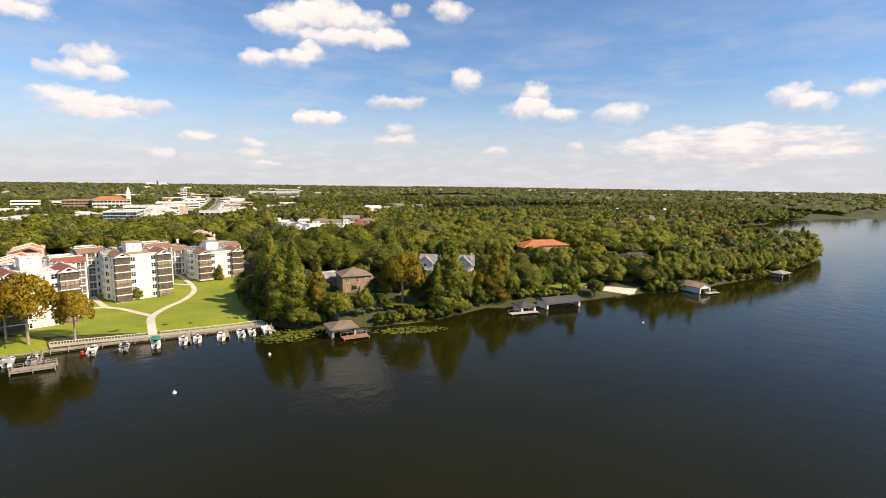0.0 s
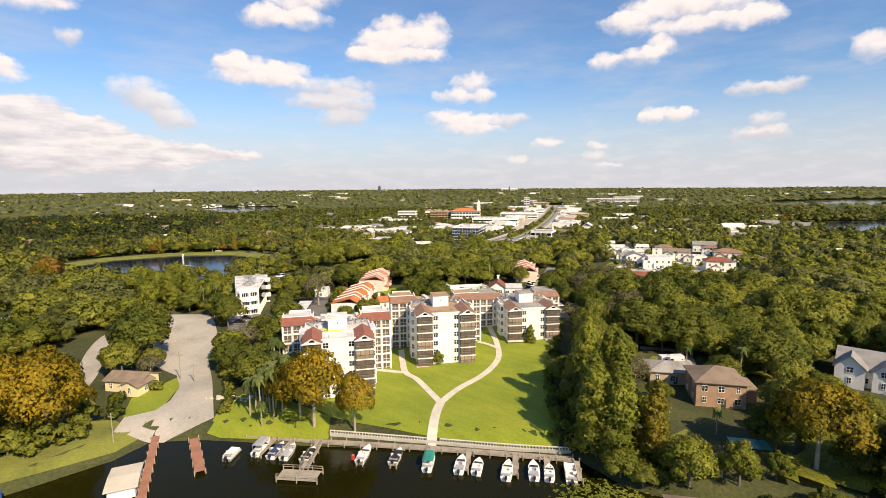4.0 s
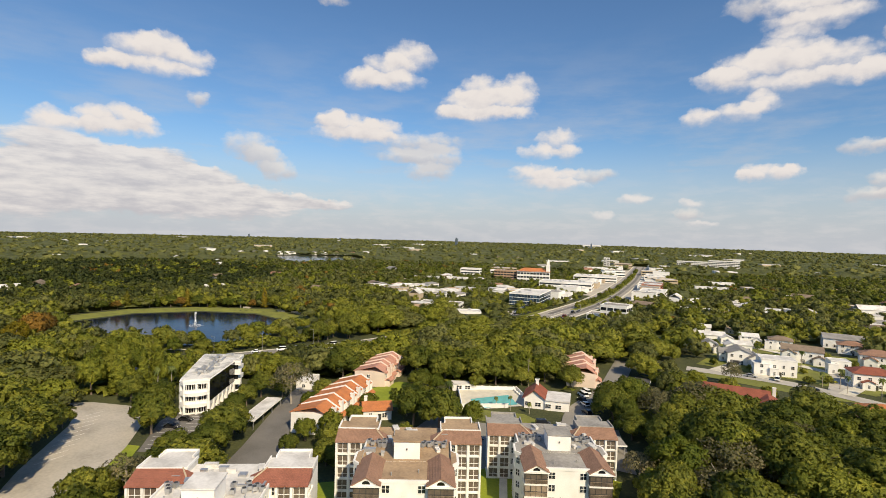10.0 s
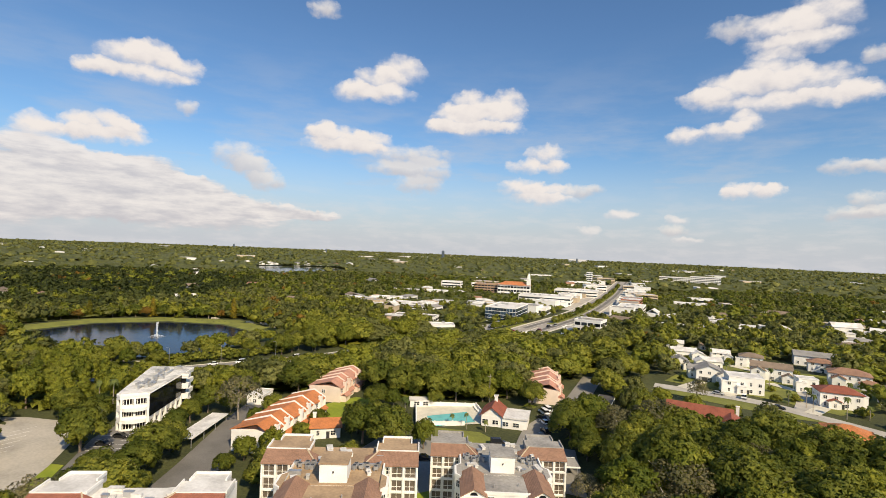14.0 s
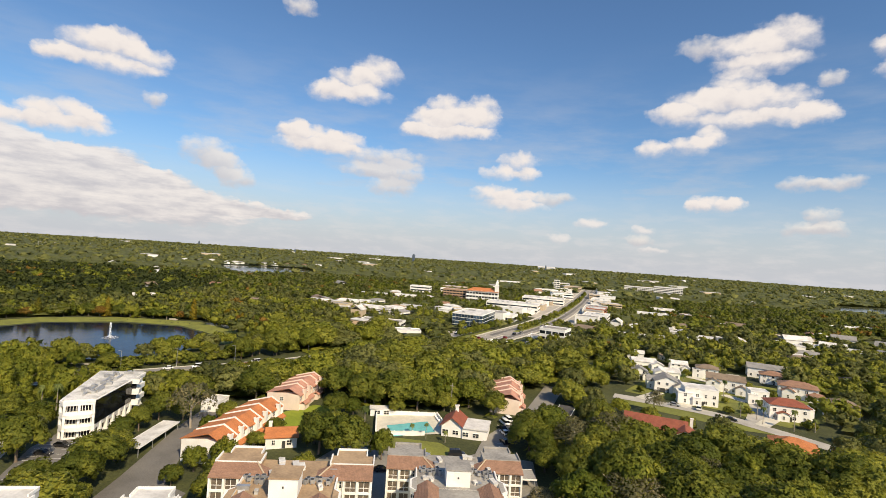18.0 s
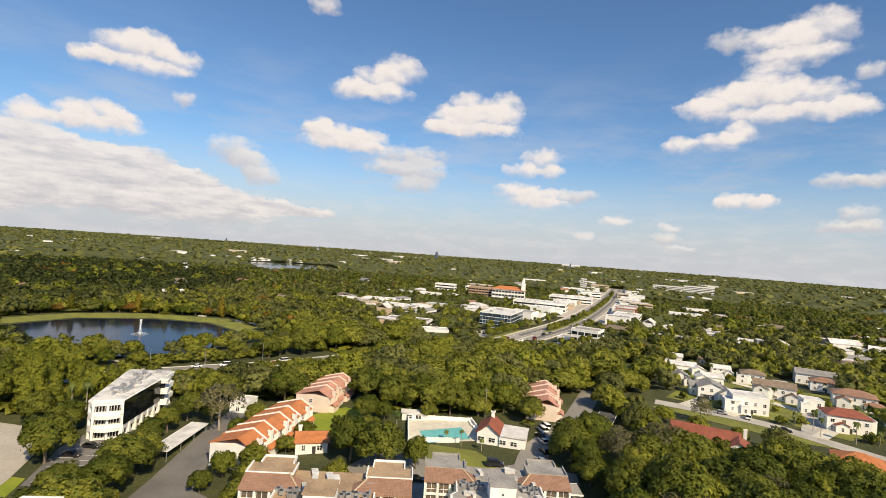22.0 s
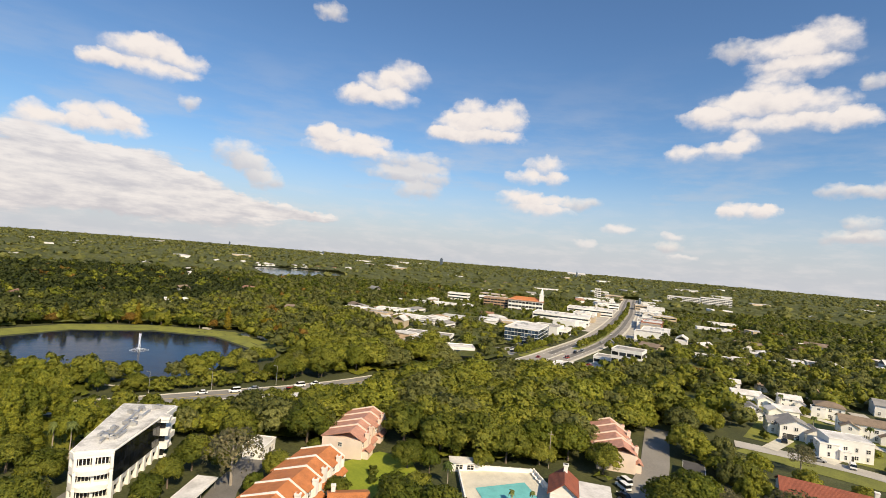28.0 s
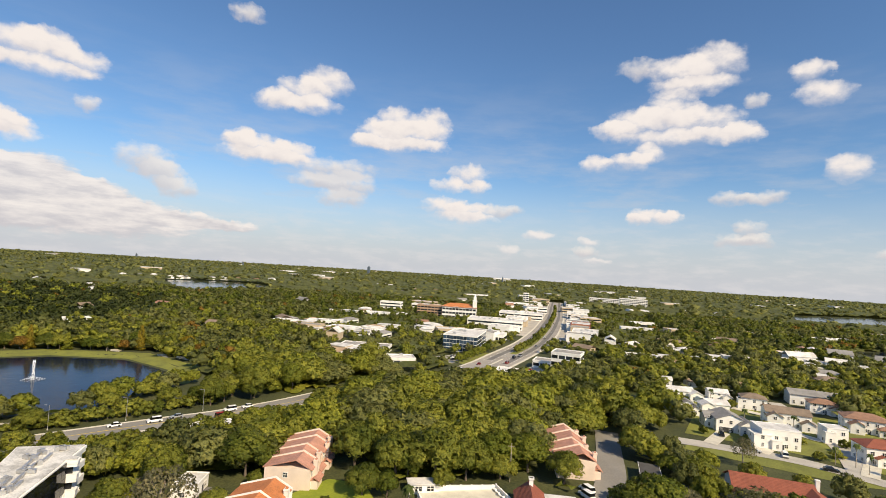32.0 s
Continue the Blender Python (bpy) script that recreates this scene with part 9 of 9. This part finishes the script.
# far canopy: a lumpy sheet of tree tops with single crowns standing out of it
def lumpy(name, gx, gy, low_h, high_h, mat, label, margin=0.0):
    """Undergrowth or far tree tops as one uneven sheet, open over water, roads and cleared ground."""
    flat_x, flat_y = gx.ravel(), gy.ravel()
    ok = free_of(flat_x, flat_y) & in_view(flat_x, flat_y)
    for poly in KEEP_CLEAR if margin else ():
        xs, ys = [p[0] for p in poly], [p[1] for p in poly]
        near = np.flatnonzero(ok & (flat_x > min(xs) - margin) & (flat_x < max(xs) + margin) & (flat_y > min(ys) - margin) & (flat_y < max(ys) + margin))
        if len(near):
            ok[near[segment_distance(flat_x[near], flat_y[near], poly, True)[0] < margin]] = False
    if margin:
        ok &= segment_distance(flat_x, flat_y, SHORE)[0] > margin + 2
    ok = ok.reshape(gx.shape)
    z = land_height(flat_x, flat_y).reshape(gx.shape) + rng.uniform(low_h, high_h, gx.shape)
    i = np.arange(gx.size).reshape(gx.shape)
    keep = (ok[:-1, :-1] & ok[1:, :-1] & ok[:-1, 1:] & ok[1:, 1:]).ravel()
    quads = np.stack([i[:-1, :-1].ravel(), i[:-1, 1:].ravel(), i[1:, 1:].ravel(), i[1:, :-1].ravel()], 1)[keep]
    half = quads.reshape(-1, 4)
    tris = np.concatenate([half[:, [0, 1, 2]], half[:, [0, 2, 3]]])
    me = quick_mesh(name, np.stack([flat_x, flat_y, z.ravel()], 1), NO_QUADS, tris, [mat])
    me.polygons.foreach_set("use_smooth", [True] * len(me.polygons))
    tagged(new(name, me), label, "trees", kind="stuff")


def jittered(gx, gy, step):
    return gx + rng.uniform(-0.35, 0.35, gx.shape) * step, gy + rng.uniform(-0.35, 0.35, gx.shape) * step


ux, uy = jittered(*np.meshgrid(np.arange(-330, 140, 2.6), np.arange(60, 380, 2.6)), 2.6)
lumpy("undergrowth", ux, uy, 0.2, 2.3, "leaf_oak", "thick green undergrowth beneath the oaks", 5.0)
ux, uy = jittered(*np.meshgrid(np.arange(-1050, 560, 6.5), np.arange(-50, 1150, 6.5)), 6.5)
hole = (ux > -331) & (ux < 141) & (uy > 59) & (uy < 381)
uy = np.where(hole, -9e3, uy)
lumpy("undergrowth", ux, uy, 0.8, 4.5, "leaf_far", "thick green undergrowth between the far trees")
rr = [960.0]
while rr[-1] < 4880:
    rr.append(rr[-1] * 1.0115)
az_, r_ = np.meshgrid(np.radians(np.linspace(-46, 108, 640)), np.array(rr))
az_ = az_ + rng.uniform(-0.3, 0.3, az_.shape) * 0.0042
r_ = r_ * (1 + rng.uniform(-0.004, 0.004, r_.shape))
lumpy("far_woods", -40 - np.sin(az_) * r_, 120 + np.cos(az_) * r_, 3.5, 9.5, "leaf_far", "endless green woods to the horizon")
far_proto = prototypes(8, 9.0, 4.2, 10, 3.0, 1, 3.0)
fx, fy = scatter(-4700, 4200, 150, 4900, 58.0, 0.5)
fr = np.hypot(fx + 40, fy - 120)
ok = (fr > 1000) & (fr < 4850) & in_view(fx, fy)
fx, fy = fx[ok], fy[ok]
ok = free_of(fx, fy)
fx, fy = fx[ok], fy[ok]
PZ = land_height(fx, fy)
wood("far_woods", fx, fy, far_proto, 0.9, 1.7, "leaf_far", "single tall trees in the far woods", 0.5)
